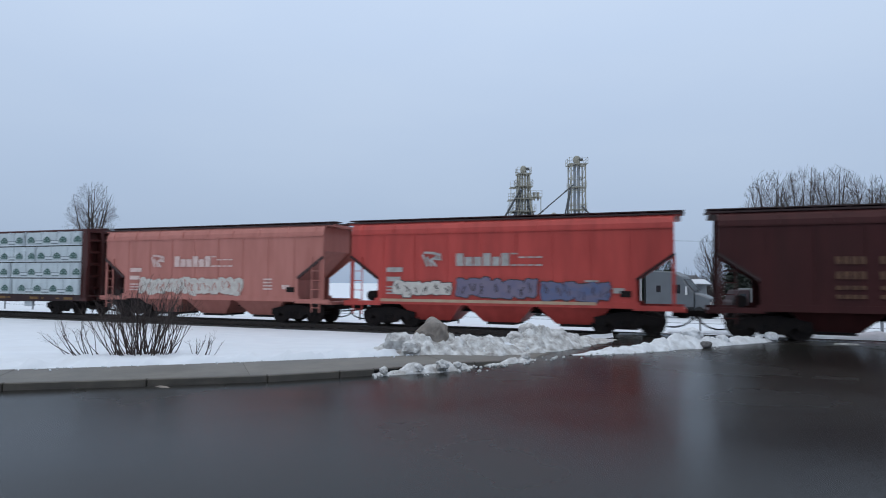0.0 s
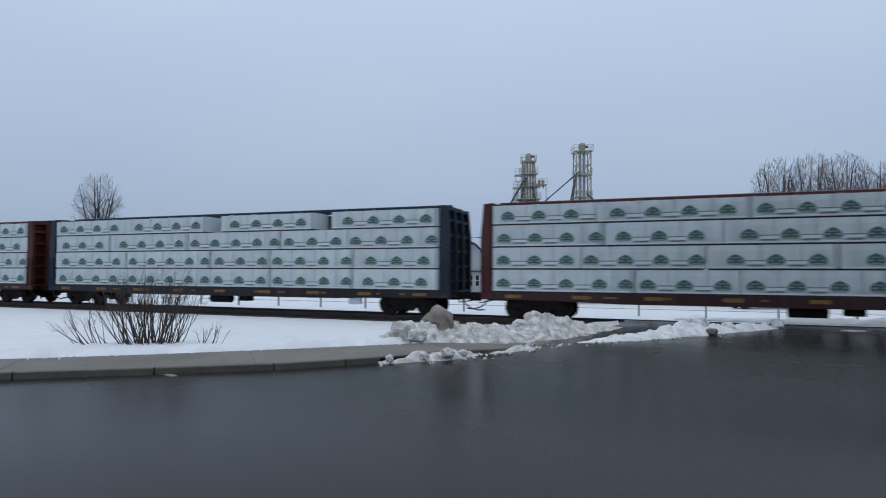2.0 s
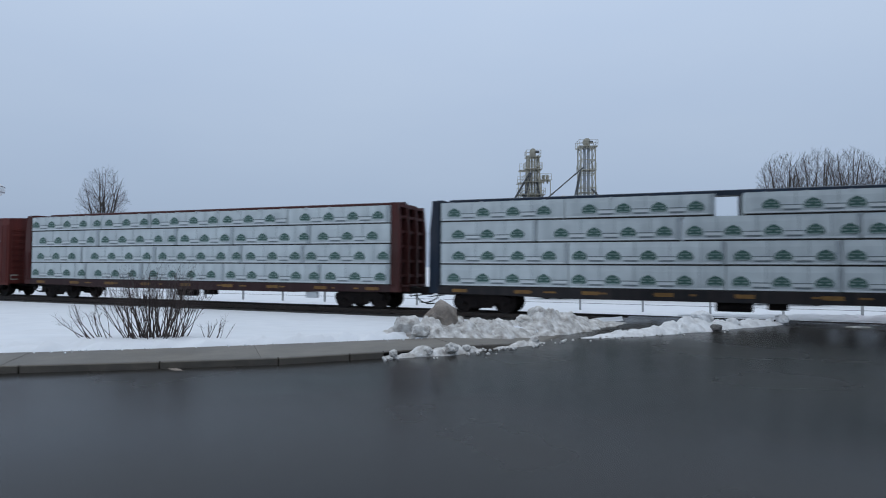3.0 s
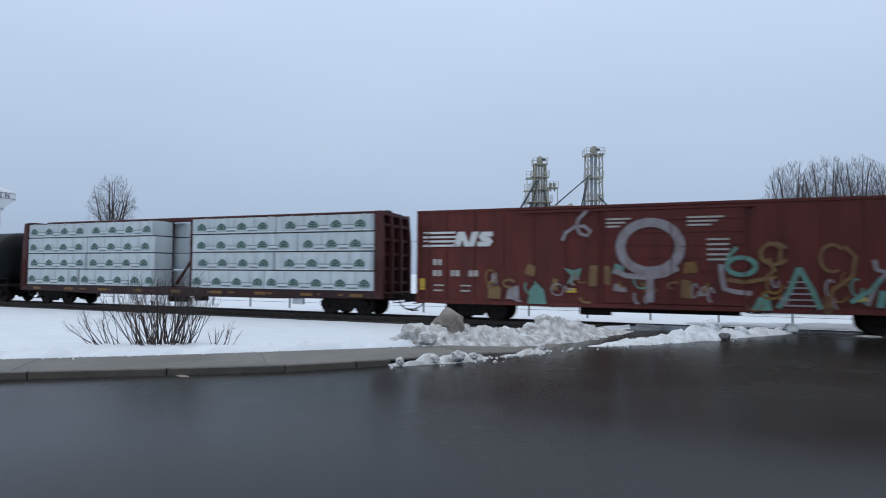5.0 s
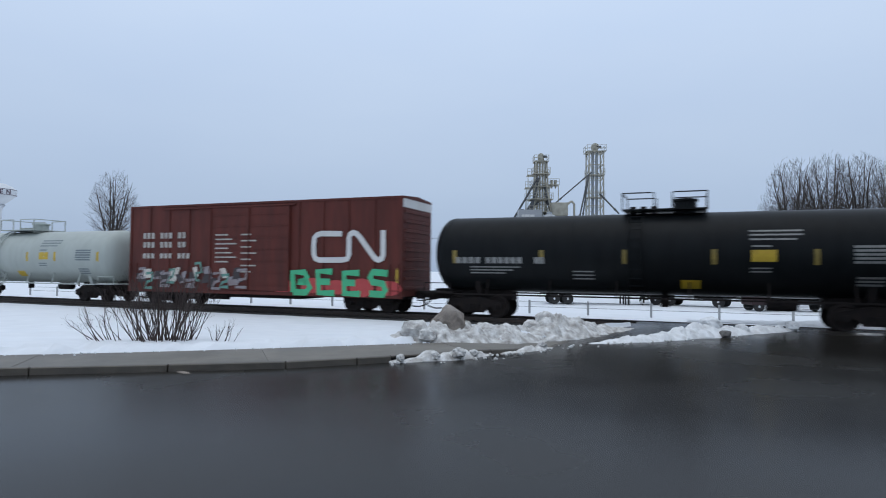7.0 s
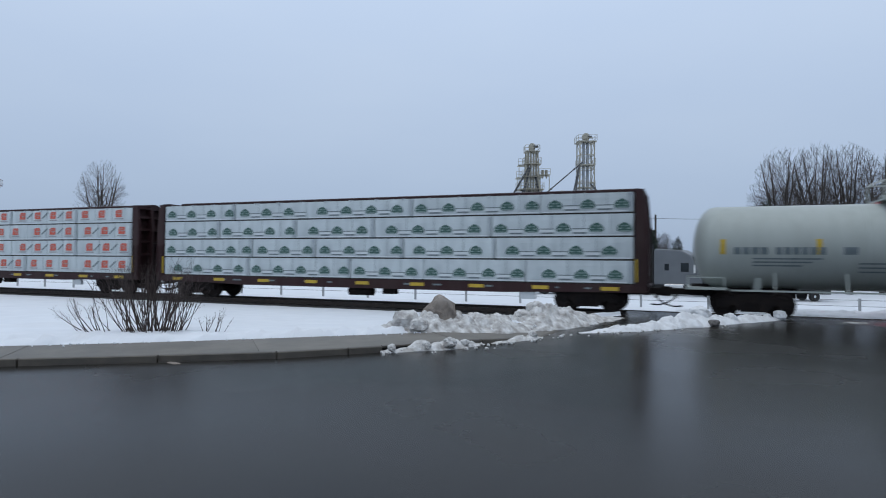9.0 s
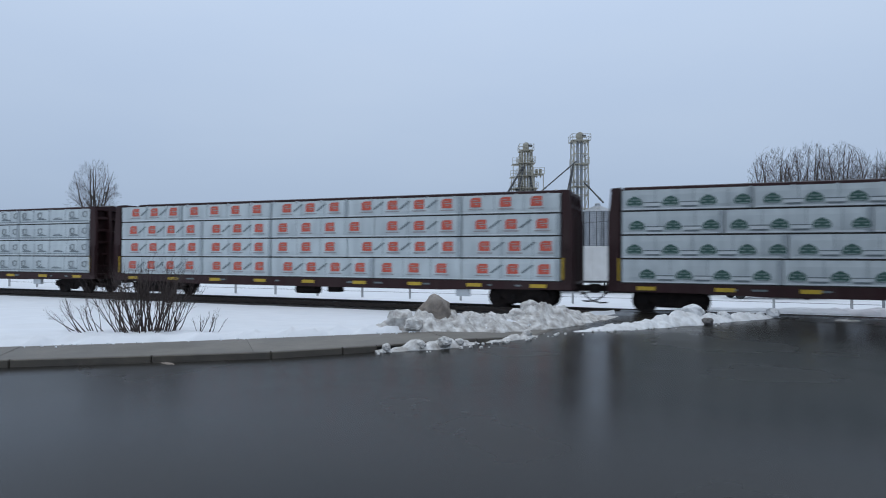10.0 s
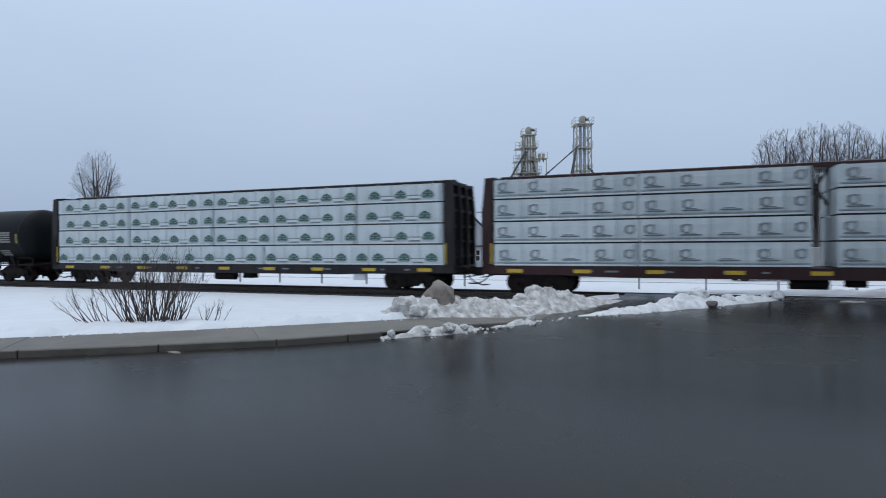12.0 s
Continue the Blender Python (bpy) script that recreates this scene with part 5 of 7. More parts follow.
def emblem_meshes():
    """The printed marks on wrapped lumber: an emblem and its small text lines, each about its own foot."""
    made = {}
    y = -0.612
    # a peaked cap over a broad foot, with paler bands across it
    m, l = bmesh.new(), bmesh.new()
    plate(m, ((-0.20, 0.145), (0.20, 0.145), (0.27, 0.20), (0.28, 0.27), (0.24, 0.37), (0.16, 0.44), (0.07, 0.48), (0.0, 0.52), (-0.07, 0.48), (-0.16, 0.44), (-0.24, 0.37), (-0.28, 0.27), (-0.27, 0.20)), y, 0.006)
    for x0, x1, z0, z1 in ((-0.22, -0.08, 0.25, 0.30), (0.08, 0.22, 0.25, 0.30), (-0.12, -0.04, 0.35, 0.40), (0.04, 0.12, 0.35, 0.40), (-0.18, 0.18, 0.15, 0.195)):
        rect(m, x0, x1, z0, z1, y - 0.006, 0.004)
    green = finish(m, "printed_emblem", M_GREEN)
    green.materials.append(M_PALEGREEN)
    for p in green.polygons:
        if p.center.y < y - 0.0062:
            p.material_index = 1
    rect(l, 0.31, 0.95, 0.262, 0.290, y)
    rect(l, 0.37, 0.89, 0.088, 0.135, y)
    rect(l, 0.35, 0.91, 0.150, 0.245, y)
    lines = finish(l, "printed_text_line", M_GREY)
    lines.materials.append(M_BRIGHTWRAP)
    for p in lines.polygons:
        if 0.145 < p.center.z < 0.25:
            p.material_index = 1
    made["green"] = (green, lines)
    m, l = bmesh.new(), bmesh.new()
    prism(m, ((-0.23, 0.26), (0.23, 0.26), (0.23, 0.65), (-0.13, 0.65), (-0.23, 0.57)), y - 0.006, y)
    rect(l, -0.10, 0.24, 0.435, 0.475, y - 0.006, 0.004)
    rect(l, -0.02, 0.10, 0.36, 0.395, y - 0.006, 0.004)
    rect(l, -0.15, 0.06, 0.53, 0.56, y - 0.006, 0.004)
    rect(l, -0.30, 0.32, 0.15, 0.20, y)
    made["orange"] = (finish(m, "printed_emblem", M_ORANGE), finish(l, "printed_text_line", M_PALEMARK))
    # a ring in a rounded square over a long line of text
    m, l = bmesh.new(), bmesh.new()
    ribbon(m, arc(0.0, 0.46, 0.145, 0.15, 0, 360, 12), 0.06, y)
    rect(m, -0.19, -0.14, 0.32, 0.60, y)
    rect(m, 0.10, 0.17, 0.55, 0.63, y)
    rect(l, -0.20, 0.50, 0.205, 0.255, y)
    rect(l, -0.10, 0.30, 0.275, 0.30, y)
    made["grey"] = (finish(m, "printed_emblem", M_SOFTGREY), finish(l, "printed_text_line", M_GREY))
    s = bmesh.new()
    plate(s, ((0.32, 0.30), (0.42, 0.28), (0.86, 0.60), (0.78, 0.63)), y)
    made["stripe"] = finish(s, "printed_stripe", M_GREY)
    return made


EMBLEMS = emblem_meshes()


def add_prints(packet, kind, ln, h, phase, rnd):
    """Marks repeat every 1.26 m along a wrap; each wrap starts somewhere else in the pattern."""
    step = 1.26
    e, t = EMBLEMS[kind]
    key = (kind, round(h, 3))
    if key not in FOLD_SHADES:
        bm = bmesh.new()
        rect(bm, -0.018, 0.018, -h / 2 + 0.01, h / 2 - 0.01, -0.604, 0.006)
        FOLD_SHADES[key] = finish(bm, "strap", M_FOLDOVERLAP)
    n = int((ln - 0.68) / step) + 1
    spare = ln - 0.68 - (n - 1) * step
    first = -ln / 2 + 0.34 + spare * (0.25 + 0.5 * phase if spare < 0.9 else 0.12 * phase)
    places = [first + step * i for i in range(n)]
    if spare >= 0.9:
        places.append(ln / 2 - 0.32)
    for i, x in enumerate(places):
        room = (places[i + 1] if i + 1 < len(places) else ln / 2 + 0.3) - x
        if not (kind == "grey" and i == 2):
            attach("printed_emblem", e, packet, pose(x, 0, -h / 2), kind + " printed emblem")
        if room > 1.2 or kind == "orange" or (kind == "grey" and room > 0.9):
            attach("printed_text_line", t, packet, pose(x, 0, -h / 2))
            if kind == "orange" and phase > 0.45 and room > 1.2:
                attach("printed_stripe", EMBLEMS["stripe"], packet, pose(x, 0, -h / 2))
        # a thin darker strip between emblems paints the shade of a wrap fold
        if i:
            attach("strap", FOLD_SHADES[key], packet, pose(x - 0.50 + rnd.uniform(-0.04, 0.04), 0, 0))
    # the hem of the wrap, with the edges of the boards showing as thin lines
    bm = bmesh.new()
    rect(bm, -ln / 2 + 0.03, ln / 2 - 0.03, -h / 2 + 0.012, -h / 2 + 0.062, -0.603, 0.008)
    part("wrap_hem", bm, M_BRIGHTWRAP, packet)
    if kind == "grey":
        bm = bmesh.new()
        rect(bm, -ln / 2 + 0.03, ln / 2 - 0.03, -h / 2 + 0.085, -h / 2 + 0.10, -0.603, 0.008)
        rect(bm, -ln / 2 + 0.03, ln / 2 - 0.03, -h / 2 + 0.125, -h / 2 + 0.135, -0.603, 0.008)
        part("printed_line", bm, M_GREY, packet)
    # the overlap where the sheet of wrap ends
    if phase > 0.35:
        w = 0.06 + 0.16 * phase
        bm = bmesh.new()
        rect(bm, ln / 2 - w, ln / 2 - 0.015, -h / 2 + 0.01, h / 2 - 0.02, -0.606, 0.006)
        part("wrap_overlap", bm, M_FOLDOVERLAP, packet)


FOLD_SHADES = {}


def packet_mesh(ln, h, seed, depth=1.2):
    """A wrapped pack of boards: softly rounded, the wrap bulging and sagging a little."""
    bm = bmesh.new()
    nx, nz = max(4, int(ln / 0.3)), 4
    rnd = random.Random(seed)
    ox = rnd.uniform(0, 50)
    for s in (-1, 1):
        rows = []
        for j in range(nz + 1):
            row = []
            for i in range(nx + 1):
                u, v = i / nx, j / nz
                ex = 0.018 if i in (0, nx) or j in (0, nz) else 0.0
                wob = 0.010 * noise.noise(Vector((ox + u * ln * 2.2, v * 2.5, s)))
                row.append(bm.verts.new((-ln / 2 + u * ln, s * (depth / 2 - ex + (wob if not ex else 0)), -h / 2 + v * h)))
            rows.append(row)
        for j in range(nz):
            for i in range(nx):
                q = (rows[j][i], rows[j][i + 1], rows[j + 1][i + 1], rows[j + 1][i])
                bm.faces.new(q if s < 0 else q[::-1])
        if s < 0:
            near = rows
    far = rows
    for j in (0, nz):
        for i in range(nx):
            bm.faces.new((near[j][i], far[j][i], far[j][i + 1], near[j][i + 1]))
    for i in (0, nx):
        for j in range(nz):
            bm.faces.new((near[j][i], near[j + 1][i], far[j + 1][i], far[j][i]))
    return finish(bm, "lumber_packet", M_WRAP)


def lumber_load(kind, half, seed, gap=None, holes=(), label="", fold_shades=True):
    """Two rows of wrapped bundles, four tiers high, one row each side of the centre beam. gap: a stretch left empty."""
    rnd = random.Random(seed)
    load = thing("lumber_load", label, "lumber load", group="lumber loads")
    cuts = {"green": (4.7, 4.85, 3.1, 3.9, 3.6), "orange": (4.9, 3.7, 4.9, 3.7, 3.7), "grey": (4.9, 4.85, 4.9, 4.9)}[kind]
    stretches = [(-half, half)] if gap is None else [(-half, gap[0]), (gap[1], half)]
    for tier, (z0, z1) in enumerate(TIERS):
        for a, b in stretches:
            if tier == 3 and holes:
                edges = [a] + [v for hole in holes for v in hole] + [b]
                runs = [(edges[i], edges[i + 1]) for i in range(0, len(edges), 2)]
            else:
                runs = [(a, b)]
            for ra, rb in runs:
                span = rb - ra
                shape = list(cuts)
                k = (tier + seed) % len(shape) if rnd.random() < 0.6 else 0
                shape = shape[k:] + shape[:k]
                want = max(1, round(span / 4.5))
                shape = (shape * 2)[:want]
                f = span / sum(shape)
                x = ra
                for w in shape:
                    ln = w * f - 0.03
                    cx = x + w * f / 2
                    x += w * f
                    h = z1 - z0
                    me = packet_mesh(ln, h, seed * 37 + tier)
                    zc = (z0 + z1) / 2
                    jog = rnd.uniform(-0.012, 0.012)
                    near = attach("lumber_packet", me, load, pose(cx, SIDE + 0.62 + jog, zc))
                    phase = rnd.random()
                    add_prints(near, kind, ln, h, phase, rnd)
                    shift = 0.0
                    if gap and gap[1] - gap[0] > 1.5:
                        shift = 0.50 if abs(rb - gap[0]) < 0.01 else 0.0
                    attach("lumber_packet", me, load, pose(cx + shift, -SIDE - 0.62, zc, 0, 0, 180))
                    # one dark slab per gap stands for the spacers and the shade between tiers
                    bm = bmesh.new()
                    quad_box(bm, -ln / 2 + 0.04, ln / 2 - 0.04, -0.565, 0.56, -h / 2 - 0.060, -h / 2 + 0.002)
                    attach("spacer_board", finish(bm, "spacer_board", M_TIE), near)
    # tie-down cables from the top of the beam over the outer edge
    n = int(2 * half / 1.22)
    for i in range(n):
        x = -half + 0.5 + i * (2 * half - 1.0) / (n - 1)
        if gap and gap[0] - 0.1 < x < gap[1] + 0.1:
            continue
        if any(a - 0.1 < x < b + 0.1 for a, b in holes):
            continue
        bm = bmesh.new()
        bar(bm, (x, -0.25, 4.64), (x, SIDE + 0.0, 4.595), 0.03, 0.012)
        bar(bm, (x, SIDE - 0.004, 4.60), (x, SIDE - 0.008, 4.50), 0.11, 0.012)
        part("tie_down", bm, M_ENDWRAP, load, "grey tie-down corner guard")
    return load


def centre_beam_car(body, half, gap=None, label="", bright=True):
    """A centre-beam flat car: deck, two ribbed bulkheads, a spine of posts with a top chord."""
    car = thing("lumber_car", label, "freight car", group="train cars")
    hl = half + 0.03
    bm = bmesh.new()
    quad_box(bm, -hl - 0.5, hl + 0.5, -1.36, 1.36, 1.02, 1.10)
    part("deck", bm, body, car)
    for s in (-1, 1):
        bm = bmesh.new()
        y = s * 1.38
        prism(bm, ((-hl - 0.4, 1.10), (hl + 0.4, 1.10), (hl + 0.4, 0.80), (hl - 2.6, 0.78), (hl - 5.0, 0.70), (-hl + 5.0, 0.70), (-hl + 2.6, 0.78),
                   (-hl - 0.4, 0.80)), y - 0.03, y + 0.03)
        part("side_sill", bm, M_BEAMDARK if body in (M_BEAMRED, M_BEAMDARK) else M_BEAMBLACK, car)
    bm = bmesh.new()
    quad_box(bm, -hl - 0.5, hl + 0.5, -0.35, 0.35, 0.70, 1.02)
    part("centre_sill", bm, M_UNDER, car)
    bm = bmesh.new()
    n = 17
    for i in range(n):
        x = -hl + 0.7 + i * (2 * hl - 1.4) / (n - 1)
        quad_box(bm, x - 0.08, x + 0.08, -1.34, 1.34, 0.78, 1.02)
    part("cross_bearer", bm, M_UNDER, car)
    # spine
    bm = bmesh.new()
    section(bm, ((-0.30, 4.63), (0.30, 4.63), (0.30, 4.80), (0.0, 4.86), (-0.30, 4.80)), -hl, hl)
    part("top_chord", bm, body, car)
    n = 13
    for i in range(n):
        x = -hl + 0.2 + i * (2 * hl - 0.4) / (n - 1)
        if gap and gap[0] - 0.2 < x < gap[1] + 0.2:
            continue
        bm = bmesh.new()
        quad_box(bm, x - 0.07, x + 0.07, -0.12, 0.12, 1.1, 4.62)
        part("post", bm, body, car)
    if gap:
        cx = (gap[0] + gap[1]) / 2
        bm = bmesh.new()
        if gap[1] - gap[0] > 1.5:
            wid = (gap[1] - gap[0]) / 2 - 0.10
            quad_box(bm, cx - 0.11, cx + 0.11, -0.14, 0.14, 1.1, 4.62)
            bar(bm, (cx, -0.02, 2.9), (cx + wid, -0.02, 4.6), 0.10, 0.12)
            bar(bm, (cx, 0.08, 4.6), (cx + wid, 0.08, 2.9), 0.08, 0.10)
            bar(bm, (cx - wid, 0.02, 1.25), (cx, 0.02, 2.7), 0.10, 0.12)
        else:
            bar(bm, (cx - 0.35, 0, 3.3), (cx + 0.35, 0, 4.6), 0.07, 0.09)
            bar(bm, (cx + 0.35, 0.05, 3.3), (cx - 0.35, 0.05, 4.6), 0.07, 0.09)
        part("truss", bm, body, car)
    for s in (-1, 1):
        bm = bmesh.new()
        a, b = s * (hl + 0.02), s * (hl + 0.10)
        section(bm, ((SIDE, 0.80), (-SIDE, 0.80), (-SIDE, 4.60), (-SIDE - 0.35, 4.74), (SIDE + 0.35, 4.74), (SIDE, 4.70)), min(a, b), max(a, b))
        bulk = part("bulkhead", bm, body, car)
        c, d = s * (hl + 0.10), s * (hl + 0.38)
        lo, hi = min(c, d), max(c, d)
        for y in (SIDE, -0.55, 0.35, -SIDE - 0.16):
            bm = bmesh.new()
            prism(bm, ((c, 0.8), (s * (hl + 0.46), 0.8), (s * (hl + 0.46), 3.4), (s * (hl + 0.34), 4.68), (c, 4.68)), y, y + 0.16)
            part("stiffener", bm, body, bulk)
        for z in (1.5, 2.15, 2.8, 3.45, 4.1, 4.58):
            bm = bmesh.new()
            quad_box(bm, lo, hi - 0.04 if s > 0 else hi, SIDE + 0.165, -SIDE - 0.165, z - 0.06, z + 0.06)
            part("rib", bm, body, bulk)
        ladder(car, s * (hl + 0.28), SIDE - 0.03, 1.0, 2.6, body, 0.30, 4)
        if bright:
            bm = bmesh.new()
            lo, hi = sorted((s * (hl + 0.03), s * (hl + 0.15)))
            rect(bm, lo, hi, 1.20, 2.05, SIDE - 0.002)
            part("corner_reflector", bm, M_YELLOW, car, "yellow reflector strip on the corner")
    for i in range(9):
        x = -hl + 0.9 + i * (2 * hl - 1.8) / 8
        bm = bmesh.new()
        rect(bm, x - 0.32, x + 0.32, 0.86, 1.0, -1.412, 0.006)
        part("reflector", bm, M_YELLOW if bright else M_OCHRE, car, "yellow reflector strip" if bright else "dirty ochre reflector strip")
    rnd = random.Random(int(hl * 100))
    bm = bmesh.new()
    for i in range(14):
        x = rnd.uniform(-hl + 0.5, hl - 0.5)
        rect(bm, x, x + rnd.uniform(0.12, 0.5), 0.90, 0.97, -1.411, 0.004)
    tagged(part("stencil_bar", bm, M_GREY if bright else M_OCHRE, car, "small worn stencilled lettering"), kind="stuff")
    bm = bmesh.new()
    tube(bm, (-0.9, -0.9, 0.55), (0.3, -0.9, 0.55), 0.2, n=12)
    quad_box(bm, 0.8, 1.4, -1.0, -0.6, 0.45, 0.8)
    part("brake_gear", bm, M_UNDER, car)
    bm = bmesh.new()
    quad_box(bm, 7.15, 7.75, -1.36, -1.22, 0.45, 0.74)
    part("data_plate", bm, M_ENDWRAP, car, "pale square equipment box")
    add_bogies(car, (-hl + 1.75, hl - 1.75))
    add_couplers(car, hl + 0.7)
    return car


def hopper_car(paint, half, label, style):
    """A three-bay covered hopper: tall flat sides, sloped ends on open frames, outlets below, a roof walk."""
    car = thing("hopper_car", label, "freight car", group="train cars")
    e = half - 0.25
    side = [(-e, 4.05), (-e, 3.06), (-e + 1.32, 2.12), (-e + 1.32, 1.08), (e - 1.32, 1.08), (e - 1.32, 2.12), (e, 3.06), (e, 4.05)]
    core = [(-e + 0.12, 4.46), (-e + 0.12, 3.35), (-e + 1.62, 2.0), (-e + 1.62, 1.08), (e - 1.62, 1.08), (e - 1.62, 2.0), (e - 0.12, 3.35), (e - 0.12, 4.46)]
    bm = bmesh.new()
    prism(bm, core, SIDE + 0.22, -SIDE - 0.22)
    part("body", bm, paint, car)
    for s in (-1, 1):
        bm = bmesh.new()
        lo, hi = sorted((s * 1.30, s * 1.37))
        prism(bm, side, lo, hi)
        part("side_sheet", bm, paint, car)
    # side panels and posts
    for s in (-1, 1):
        bm = bmesh.new()
        y0, y1 = (SIDE + 0.01, SIDE + 0.05) if s < 0 else (-SIDE - 0.05, -SIDE - 0.01)
        quad_box(bm, -e, e, y0, y1, 4.00, 4.06)
        quad_box(bm, -e + 1.2, e - 1.2, y0, y1, 1.02, 1.26)
        part("side_rail", bm, paint, car)
        for i in range(8):
            x = -e + 1.55 + i * (2 * e - 3.1) / 7
            bm = bmesh.new()
            quad_box(bm, x - 0.035, x + 0.035, y0 + 0.015 * s * -1 if s < 0 else y0, y1 if s < 0 else y1 - 0.015, 1.26, 4.02)
            part("side_seam", bm, paint, car)
    bm = bmesh.new()
    section(bm, ((-1.16, 4.47), (1.16, 4.47), (1.16, 4.53), (0.8, 4.60), (-0.8, 4.60), (-1.16, 4.53)), -half, half)
    part("roof", bm, paint, car)
    for s in (-1, 1):
        # the sides lean in above the shoulder
        bm = bmesh.new()
        prof = [(1.385, 4.06), (1.36, 4.22), (1.27, 4.40), (1.16, 4.50), (1.10, 4.50), (1.20, 4.38), (1.29, 4.20), (1.32, 4.06)]
        section(bm, [(s * a, b) for a, b in prof], -e, e)
        part("shoulder", bm, paint, car)
        for i in range(9):
            x = -e + 0.45 + i * (2 * e - 0.9) / 8
            bm = bmesh.new()
            section(bm, [(s * (a + (0.03 if k < 4 else 0)), b) for k, (a, b) in enumerate(prof)], x - 0.05, x + 0.05)
            part("shoulder_rib", bm, paint, car)
    bm = bmesh.new()
    for y in (-0.62, 0.62):
        quad_box(bm, -half - 0.12, half + 0.12, y - 0.3, y + 0.3, 4.67, 4.71)
    for i in range(14):
        x = -half + 0.3 + i * (2 * half - 0.6) / 13
        quad_box(bm, x - 0.03, x + 0.03, -0.95, 0.95, 4.55, 4.67)
    part("roof_walk", bm, M_ROOFSTEEL, car, "dark steel roof walkway")
    for i in range(4):
        bm = bmesh.new()
        x = -half + 1.6 + i * (2 * half - 3.2) / 3
        quad_box(bm, x - 1.2, x + 1.2, -0.28, 0.28, 4.58, 4.72)
        part("hatch_cover", bm, M_ROOFSTEEL, car)
    bm = bmesh.new()
    quad_box(bm, -half - 0.12, half + 0.12, -1.22, -1.10, 4.52, 4.585)
    part("top_chord", bm, M_ROOFSTEEL, car)
    # open end frames
    for s in (-1, 1):
        for y in (SIDE + 0.06, -SIDE - 0.14):
            bm = bmesh.new()
            x = s * (e - 0.02)
            quad_box(bm, x - 0.06, x + 0.06, y, y + 0.08, 1.05, 3.1)
            part("end_post", bm, paint, car)
        # a turned lip along the slanting edge of the side sheet
        bm = bmesh.new()
        bar(bm, (s * (e + 0.02), SIDE + 0.03, 3.06), (s * (e - 1.32), SIDE + 0.03, 2.10), 0.12, 0.10)
        part("end_lip", bm, M_BEAMDARK if style == "red" else M_ROOFSTEEL, car)
        bm = bmesh.new()
        for y in (SIDE + 0.02, -SIDE - 0.14):
            lo, hi = sorted((s * (e - 1.45), s * (half + 0.1)))
            quad_box(bm, lo, hi, y, y + 0.12, 0.95, 1.14)
        lo, hi = sorted((s * (e - 0.1), s * (half + 0.15)))
        quad_box(bm, lo, hi, SIDE + 0.16, -SIDE - 0.16, 0.9, 1.04)
        part("end_sill", bm, paint, car)
        if s < 0 or style == "pink":
            ladder(car, s * (e - 0.34), SIDE + 0.02, 0.55, 3.05, paint, 0.42)
        if s < 0:
            bm = bmesh.new()
            tube(bm, (s * (e - 0.75), -0.9, 1.35), (s * (e - 0.75), 0.2, 1.35), 0.22, n=12)
            part("air_reservoir", bm, M_UNDER, car)
    # outlets
    for cx in (-3.0, 0.0, 3.0):
        bm = bmesh.new()
        top, bot = ((-1.45, 1.08), (1.45, 1.08)), ((0.75, 0.34), (-0.75, 0.34))
        a = [bm.verts.new((cx + x, y, z)) for (x, z), y in zip((top[0], top[1], top[1], top[0]), (-1.2, -1.2, 1.2, 1.2))]
        b = [bm.verts.new((cx + x * 1.0, y, z)) for (x, z), y in zip((bot[1], bot[0], bot[0], bot[1]), (-0.75, -0.75, 0.75, 0.75))]
        bm.faces.new(a)
        bm.faces.new(b[::-1])
        for i in range(4):
            j = (i + 1) % 4
            bm.faces.new((a[i], b[i], b[j], a[j]))
        part("hopper_bay", bm, paint, car)
        bm = bmesh.new()
        quad_box(bm, cx - 0.6, cx + 0.6, -0.8, 0.8, 0.24, 0.335)
        part("outlet_gate", bm, M_UNDER, car)
    bm = bmesh.new()
    quad_box(bm, -half + 0.6, half - 0.6, -0.3, 0.3, 0.72, 1.02)
    part("centre_sill", bm, M_UNDER, car)
    y = SIDE + 0.01 + 0.0
    rnd = random.Random(style)
    white = {"red": M_STENCIL, "pink": M_FADEWHITE, "brown": M_CREAM}[style]
    if style in ("red", "pink"):
        # emblem and a plain bar for the owner's name
        bm = bmesh.new()
        x0 = -3.25 if style == "red" else -3.45
        for k in range(3):
            ribbon(bm, [(x0 + 0.05 + 0.13 * k, 3.20), (x0 + 0.55 + 0.12 * k, 3.18 - 0.04 * k), (x0 + 0.62 + 0.1 * k, 3.02 - 0.06 * k), (x0 + 0.42 + 0.08 * k, 2.92)], 0.09, y)
            ribbon(bm, [(x0 + 0.18 * k, 3.12 - 0.1 * k), (x0 + 0.22 + 0.2 * k, 2.62)], 0.10, y)
        part("emblem", bm, white, car, "white painted emblem")
        xs = x0 + 1.50
        for k in range(10):
            bm = bmesh.new()
            w = 0.32 if k < 6 else 0.27
            tall = 0.52 if k in (0, 3, 5, 6) else 0.37
            if k < 6:
                rect(bm, xs, xs + w, 2.63, 2.63 + tall, y)
            else:
                rect(bm, xs, xs + w, 2.63, 2.69, y)
                rect(bm, xs, xs + w, 2.57 + tall, 2.63 + tall, y)
            xs += w + 0.065
            part("name_bar", bm, white, car, "white bar of painted lettering")
        bm = bmesh.new()
        for zz, w in ((2.38, 0.75), (1.98, 0.65), (1.72, 0.85), (1.58, 0.8), (1.44, 0.7)):
            rect(bm, -e + 1.75, -e + 1.75 + w, zz, zz + (0.20 if zz > 1.9 else 0.06), y)
        for k in range(4):
            rect(bm, e - 3.2, e - 2.7, 1.55 + k * 0.15, 1.62 + k * 0.15, y)
        rect(bm, e - 2.15, e - 1.75, 1.58, 1.78, y)
        tagged(part("stencil_bar", bm, white, car), kind="stuff")

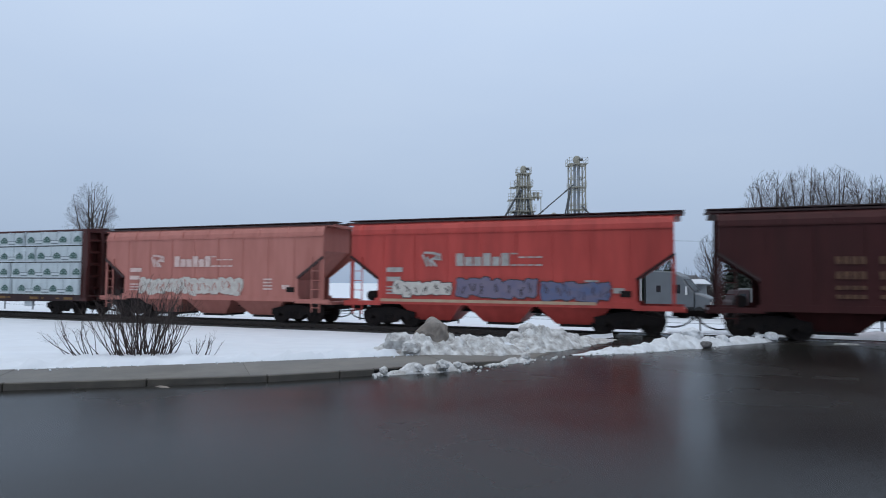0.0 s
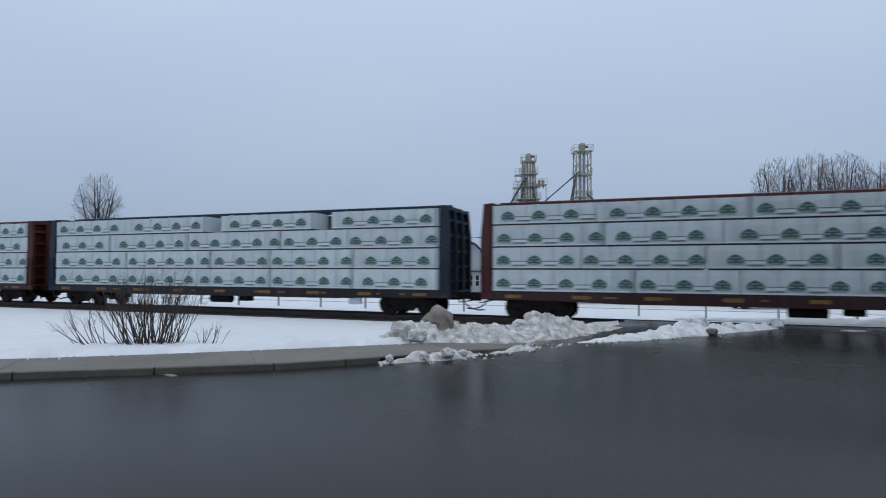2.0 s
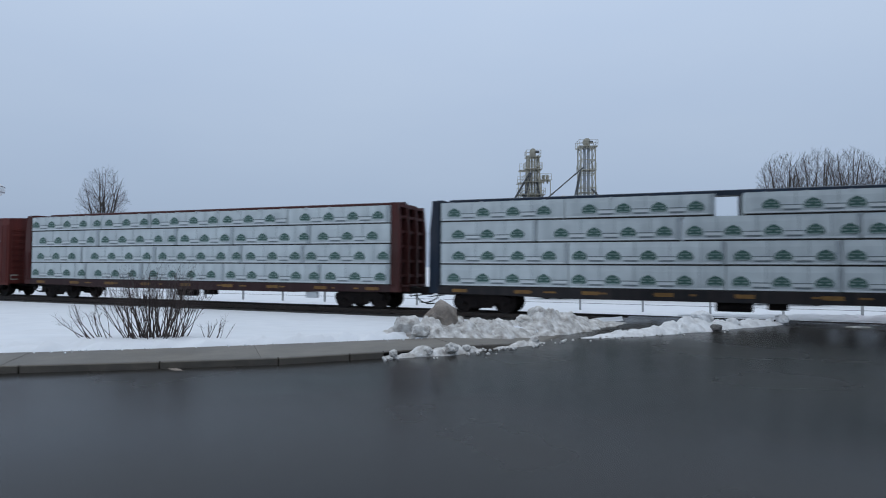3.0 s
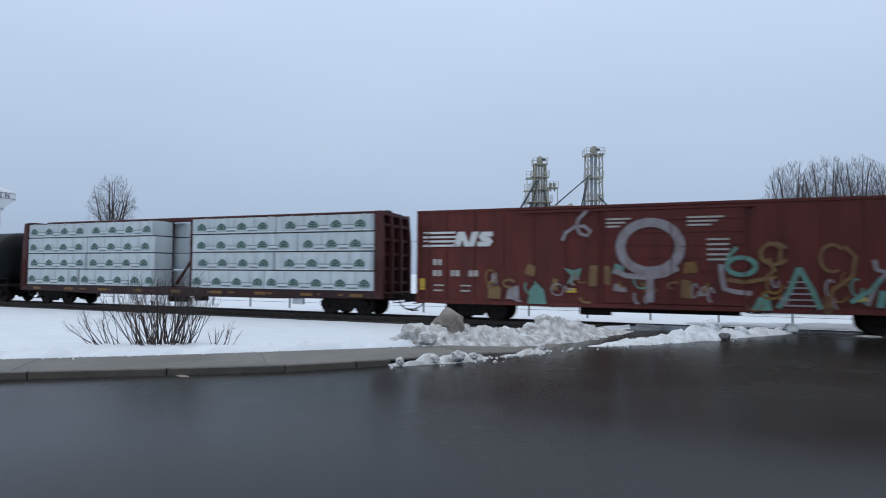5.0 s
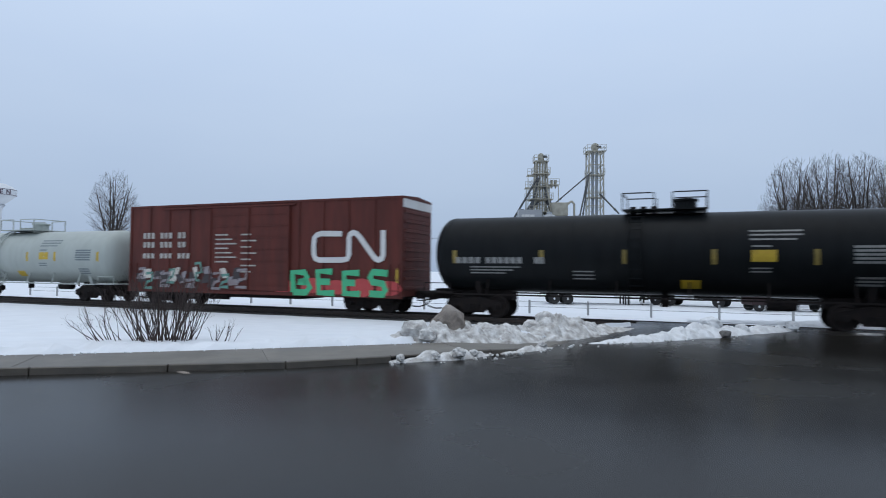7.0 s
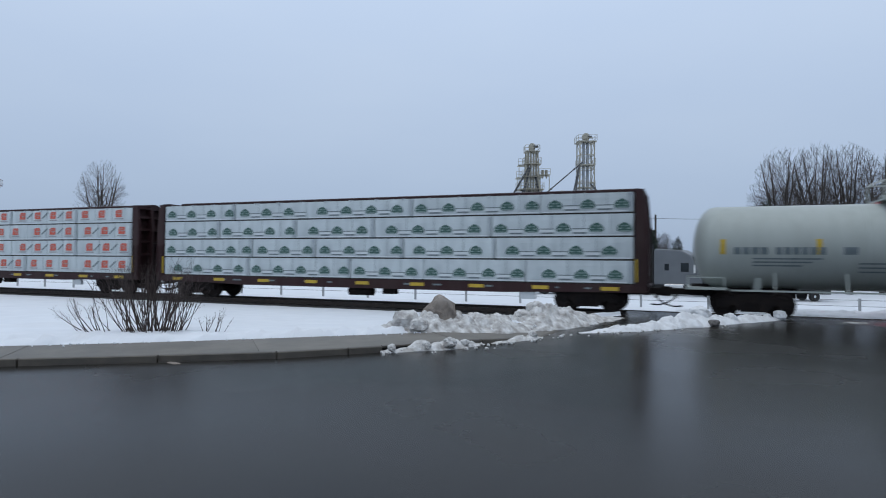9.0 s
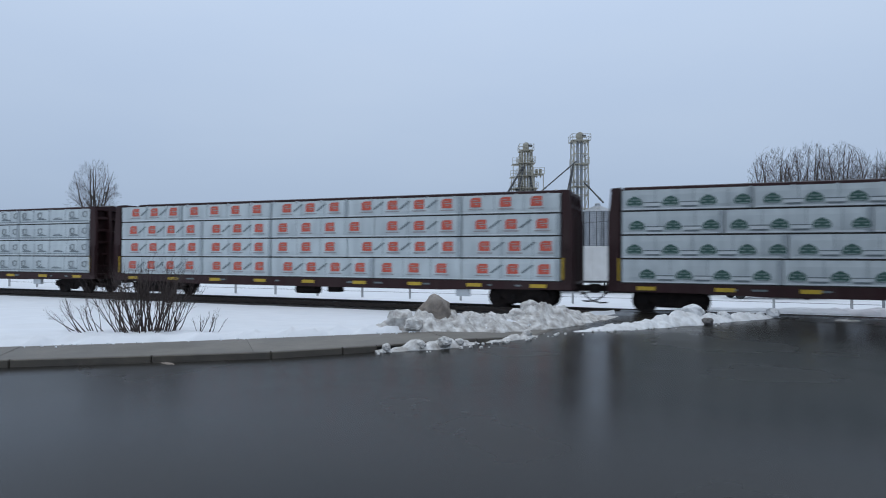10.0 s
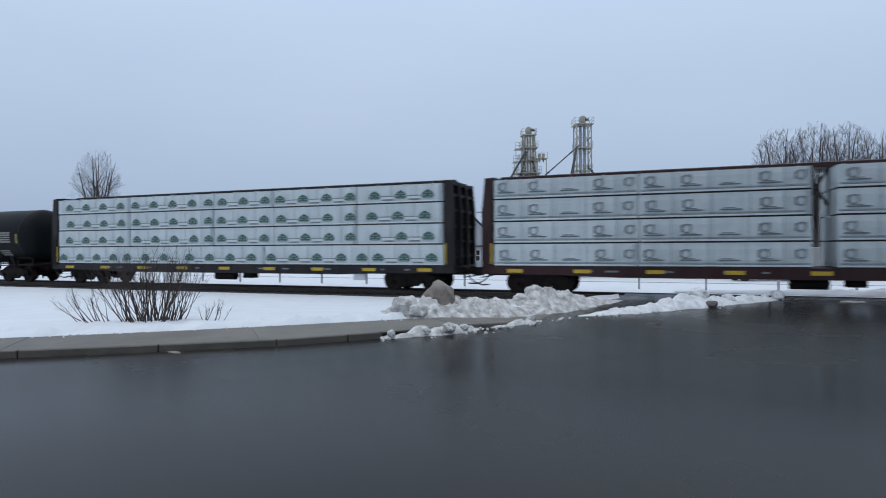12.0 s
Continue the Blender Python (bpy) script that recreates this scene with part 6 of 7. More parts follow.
        def tag_piece(xa, xb, za, zb, mat, outline):
            n = max(3, int((xb - xa) / 0.42))
            for k in range(n):
                under, over = bmesh.new(), bmesh.new()
                cx = xa + (xb - xa) * (k + 0.5) / n
                wx = (xb - xa) / n * 0.60
                hz = (zb - za) / 2 * rnd.uniform(0.85, 1.05)
                cz = (za + zb) / 2 + rnd.uniform(-0.04, 0.06)
                sk = rnd.uniform(-0.08, 0.08)
                shape = []
                for i in range(16):
                    t = 2 * math.pi * i / 16
                    rr = rnd.uniform(0.86, 1.14)
                    shape.append((cx + rr * wx * math.copysign(abs(math.cos(t)) ** 0.55, math.cos(t)) + sk * math.sin(t),
                                  cz + rr * hz * math.copysign(abs(math.sin(t)) ** 0.6, math.sin(t))))
                if outline:
                    big = [(cx + (px - cx) * 1.13, cz + (pz - cz) * 1.10) for px, pz in shape]
                    plate(under, big, y - 0.0005 * k, 0.004)
                plate(over, shape, y - 0.006 - 0.0007 * k, 0.004)
                for _ in range(2):
                    ux, uz = cx + rnd.uniform(-0.5, 0.5) * wx, cz + rnd.uniform(-0.4, 0.3) * hz
                    ribbon(under, [(ux, uz - hz * 0.4), (ux + rnd.uniform(-0.08, 0.08), uz), (ux + rnd.uniform(-0.14, 0.14), uz + hz * 0.45)], rnd.uniform(0.025, 0.06), y - 0.016, 0.004)
                tag = part("graffiti", over, mat, car, "spray-painted graffiti shape")
                if under.faces:
                    part("graffiti_outline", under, M_TAGBLACK if outline else M_PINK, tag)
                else:
                    under.free()

        if style == "red":
            tag_piece(-4.6, -2.0, 1.36, 1.98, M_TAGWHITE, True)
            tag_piece(-1.7, 1.6, 1.32, 2.12, M_TAGPURPLE, True)
            tag_piece(1.8, 4.4, 1.22, 1.98, M_TAGBLUE, True)
            bm = bmesh.new()
            rect(bm, -5.2, 3.9, 1.12, 1.24, y - 0.03, 0.004)
            part("overspray_band", bm, M_CREAM, car)
        else:
            tag_piece(-4.2, -1.5, 1.28, 2.06, M_TAGWHITE, False)
            tag_piece(-1.4, 2.2, 1.25, 2.10, M_TAGWHITE, False)
    else:
        for zz in (2.65, 2.15, 1.8, 1.5):
            for gx in range(2):
                bm = bmesh.new()
                for k in range(4):
                    rect(bm, -3.1 + gx * 1.25 + k * 0.23, -2.93 + gx * 1.25 + k * 0.23, zz, zz + (0.26 if zz > 2 else 0.14), y)
                part("stencil_bar", bm, M_DIMTAN, car, "worn tan stencilled reporting marks")
    bm = bmesh.new()
    quad_box(bm, e - 1.9, e - 1.5, SIDE, SIDE + 0.08, 1.45, 1.68)
    part("card_board", bm, M_UNDER, car)
    add_bogies(car, (-half + 1.95, half - 1.95))
    add_couplers(car, half + 0.55)
    return car


def box_car(paint, half, top, label, ribs, door, style):
    car = thing("boxcar", label, "freight car", group="train cars")
    w = 1.50
    bm = bmesh.new()
    quad_box(bm, -half, half, -w, w, 0.78, top - 0.16)
    part("body", bm, paint, car)
    bm = bmesh.new()
    section(bm, ((-w - 0.03, top - 0.20), (w + 0.03, top - 0.20), (w + 0.03, top - 0.10), (0, top), (-w - 0.03, top - 0.10)), -half - 0.02, half + 0.02)
    part("roof", bm, paint, car)
    for s in (-1, 1):
        y0, y1 = (-w - 0.045, -w) if s < 0 else (w, w + 0.045)
        for i in range(ribs):
            x = -half + 0.06 + i * (2 * half - 0.12) / (ribs - 1)
            if door[0] - 0.1 < x < door[1] + 0.1:
                continue
            bm = bmesh.new()
            quad_box(bm, x - 0.06, x + 0.06, y0, y1, 0.86, top - 0.22)
            part("side_post", bm, paint, car)
        bm = bmesh.new()
        quad_box(bm, -half, half, y0 - 0.01, y1 + 0.01, 0.70, 0.86)
        part("side_sill", bm, paint, car)
        bm = bmesh.new()
        quad_box(bm, door[0], door[1], y0 - 0.03, y1, 0.9, top - 0.35)
        dr = part("sliding_door", bm, paint, car)
        for k in range(7):
            z = 1.2 + k * (top - 1.9) / 6
            bm = bmesh.new()
            quad_box(bm, door[0] + 0.05, door[1] - 0.05, y0 - 0.05 if s < 0 else y1 + 0.03, y0 - 0.03 if s < 0 else y1 + 0.05, z - 0.03, z + 0.03)
            part("door_rib", bm, paint, dr)
        for x in (door[0], (door[0] + door[1]) / 2, door[1]):
            bm = bmesh.new()
            bar(bm, (x, y0 - 0.07 if s < 0 else y1 + 0.07, 0.9), (x, y0 - 0.07 if s < 0 else y1 + 0.07, top - 0.35), 0.04, 0.04)
            part("lock_rod", bm, paint, dr)
        bm = bmesh.new()
        quad_box(bm, door[0] - 3.2, door[1] + 0.3, y0 - 0.06, y1, top - 0.34, top - 0.26)
        part("door_track", bm, paint, car)
    for s in (-1, 1):
        for k in range(9):
            z = 1.15 + k * (top - 1.9) / 8
            bm = bmesh.new()
            x0, x1 = sorted((s * half, s * (half + 0.04)))
            quad_box(bm, x0, x1, -w + 0.12, w - 0.12, z - 0.09, z + 0.09)
            part("end_corrugation", bm, paint, car, bevel=0.03)
        bm = bmesh.new()
        x0, x1 = sorted((s * (half + 0.002), s * (half + 0.012)))
        if style == "white_top":
            quad_box(bm, x0, x1, -w + 0.01, w - 0.01, top - 0.58, top - 0.18)
            part("end_top_panel", bm, M_WHITE, car, "white panel at the top of the end")
        else:
            quad_box(bm, x0, x1, -w + 0.1, -w + 0.5, 1.0, 1.3)
            part("end_plate", bm, M_STENCIL, car)
        ladder(car, s * (half - 0.35), -w - 0.07, 0.8, 2.2 if style == "white_top" else top - 0.5, paint, 0.42)
    bm = bmesh.new()
    quad_box(bm, -half + 0.3, half - 0.3, -0.3, 0.3, 0.62, 0.777)
    quad_box(bm, -2.5, 2.5, -1.0, 1.0, 0.52, 0.69)
    tube(bm, (-3.2, -0.8, 0.55), (-2.0, -0.8, 0.55), 0.18, n=12)
    part("underframe", bm, M_UNDER, car)
    y = -w - 0.05
    if style == "white_top":
        # the large emblem as a bracket and a rounded arch
        # the bracket half, then the zigzag half
        bm = bmesh.new()
        ribbon(bm, [(5.05, 3.55), (3.95, 3.57), (3.72, 3.52), (3.58, 3.36), (3.55, 3.02), (3.57, 2.62), (3.66, 2.43), (3.88, 2.36), (5.10, 2.37),
                            (5.34, 2.42), (5.43, 2.60), (5.42, 3.36), (5.48, 3.52), (5.62, 3.60), (5.80, 3.55), (5.98, 3.38), (6.60, 2.62), (6.76, 2.44),
                            (6.94, 2.37), (7.09, 2.44), (7.15, 2.62), (7.14, 3.68)], 0.25, y)
        part("emblem", bm, M_WHITE, car, "large white painted emblem")
        for zz, hh, groups in ((3.45, 0.30, (3, 3, 2)), (2.98, 0.29, (3, 3, 2)), (2.42, 0.26, (3, 3, 3))):
            for gi, k in enumerate(groups):
                bm = bmesh.new()
                for i in range(k):
                    x = -7.08 + gi * 1.20 + i * 0.29
                    rect(bm, x, x + 0.20, zz, zz + hh, y)
                part("stencil_bar", bm, M_STENCIL, car, "white bars of stencilled lettering")
        bm = bmesh.new()
        for k in range(7):
            rect(bm, door[0] + 0.3, door[0] + 1.1 + 0.25 * (k % 3), 3.55 - k * 0.22, 3.62 - k * 0.22, y - 0.045, 0.005)
            rect(bm, door[0] + 1.9, door[0] + 2.5 + 0.3 * (k % 2), 3.55 - k * 0.3, 3.62 - k * 0.3, y - 0.045, 0.005)
        part("stencil_line", bm, M_STENCIL, car)
        strokes = {"B": ([(0, 0), (0, 1), (0.75, 1), (0.85, 0.75), (0.65, 0.55), (0.2, 0.52), (0.8, 0.5), (0.92, 0.25), (0.75, 0), (0, 0)],),
                   "E": ([(0.85, 1), (0, 1), (0, 0), (0.9, 0)], [(0, 0.52), (0.75, 0.52)]),
                   "S": ([(0.9, 0.95), (0.1, 1), (0, 0.75), (0.2, 0.55), (0.8, 0.48), (0.9, 0.2), (0.75, 0), (0, 0.02)],)}
        for k, ch in enumerate("BEES"):
            bm = bmesh.new()
            for n, line in enumerate(strokes[ch]):
                ribbon(bm, [(2.48 + k * 1.34 + px * 0.92 + 0.07 * math.sin(pz * 5 + k), 0.87 + pz * (0.92 + 0.05 * (k % 2))) for px, pz in line], 0.30, y - 0.018 - 0.001 * n)
            part("graffiti_letter", bm, M_TAGGREEN, car, "bright green spray-painted letter")
        bm = bmesh.new()
        for k, x in enumerate((1.75, 3.4, 4.7, 6.0, 7.35)):
            plate(bm, arc(x + 0.1, 1.14, 0.62, 0.33 + 0.09 * (k % 2), 0, 340, 12), y - 0.001 * k, 0.004)
        part("graffiti_shadow", bm, M_TAGRED, car, "red spray paint behind the letters")
        rnd = random.Random(6)
        for i in range(26):
            mat = (M_TAGGREY, M_TAGBLACK, M_TAGWHITE, M_TAGTEAL, M_TAGGREY, M_TAGBLACK)[i % 6]
            cx = -half + 0.9 + (i // 2) * 0.56 + rnd.uniform(-0.2, 0.2)
            cz, wd, ht = rnd.uniform(1.15, 1.75), rnd.uniform(0.12, 0.34), rnd.uniform(0.15, 0.42)
            sk = rnd.uniform(-0.15, 0.15)
            bm = bmesh.new()
            if i % 3 == 0:
                ribbon(bm, [(cx - wd, cz + ht), (cx + wd, cz + ht + 0.05), (cx + wd + sk, cz), (cx - wd * 0.5, cz - 0.05), (cx - wd + sk, cz - ht), (cx + wd, cz - ht)], 0.15, y - 0.052 - 0.001 * i)
            else:
                plate(bm, ((cx - wd + sk, cz - ht), (cx + wd + sk, cz - ht * 0.8), (cx + wd - sk, cz + ht), (cx - wd - sk, cz + ht * 0.8)), y - 0.046 - 0.001 * i, 0.004)
            part("graffiti", bm, mat, car, "rough spray-painted graffiti block")
        bm = bmesh.new()
        rect(bm, half - 0.28, half - 0.12, 1.35, 2.0, y)
        part("reflector", bm, M_YELLOW, car, "yellow reflector strip")
    else:
        bm = bmesh.new()
        x0 = -9.66
        for k in range(4):
            rect(bm, x0, x0 + 1.45 + 0.03 * k, 3.60 - k * 0.180, 3.69 - k * 0.180, y)
        # slanting zigzag and a doubled curve
        plate(bm, ((-8.30, 3.06), (-8.10, 3.68), (-7.80, 3.68), (-8.00, 3.06)), y)
        plate(bm, ((-8.02, 3.68), (-7.80, 3.68), (-7.55, 3.06), (-7.80, 3.06)), y - 0.001)
        plate(bm, ((-7.66, 3.06), (-7.46, 3.67), (-7.18, 3.67), (-7.38, 3.06)), y - 0.002)
        ribbon(bm, [(-6.58, 3.56), (-7.02, 3.56), (-7.10, 3.46), (-7.02, 3.38), (-6.74, 3.34), (-6.66, 3.25), (-6.74, 3.16), (-7.24, 3.16)], 0.20, y)
        part("emblem", bm, M_WHITE, car, "white striped company emblem")
        bm = bmesh.new()
        for zz in (2.29, 1.83):
            for k in range(3 if zz < 2 else 1):
                for i in range(2):
                    rect(bm, x0 + 0.46 + k * 0.80 + i * 0.22, x0 + 0.63 + k * 0.80 + i * 0.22, zz, zz + 0.25, y)
        for k in range(3):
            rect(bm, x0 + 0.5 + k * 1.2, x0 + 0.9 + k * 1.2, 1.2, 1.27, y)
            rect(bm, x0 + 0.5 + k * 1.2, x0 + 0.95 + k * 1.2, 1.42, 1.48, y)
        part("stencil_bar", bm, M_STENCIL, car, "white bars of stencilled lettering")
        bm = bmesh.new()
        rect(bm, -half + 0.15, -half + 0.4, 1.25, 1.75, y)
        part("reflector", bm, M_YELLOW, car, "yellow reflector")
        cx, cz = -0.53, 2.98
        for pts, wide, lift, mat in (
                (arc(cx, cz, 1.04, 0.90, 0, 360, 36), 0.34, 0.06, M_TAGGREY), ([(cx, 1.95), (cx, 0.95)], 0.26, 0.061, M_TAGGREY),
                ([(-1.80, 2.12), (-1.40, 1.92), (cx, 1.86), (0.0, 1.98), (0.42, 2.22)], 0.20, 0.062, M_TAGGREY),
                ([(-3.75, 3.25), (-3.62, 3.55), (-3.27, 3.78), (-2.90, 3.80), (-2.68, 3.58), (-2.80, 3.42), (-3.05, 3.50), (-3.22, 3.80), (-3.10, 4.10), (-2.80, 4.38)], 0.13, 0.05, M_TAGGREY),
                ([(1.84, 2.35), (1.86, 1.9), (1.95, 1.48), (2.30, 1.38), (2.80, 1.34)], 0.17, 0.05, M_TAGGREY),
                (arc(2.48, 2.28, 0.45, 0.30, 0, 360, 20), 0.16, 0.052, M_TAGTEAL), ([(2.05, 2.3), (2.1, 2.65), (2.35, 2.95)], 0.12, 0.053, M_TAGTEAL),
                ([(2.05, 1.80), (2.6, 1.72), (3.2, 1.84), (3.5, 2.15), (3.3, 2.55)], 0.14, 0.051, M_TAGOLIVE),
                (arc(3.50, 2.70, 0.42, 0.36, 30, 330, 16), 0.12, 0.054, M_TAGOLIVE), ([(3.3, 3.1), (3.7, 2.9), (3.65, 2.3)], 0.11, 0.055, M_TAGOLIVE),
                ([(3.60, 0.85), (3.95, 1.45), (4.23, 2.23)], 0.16, 0.05, M_TAGTEAL), ([(4.23, 2.23), (4.60, 1.5), (4.85, 0.85)], 0.16, 0.051, M_TAGTEAL),
                ([(5.05, 0.9), (5.2, 1.5), (5.75, 1.95), (5.85, 2.6), (5.55, 2.95)], 0.11, 0.05, M_TAGOLIVE), (arc(5.2, 2.55, 0.35, 0.45, 40, 300, 14), 0.10, 0.051, M_TAGOLIVE),
                ([(6.36, 2.50), (6.42, 2.18), (6.72, 2.08), (7.00, 2.2), (7.10, 2.45)], 0.13, 0.05, M_TAGGREY), ([(6.72, 2.1), (6.4, 1.7), (6.15, 1.0)], 0.12, 0.052, M_TAGGREY),
                ([(5.7, 1.1), (6.3, 1.55), (6.55, 1.9)], 0.14, 0.053, M_TAGTEAL), ([(6.5, 0.95), (6.6, 1.5)], 0.2, 0.054, M_TAGTEAL),
                ([(7.85, 2.84), (8.35, 2.98), (8.8, 3.02), (9.3, 3.25)], 0.10, 0.05, M_TAGGREY), ([(8.3, 2.86), (8.7, 3.1), (9.1, 3.30)], 0.06, 0.051, M_TAGGREY)):
            bm = bmesh.new()
            ribbon(bm, pts, wide, y - lift)
            part("graffiti", bm, mat, car, "broad spray-painted stroke")
        for k in range(5):
            bm = bmesh.new()
            rect(bm, 3.78 - 0.06 * k + 0.12, 4.66 + 0.05 * k - 0.1, 1.72 - k * 0.2, 1.78 - k * 0.2, y - 0.05, 0.004)
            part("graffiti", bm, M_TAGGREY, car, "spray-painted rung")
        for pts, mat in (
                (((-5.12, 0.78), (-4.36, 0.78), (-4.48, 1.35), (-4.78, 1.62), (-5.02, 1.35)), M_TAGTEAL),
                (((-3.68, 2.20), (-3.30, 2.10), (-3.02, 2.20), (-3.10, 1.85), (-3.58, 1.55), (-3.40, 1.90)), M_TAGTEAL),
                (((2.78, 0.76), (3.42, 0.76), (3.35, 1.2), (3.18, 1.40), (2.98, 1.15)), M_TAGTEAL),
                (((-1.9, 2.0), (-1.5, 1.9), (-1.45, 2.25), (-1.75, 2.38)), M_TAGTEAL),
                (((-5.25, 1.95), (-4.85, 1.85), (-4.8, 2.25), (-5.1, 2.38)), M_TAGOLIVE),
                (((-2.75, 1.5), (-2.45, 1.5), (-2.4, 2.3), (-2.7, 2.3)), M_TAGOLIVE), (((-2.2, 1.6), (-1.95, 1.55), (-1.95, 2.25), (-2.15, 2.3)), M_TAGOLIVE),
                (((-6.75, 0.95), (-6.25, 0.95), (-6.2, 1.35), (-6.5, 1.65), (-6.75, 1.3)), M_TAGOLIVE), (((-6.62, 1.4), (-6.35, 1.4), (-6.38, 2.0), (-6.58, 1.95)), M_TAGGREY),
                (((-6.0, 0.95), (-5.45, 0.95), (-5.5, 1.5), (-5.9, 1.4)), M_TAGGREY), (((0.5, 1.15), (0.95, 1.1), (0.85, 1.75), (0.55, 1.8)), M_TAGOLIVE),
                (((0.6, 2.0), (1.1, 2.05), (1.0, 2.45), (0.65, 2.4)), M_OCHRE), (((1.1, 1.2), (1.45, 1.25), (1.35, 1.6), (1.15, 1.5)), M_TAGGREY),
                (((-1.85, 1.35), (-1.35, 1.3), (-1.4, 1.5), (-1.8, 1.62)), M_TAGGREY), (((-4.15, 1.35), (-3.95, 1.3), (-3.9, 1.75), (-4.1, 1.8)), M_TAGOLIVE),
                (((5.75, 1.1), (6.2, 1.15), (6.1, 1.3), (5.8, 1.28)), M_YELLOW), (((-3.6, 1.25), (-3.2, 1.25), (-3.25, 1.42), (-3.55, 1.42)), M_YELLOW)):
            bm = bmesh.new()
            plate(bm, pts, y - 0.048, 0.004)
            part("graffiti", bm, mat, car, "spray-painted graffiti patch")
        rnd = random.Random(11)
        for mat, n, lab in ((M_TAGOLIVE, 9, "olive"), (M_TAGGREY, 12, "silver"), (M_OCHRE, 8, "ochre"), (M_TAGTEAL, 4, "teal")):
            for i in range(n):
                bm = bmesh.new()
                px, pz = rnd.uniform(-6.9, 7.2), rnd.uniform(1.0, 1.9)
                ribbon(bm, arc(px, pz, rnd.uniform(0.06, 0.28), rnd.uniform(0.10, 0.30), rnd.uniform(0, 200), rnd.uniform(240, 420), 10),
                       rnd.uniform(0.04, 0.10), y - 0.056 - 0.001 * i)
                part("graffiti", bm, mat, car, lab + " spray-painted graffiti curl")
        bm = bmesh.new()
        rect(bm, 7.94, 8.50, 1.26, 1.57, y)
        part("placard", bm, M_WHITE, car, "white square placard")
        bm = bmesh.new()
        rect(bm, 8.92, 9.18, 1.14, 1.58, y)
        part("reflector", bm, M_YELLOW, car, "yellow reflector")
        for k in range(5):
            for x0, x1 in ((7.25, 7.60), (7.92, 8.38 - 0.12 * (k % 2))):
                bm = bmesh.new()
                rect(bm, x0, x1, 2.03 - k * 0.13, 2.07 - k * 0.13, y)
                part("stencil_line", bm, M_STENCIL, car)
        bm = bmesh.new()
        for k in range(3):
            rect(bm, -2.1, -1.2 - 0.2 * k, 4.0 - k * 0.14, 4.07 - k * 0.14, y - 0.05)
            rect(bm, 0.75, 1.95 - 0.2 * k, 4.0 - k * 0.14, 4.07 - k * 0.14, y - 0.05)
        for k in range(5):
            rect(bm, 1.4, 2.1, 3.2 - k * 0.18, 3.27 - k * 0.18, y - 0.05)
        part("stencil_line", bm, M_STENCIL, car)
    bogie_x = 1.95 if style == "white_top" else 2.4
    add_bogies(car, (-half + bogie_x, half - bogie_x))
    add_couplers(car, half + 0.45)
    return car


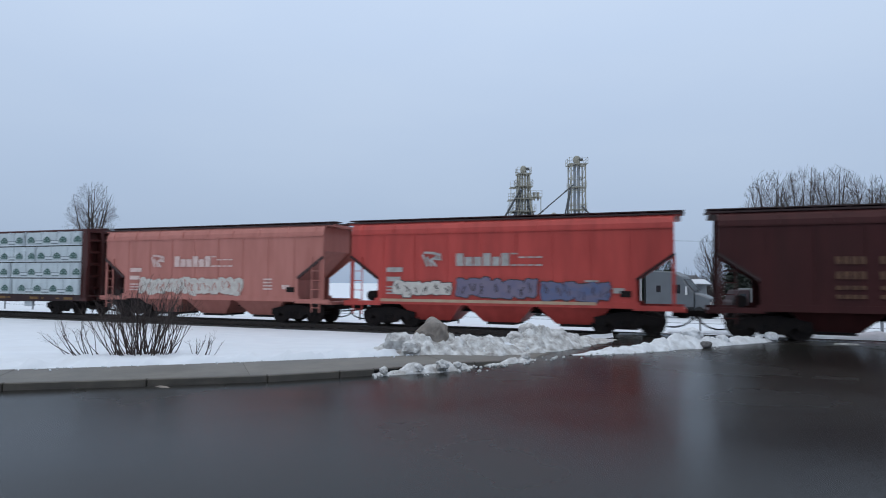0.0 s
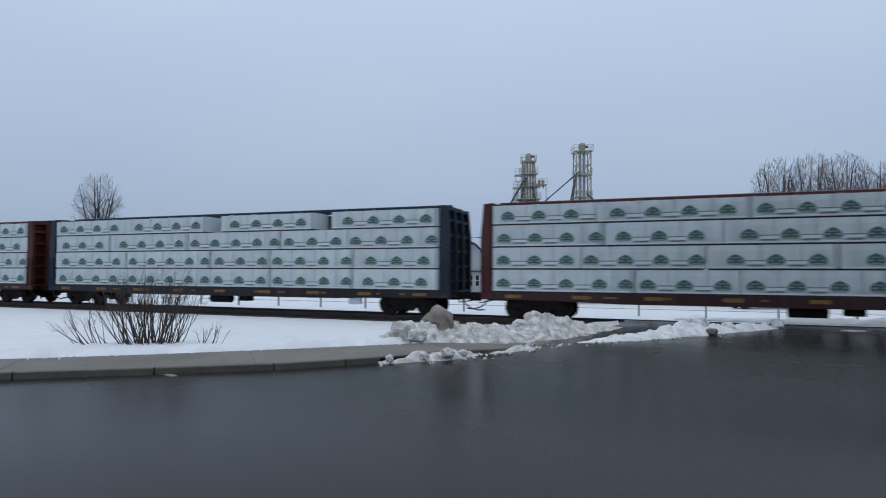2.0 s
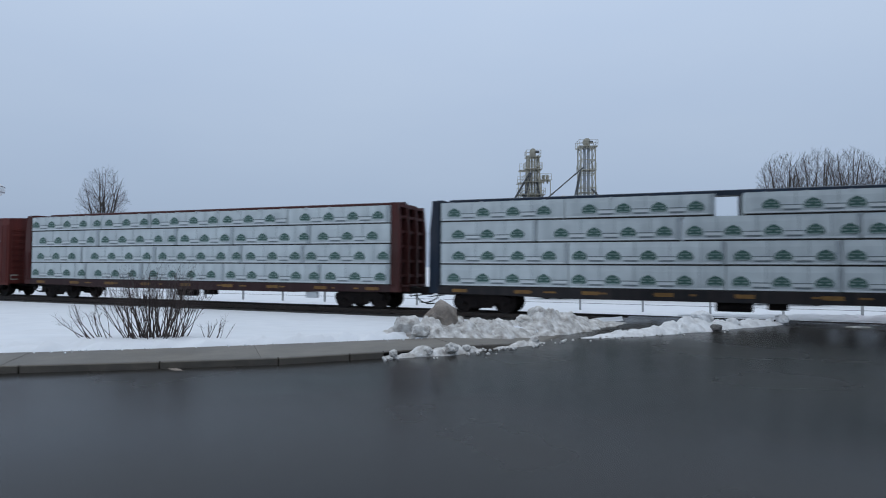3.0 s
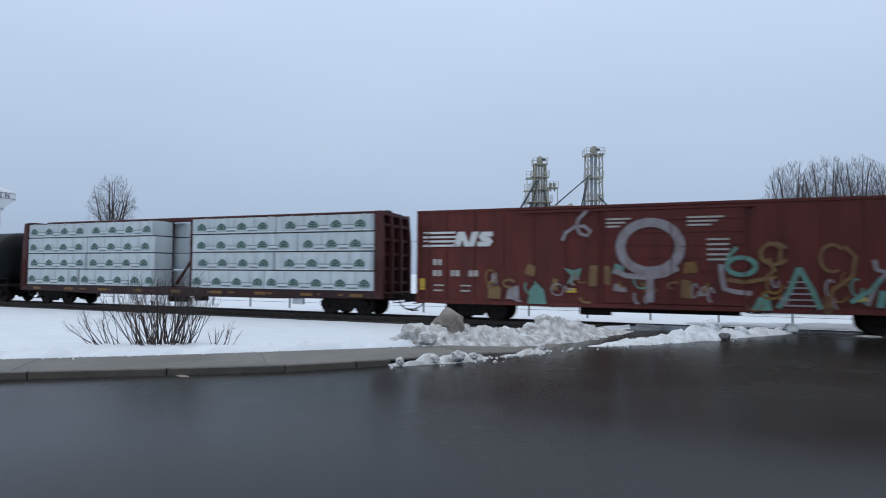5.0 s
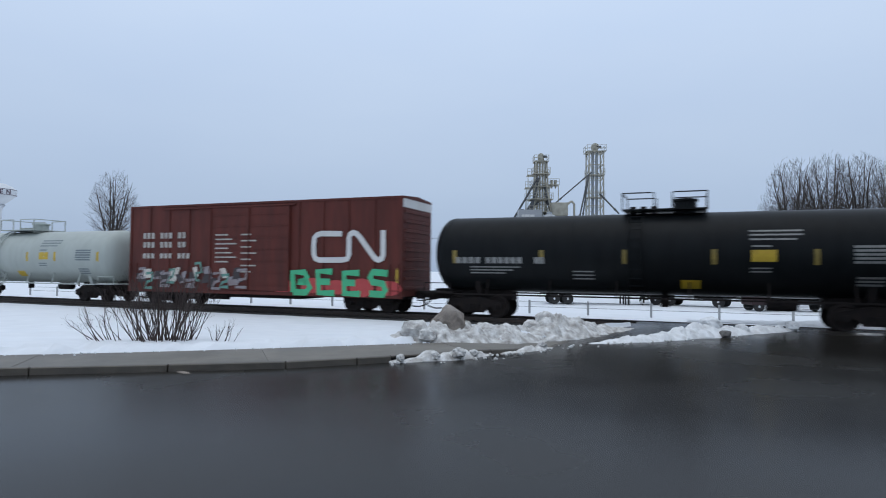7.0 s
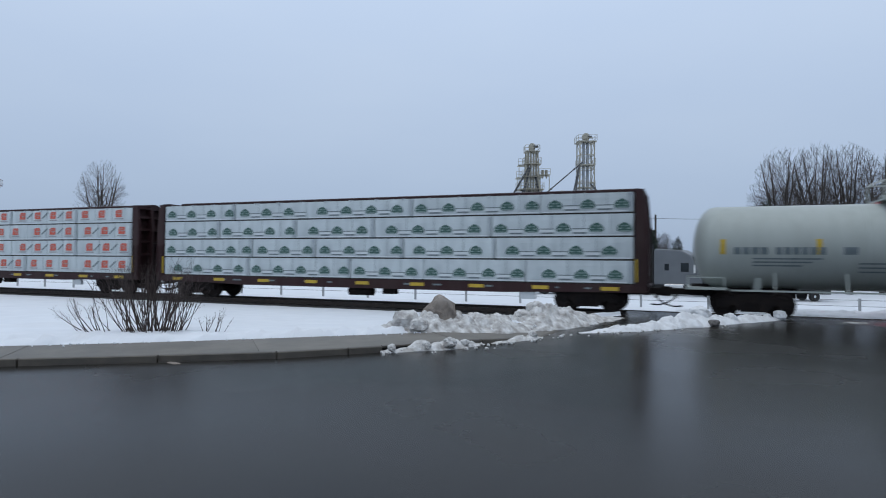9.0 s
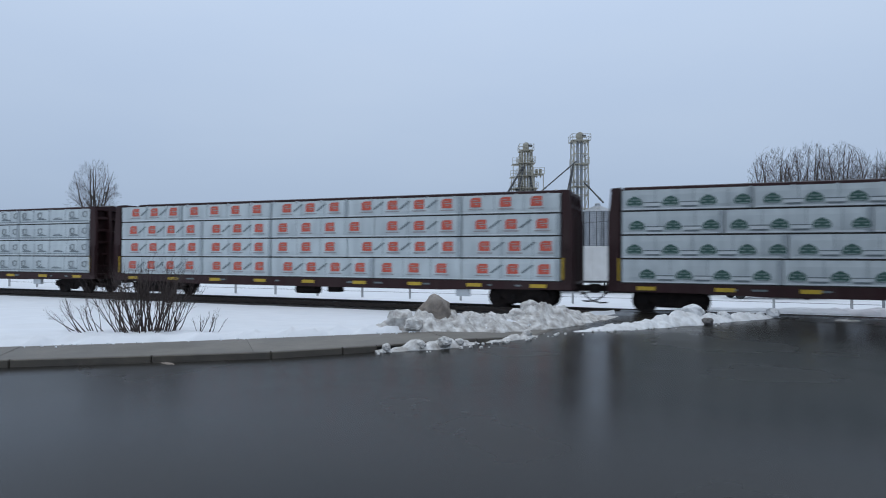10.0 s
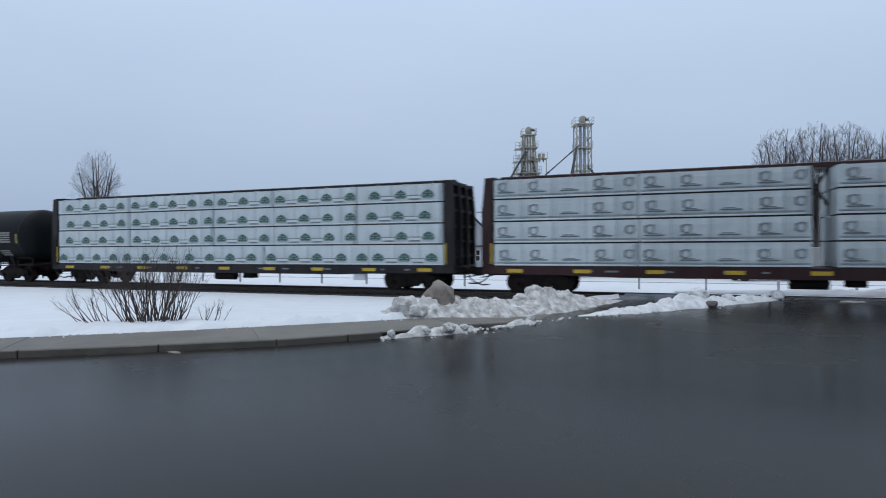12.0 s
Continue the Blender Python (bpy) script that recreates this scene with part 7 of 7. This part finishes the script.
def tank_car(paint, half, label, dark, dome_x, r=1.58, zc=2.66):
    car = thing("tank_car", label, "freight car", group="train cars")
    bm = bmesh.new()
    prof = [(0.05, -half)]
    for k in range(1, 8):
        a = radians(90 * k / 8)
        prof.append((r * math.sin(a), -half + 0.75 * (1 - math.cos(a))))
    prof += [(r, -half + 0.75), (r, -half / 2), (r, 0), (r, half / 2), (r, half - 0.75)]
    for k in range(7, 0, -1):
        a = radians(90 * k / 8)
        prof.append((r * math.sin(a), half - 0.75 * (1 - math.cos(a))))
    prof.append((0.05, half))
    lathe(bm, prof, 48, "x")
    bmesh.ops.translate(bm, verts=bm.verts, vec=(0, 0, zc))
    part("tank", bm, paint, car, smooth=True)
    for x in (-half + 0.78, -half / 3, half / 3, half - 0.78):
        bm = bmesh.new()
        lathe(bm, ((r - 0.02, x - 0.04), (r + 0.006, x - 0.03), (r + 0.006, x + 0.03), (r - 0.02, x + 0.04)), 48, "x")
        bmesh.ops.translate(bm, verts=bm.verts, vec=(0, 0, zc))
        part("weld_band", bm, paint, car, smooth=True)
    # dome, platform and railing
    bm = bmesh.new()
    lathe(bm, ((0.42, zc + r - 0.1), (0.42, zc + r + 0.42), (0.48, zc + r + 0.44), (0.48, zc + r + 0.52), (0.2, zc + r + 0.56)), 20)
    bmesh.ops.translate(bm, verts=bm.verts, vec=(dome_x + 0.72, 0, 0))
    part("dome", bm, paint, car)
    bm = bmesh.new()
    quad_box(bm, dome_x - 1.5, dome_x + 1.5, -1.0, 1.0, zc + r + 0.06, zc + r + 0.11)
    part("platform", bm, paint, car)
    bm = bmesh.new()
    for s in (-1, 1):
        for k in (0.62,):
            bar(bm, (dome_x - 1.5, s * 0.98, zc + r + 0.1 + k), (dome_x - 0.4, s * 0.98, zc + r + 0.1 + k), 0.045, 0.045)
            bar(bm, (dome_x + 0.35, s * 0.98, zc + r + 0.1 + k), (dome_x + 1.5, s * 0.98, zc + r + 0.1 + k), 0.045, 0.045)
        for x in (-1.5, -0.35, 0.30, 1.5):
            bar(bm, (dome_x + x, s * 0.98, zc + r + 0.05), (dome_x + x, s * 0.98, zc + r + 0.72), 0.045, 0.045)
    for x in (-1.5, 1.5):
        for k in (0.62,):
            bar(bm, (dome_x + x, -0.98, zc + r + 0.1 + k), (dome_x + x, 0.98, zc + r + 0.1 + k), 0.045, 0.045)
    part("safety_railing", bm, M_BLACK if dark else paint, car)
    bm = bmesh.new()
    for i in range(3):
        tube(bm, (dome_x - 1.2 + i * 0.4, 0.1, zc + r), (dome_x - 1.2 + i * 0.4, 0.1, zc + r + 0.3), 0.12, n=10)
    part("valve", bm, M_UNDER if dark else paint, car)
    # side ladders that curve with the shell
    for x in (dome_x - 1.0,):
        bm = bmesh.new()
        for kx in (-0.25, 0.25):
            pts = []
            for i in range(10):
                a = radians(20 + 125 * i / 9)
                pts.append((x + kx, -math.sin(a) * (r + 0.10), zc + math.cos(a) * (r + 0.10)))
            pts.append((x + kx, -1.42, 0.75))
            for p, q in zip(pts, pts[1:]):
                bar(bm, p, q, 0.05, 0.05)
        for i in range(11):
            a = radians(20 + 130 * i / 10)
            bar(bm, (x - 0.25, -math.sin(a) * (r + 0.10), zc + math.cos(a) * (r + 0.10)), (x + 0.25, -math.sin(a) * (r + 0.10), zc + math.cos(a) * (r + 0.10)), 0.03, 0.03)
        part("ladder", bm, paint, car)
    # underframe
    bm = bmesh.new()
    quad_box(bm, -half - 0.1, -half + 3.4, -0.4, 0.4, 0.72, 1.15)
    quad_box(bm, half - 3.4, half + 0.1, -0.4, 0.4, 0.72, 1.15)
    part("stub_sill", bm, M_UNDER, car)
    for s in (-1, 1):
        bm = bmesh.new()
        x = s * (half - 2.1)
        section(bm, ((-0.9, 0.95), (0.9, 0.95), (1.1, 1.55), (0.9, 1.42), (0.5, 1.2), (-0.5, 1.2), (-0.9, 1.42), (-1.1, 1.55)), x - 0.12, x + 0.12)
        part("saddle", bm, paint if not dark else M_UNDER, car)
        bm = bmesh.new()
        lo, hi = sorted((s * (half - 1.1), s * (half + 0.25)))
        quad_box(bm, lo, hi, -1.42, 1.42, 0.98, 1.06)
        part("end_platform", bm, paint if not dark else M_UNDER, car)
        bm = bmesh.new()
        for yy in (-1.4, 1.4):
            for xx in (half - 1.0, half + 0.2):
                bar(bm, (s * xx, yy, 1.05), (s * xx, yy, 1.42), 0.035, 0.035)
            bar(bm, (s * (half - 1.0), yy, 1.42), (s * (half + 0.2), yy, 1.42), 0.035, 0.035)
        part("handrail", bm, paint if not dark else M_UNDER, car)
    bm = bmesh.new()
    bar(bm, (-half + 1.2, -1.40, 0.98), (half - 1.2, -1.40, 0.98), 0.05, 0.06)
    bar(bm, (-half + 1.2, 1.40, 0.98), (half - 1.2, 1.40, 0.98), 0.05, 0.06)
    for i in range(6):
        x = -half + 2.6 + i * (2 * half - 5.2) / 5
        bar(bm, (x, -1.40, 0.98), (x, -1.2, 1.6), 0.05, 0.05)
    part("running_rail", bm, paint if not dark else M_UNDER, car)
    bm = bmesh.new()
    tube(bm, (dome_x, 0, 0.62), (dome_x, 0, 1.15), 0.16, n=12)
    tube(bm, (half - 5.2, -0.5, 0.82), (half - 4.2, -0.5, 0.82), 0.2, n=12)
    part("bottom_outlet", bm, M_UNDER, car)

    # markings follow the curve of the shell
    def mark(bm, x0, x1, z0, z1, proud=0.006):
        n = 3
        rows = []
        for j in range(n + 1):
            z = z0 + (z1 - z0) * j / n
            y = -math.sqrt(max(0.01, (r + proud) ** 2 - (z - zc) ** 2))
            rows.append((bm.verts.new((x0, y, z)), bm.verts.new((x1, y, z))))
        for a, b in zip(rows, rows[1:]):
            bm.faces.new((a[0], a[1], b[1], b[0]))

    for x in ((-7.75, -4.1, -0.95, 2.1, 5.25, 8.05) if dark else (-half + 0.95, -half + 3.9, -1.5, 1.2, half - 4.4, half - 0.95)):
        bm = bmesh.new()
        mark(bm, x - 0.09, x + 0.09, 2.25, 2.78)
        part("reflector", bm, M_DIMYELLOW if dark else M_YELLOW, car, "yellow reflector strip")
    for x0, x1, z0, z1 in ((half - 5.72, half - 4.94, 2.35, 2.76), (dome_x + 0.6, dome_x + 1.25, 1.36, 1.68)):
        bm = bmesh.new()
        mark(bm, x0, x1, z0, z1)
        part("placard", bm, M_YELLOW, car, "yellow placard panel")
    ink = M_DIMSTENCIL if dark else M_GREY
    bm = bmesh.new()
    for k in range(4):
        mark(bm, -half + 1.3 + k * 0.28, -half + 1.52 + k * 0.28, 2.25, 2.50)
    for k in range(6):
        mark(bm, -half + 2.6 + k * 0.26, -half + 2.80 + k * 0.26, 2.25, 2.50)
    for k in range(3):
        mark(bm, -half + 1.9, -half + 4.0 - 0.3 * k, 2.08 - 0.12 * k, 2.13 - 0.12 * k)
    part("stencil_bar", bm, ink, car, "bars of stencilled reporting marks")
    bm = bmesh.new()
    for zz in (3.40, 3.26, 3.10):
        mark(bm, half - 5.77, half - 4.14 - 0.2 * (zz < 3.2), zz, zz + 0.06)
    mark(bm, half - 5.7, half - 5.1, 2.86, 2.92)
    for zz in (2.10, 1.98):
        mark(bm, half - 5.75, half - 5.1, zz, zz + 0.05)
    for k in range(5):
        mark(bm, half - 2.7, half - 1.5, 2.30 + k * 0.13, 2.38 + k * 0.13)
    for k in range(3):
        mark(bm, half - 2.6, half - 1.8, 1.55 + k * 0.12, 1.62 + k * 0.12)
        mark(bm, -2.9, -2.1, 1.65 + k * 0.14, 1.70 + k * 0.14)
    mark(bm, -half + 4.6, -half + 5.0, 2.25, 2.50)
    tagged(part("stencil_line", bm, ink, car), kind="stuff")
    add_bogies(car, (-half + 1.95, half - 1.95))
    add_couplers(car, half + 0.6)
    return car


# ---- build ----
build_ground()
build_road()
build_walk()
build_verge()
build_track()
build_piles()
build_plants()
build_elevator()
grain_bin(26.8, 105, 2.9, 10.4, 11.75, "tall corrugated galvanised steel grain bin")
grain_bin(16.2, 107, 3.05, 10.6, 12.3, "tall corrugated galvanised steel grain bin with snow on its roof")
grain_bin(21.6, 116, 2.9, 10.4, 11.8, "corrugated galvanised steel grain bin behind another")
build_truck()
build_house()
build_water_tower()
build_signal()
build_poles()

# cars: the thing, its load, and where its centre stands along the track at the start
CARS = []
CARS.append((hopper_car(M_DARKBROWN, 6.93, "dark brown covered hopper car with tan stencils", "brown"), None, 17.85))
CARS.append((hopper_car(M_RED, 6.93, "bright red covered hopper car with graffiti along its side", "red"), None, 3.02))
CARS.append((hopper_car(M_PINK, 6.88, "faded pink covered hopper car with white graffiti", "pink"), None, -11.76))
H = 11.48
for body, kind, q, gap, holes, lab, load_lab, seed in (
        (M_BEAMRED, "green", -31.68, None, (), "oxide red centre-beam flat car", "white-wrapped lumber with green printed emblems stacked four high", 1),
        (M_BEAMBLUE, "green", -56.98, None, ((-0.9, 0.0), (5.35, 6.25)), "dark blue centre-beam flat car",
         "white-wrapped lumber with green emblems and gaps in the top tier", 2),
        (M_BEAMRED, "green", -82.3, None, (), "rusty red centre-beam flat car", "white-wrapped lumber with green printed emblems in four tiers", 3),
        (M_BEAMRED, "green", -129.1, (-1.55, 1.0), (), "oxide red centre-beam flat car with an open truss at mid-length",
         "white-wrapped lumber with green emblems in two separate stacks", 4),
        (M_BEAMDARK, "green", -208.9, None, (), "dark red centre-beam flat car with yellow reflectors", "full load of white-wrapped lumber with green emblems", 5),
        (M_BEAMDARK, "orange", -234.15, None, (), "dark red centre-beam flat car with yellow reflectors", "white-wrapped lumber with orange printed emblems stacked four high", 6),
        (M_BEAMDARK, "grey", -259.45, (-0.27, 0.45), (), "dark red centre-beam flat car with a gap at mid-length", "white-wrapped lumber with grey printed emblems in two stacks", 7),
        (M_BEAMBLACK, "green", -284.6, None, (), "black centre-beam flat car with yellow reflectors", "white-wrapped lumber with green emblems on a black car", 8)):
    CARS.append((centre_beam_car(body, H, gap, lab, q < -200), lumber_load(kind, H, seed, gap, holes, load_lab), q))
CARS.append((box_car(M_BROWN, 9.97, 4.70, "long brown boxcar covered with colourful graffiti", 17, (-2.2, 2.6), "stripes"), None, -105.5))
CARS.append((tank_car(M_TANKBLACK, 9.0, "black tank car with yellow reflectors and white stencils", True, 0.4), None, -151.6))
CARS.append((box_car(M_CNBROWN, 8.07, 5.27, "tall red-brown boxcar with green graffiti letters", 13, (-2.5, 2.2), "white_top"), None, -169.87))
CARS.append((tank_car(M_TANKWHITE, 7.95, "pale grey tank car with yellow reflectors", False, -0.6, 1.52, 2.52), None, -187.4))
CARS.append((tank_car(M_TANKBLACK, 9.0, "black tank car with yellow reflectors", True, 0.4), None, -307.4))


def travelled(t):
    """How far the train has gone along the track after t seconds."""
    return 22.9 * t - 0.0085 * t * t


def motions():
    for car, load, q in CARS:
        rows = [(t * 0.5, TRACK @ pose(q + travelled(t * 0.5), 0, 0)) for t in range(25)]
        walk(car, rows)
        if load:
            walk(load, rows)
        # wheels roll while the car is anywhere near the road
        first = max(0, frame((-48 - q) / 22.8) - 1)
        last = min(360, frame((34 - q) / 22.8) - 1)
        for bogie in car.children:
            if not bogie.name.startswith("bogie"):
                continue
            for axle in bogie.children:
                at = axle.matrix_basis.translation.copy()
                spin = [(0.0, pose(*at))]
                spin += [(k / FPS, pose(*at) @ Matrix.Rotation(radians(85.0 * (k - first + 1)), 4, "Y")) for k in range(max(first, 1), last + 1)]
                if last < 360:
                    spin.append((12.0, spin[-1][1]))
                walk(axle, spin)


motions()
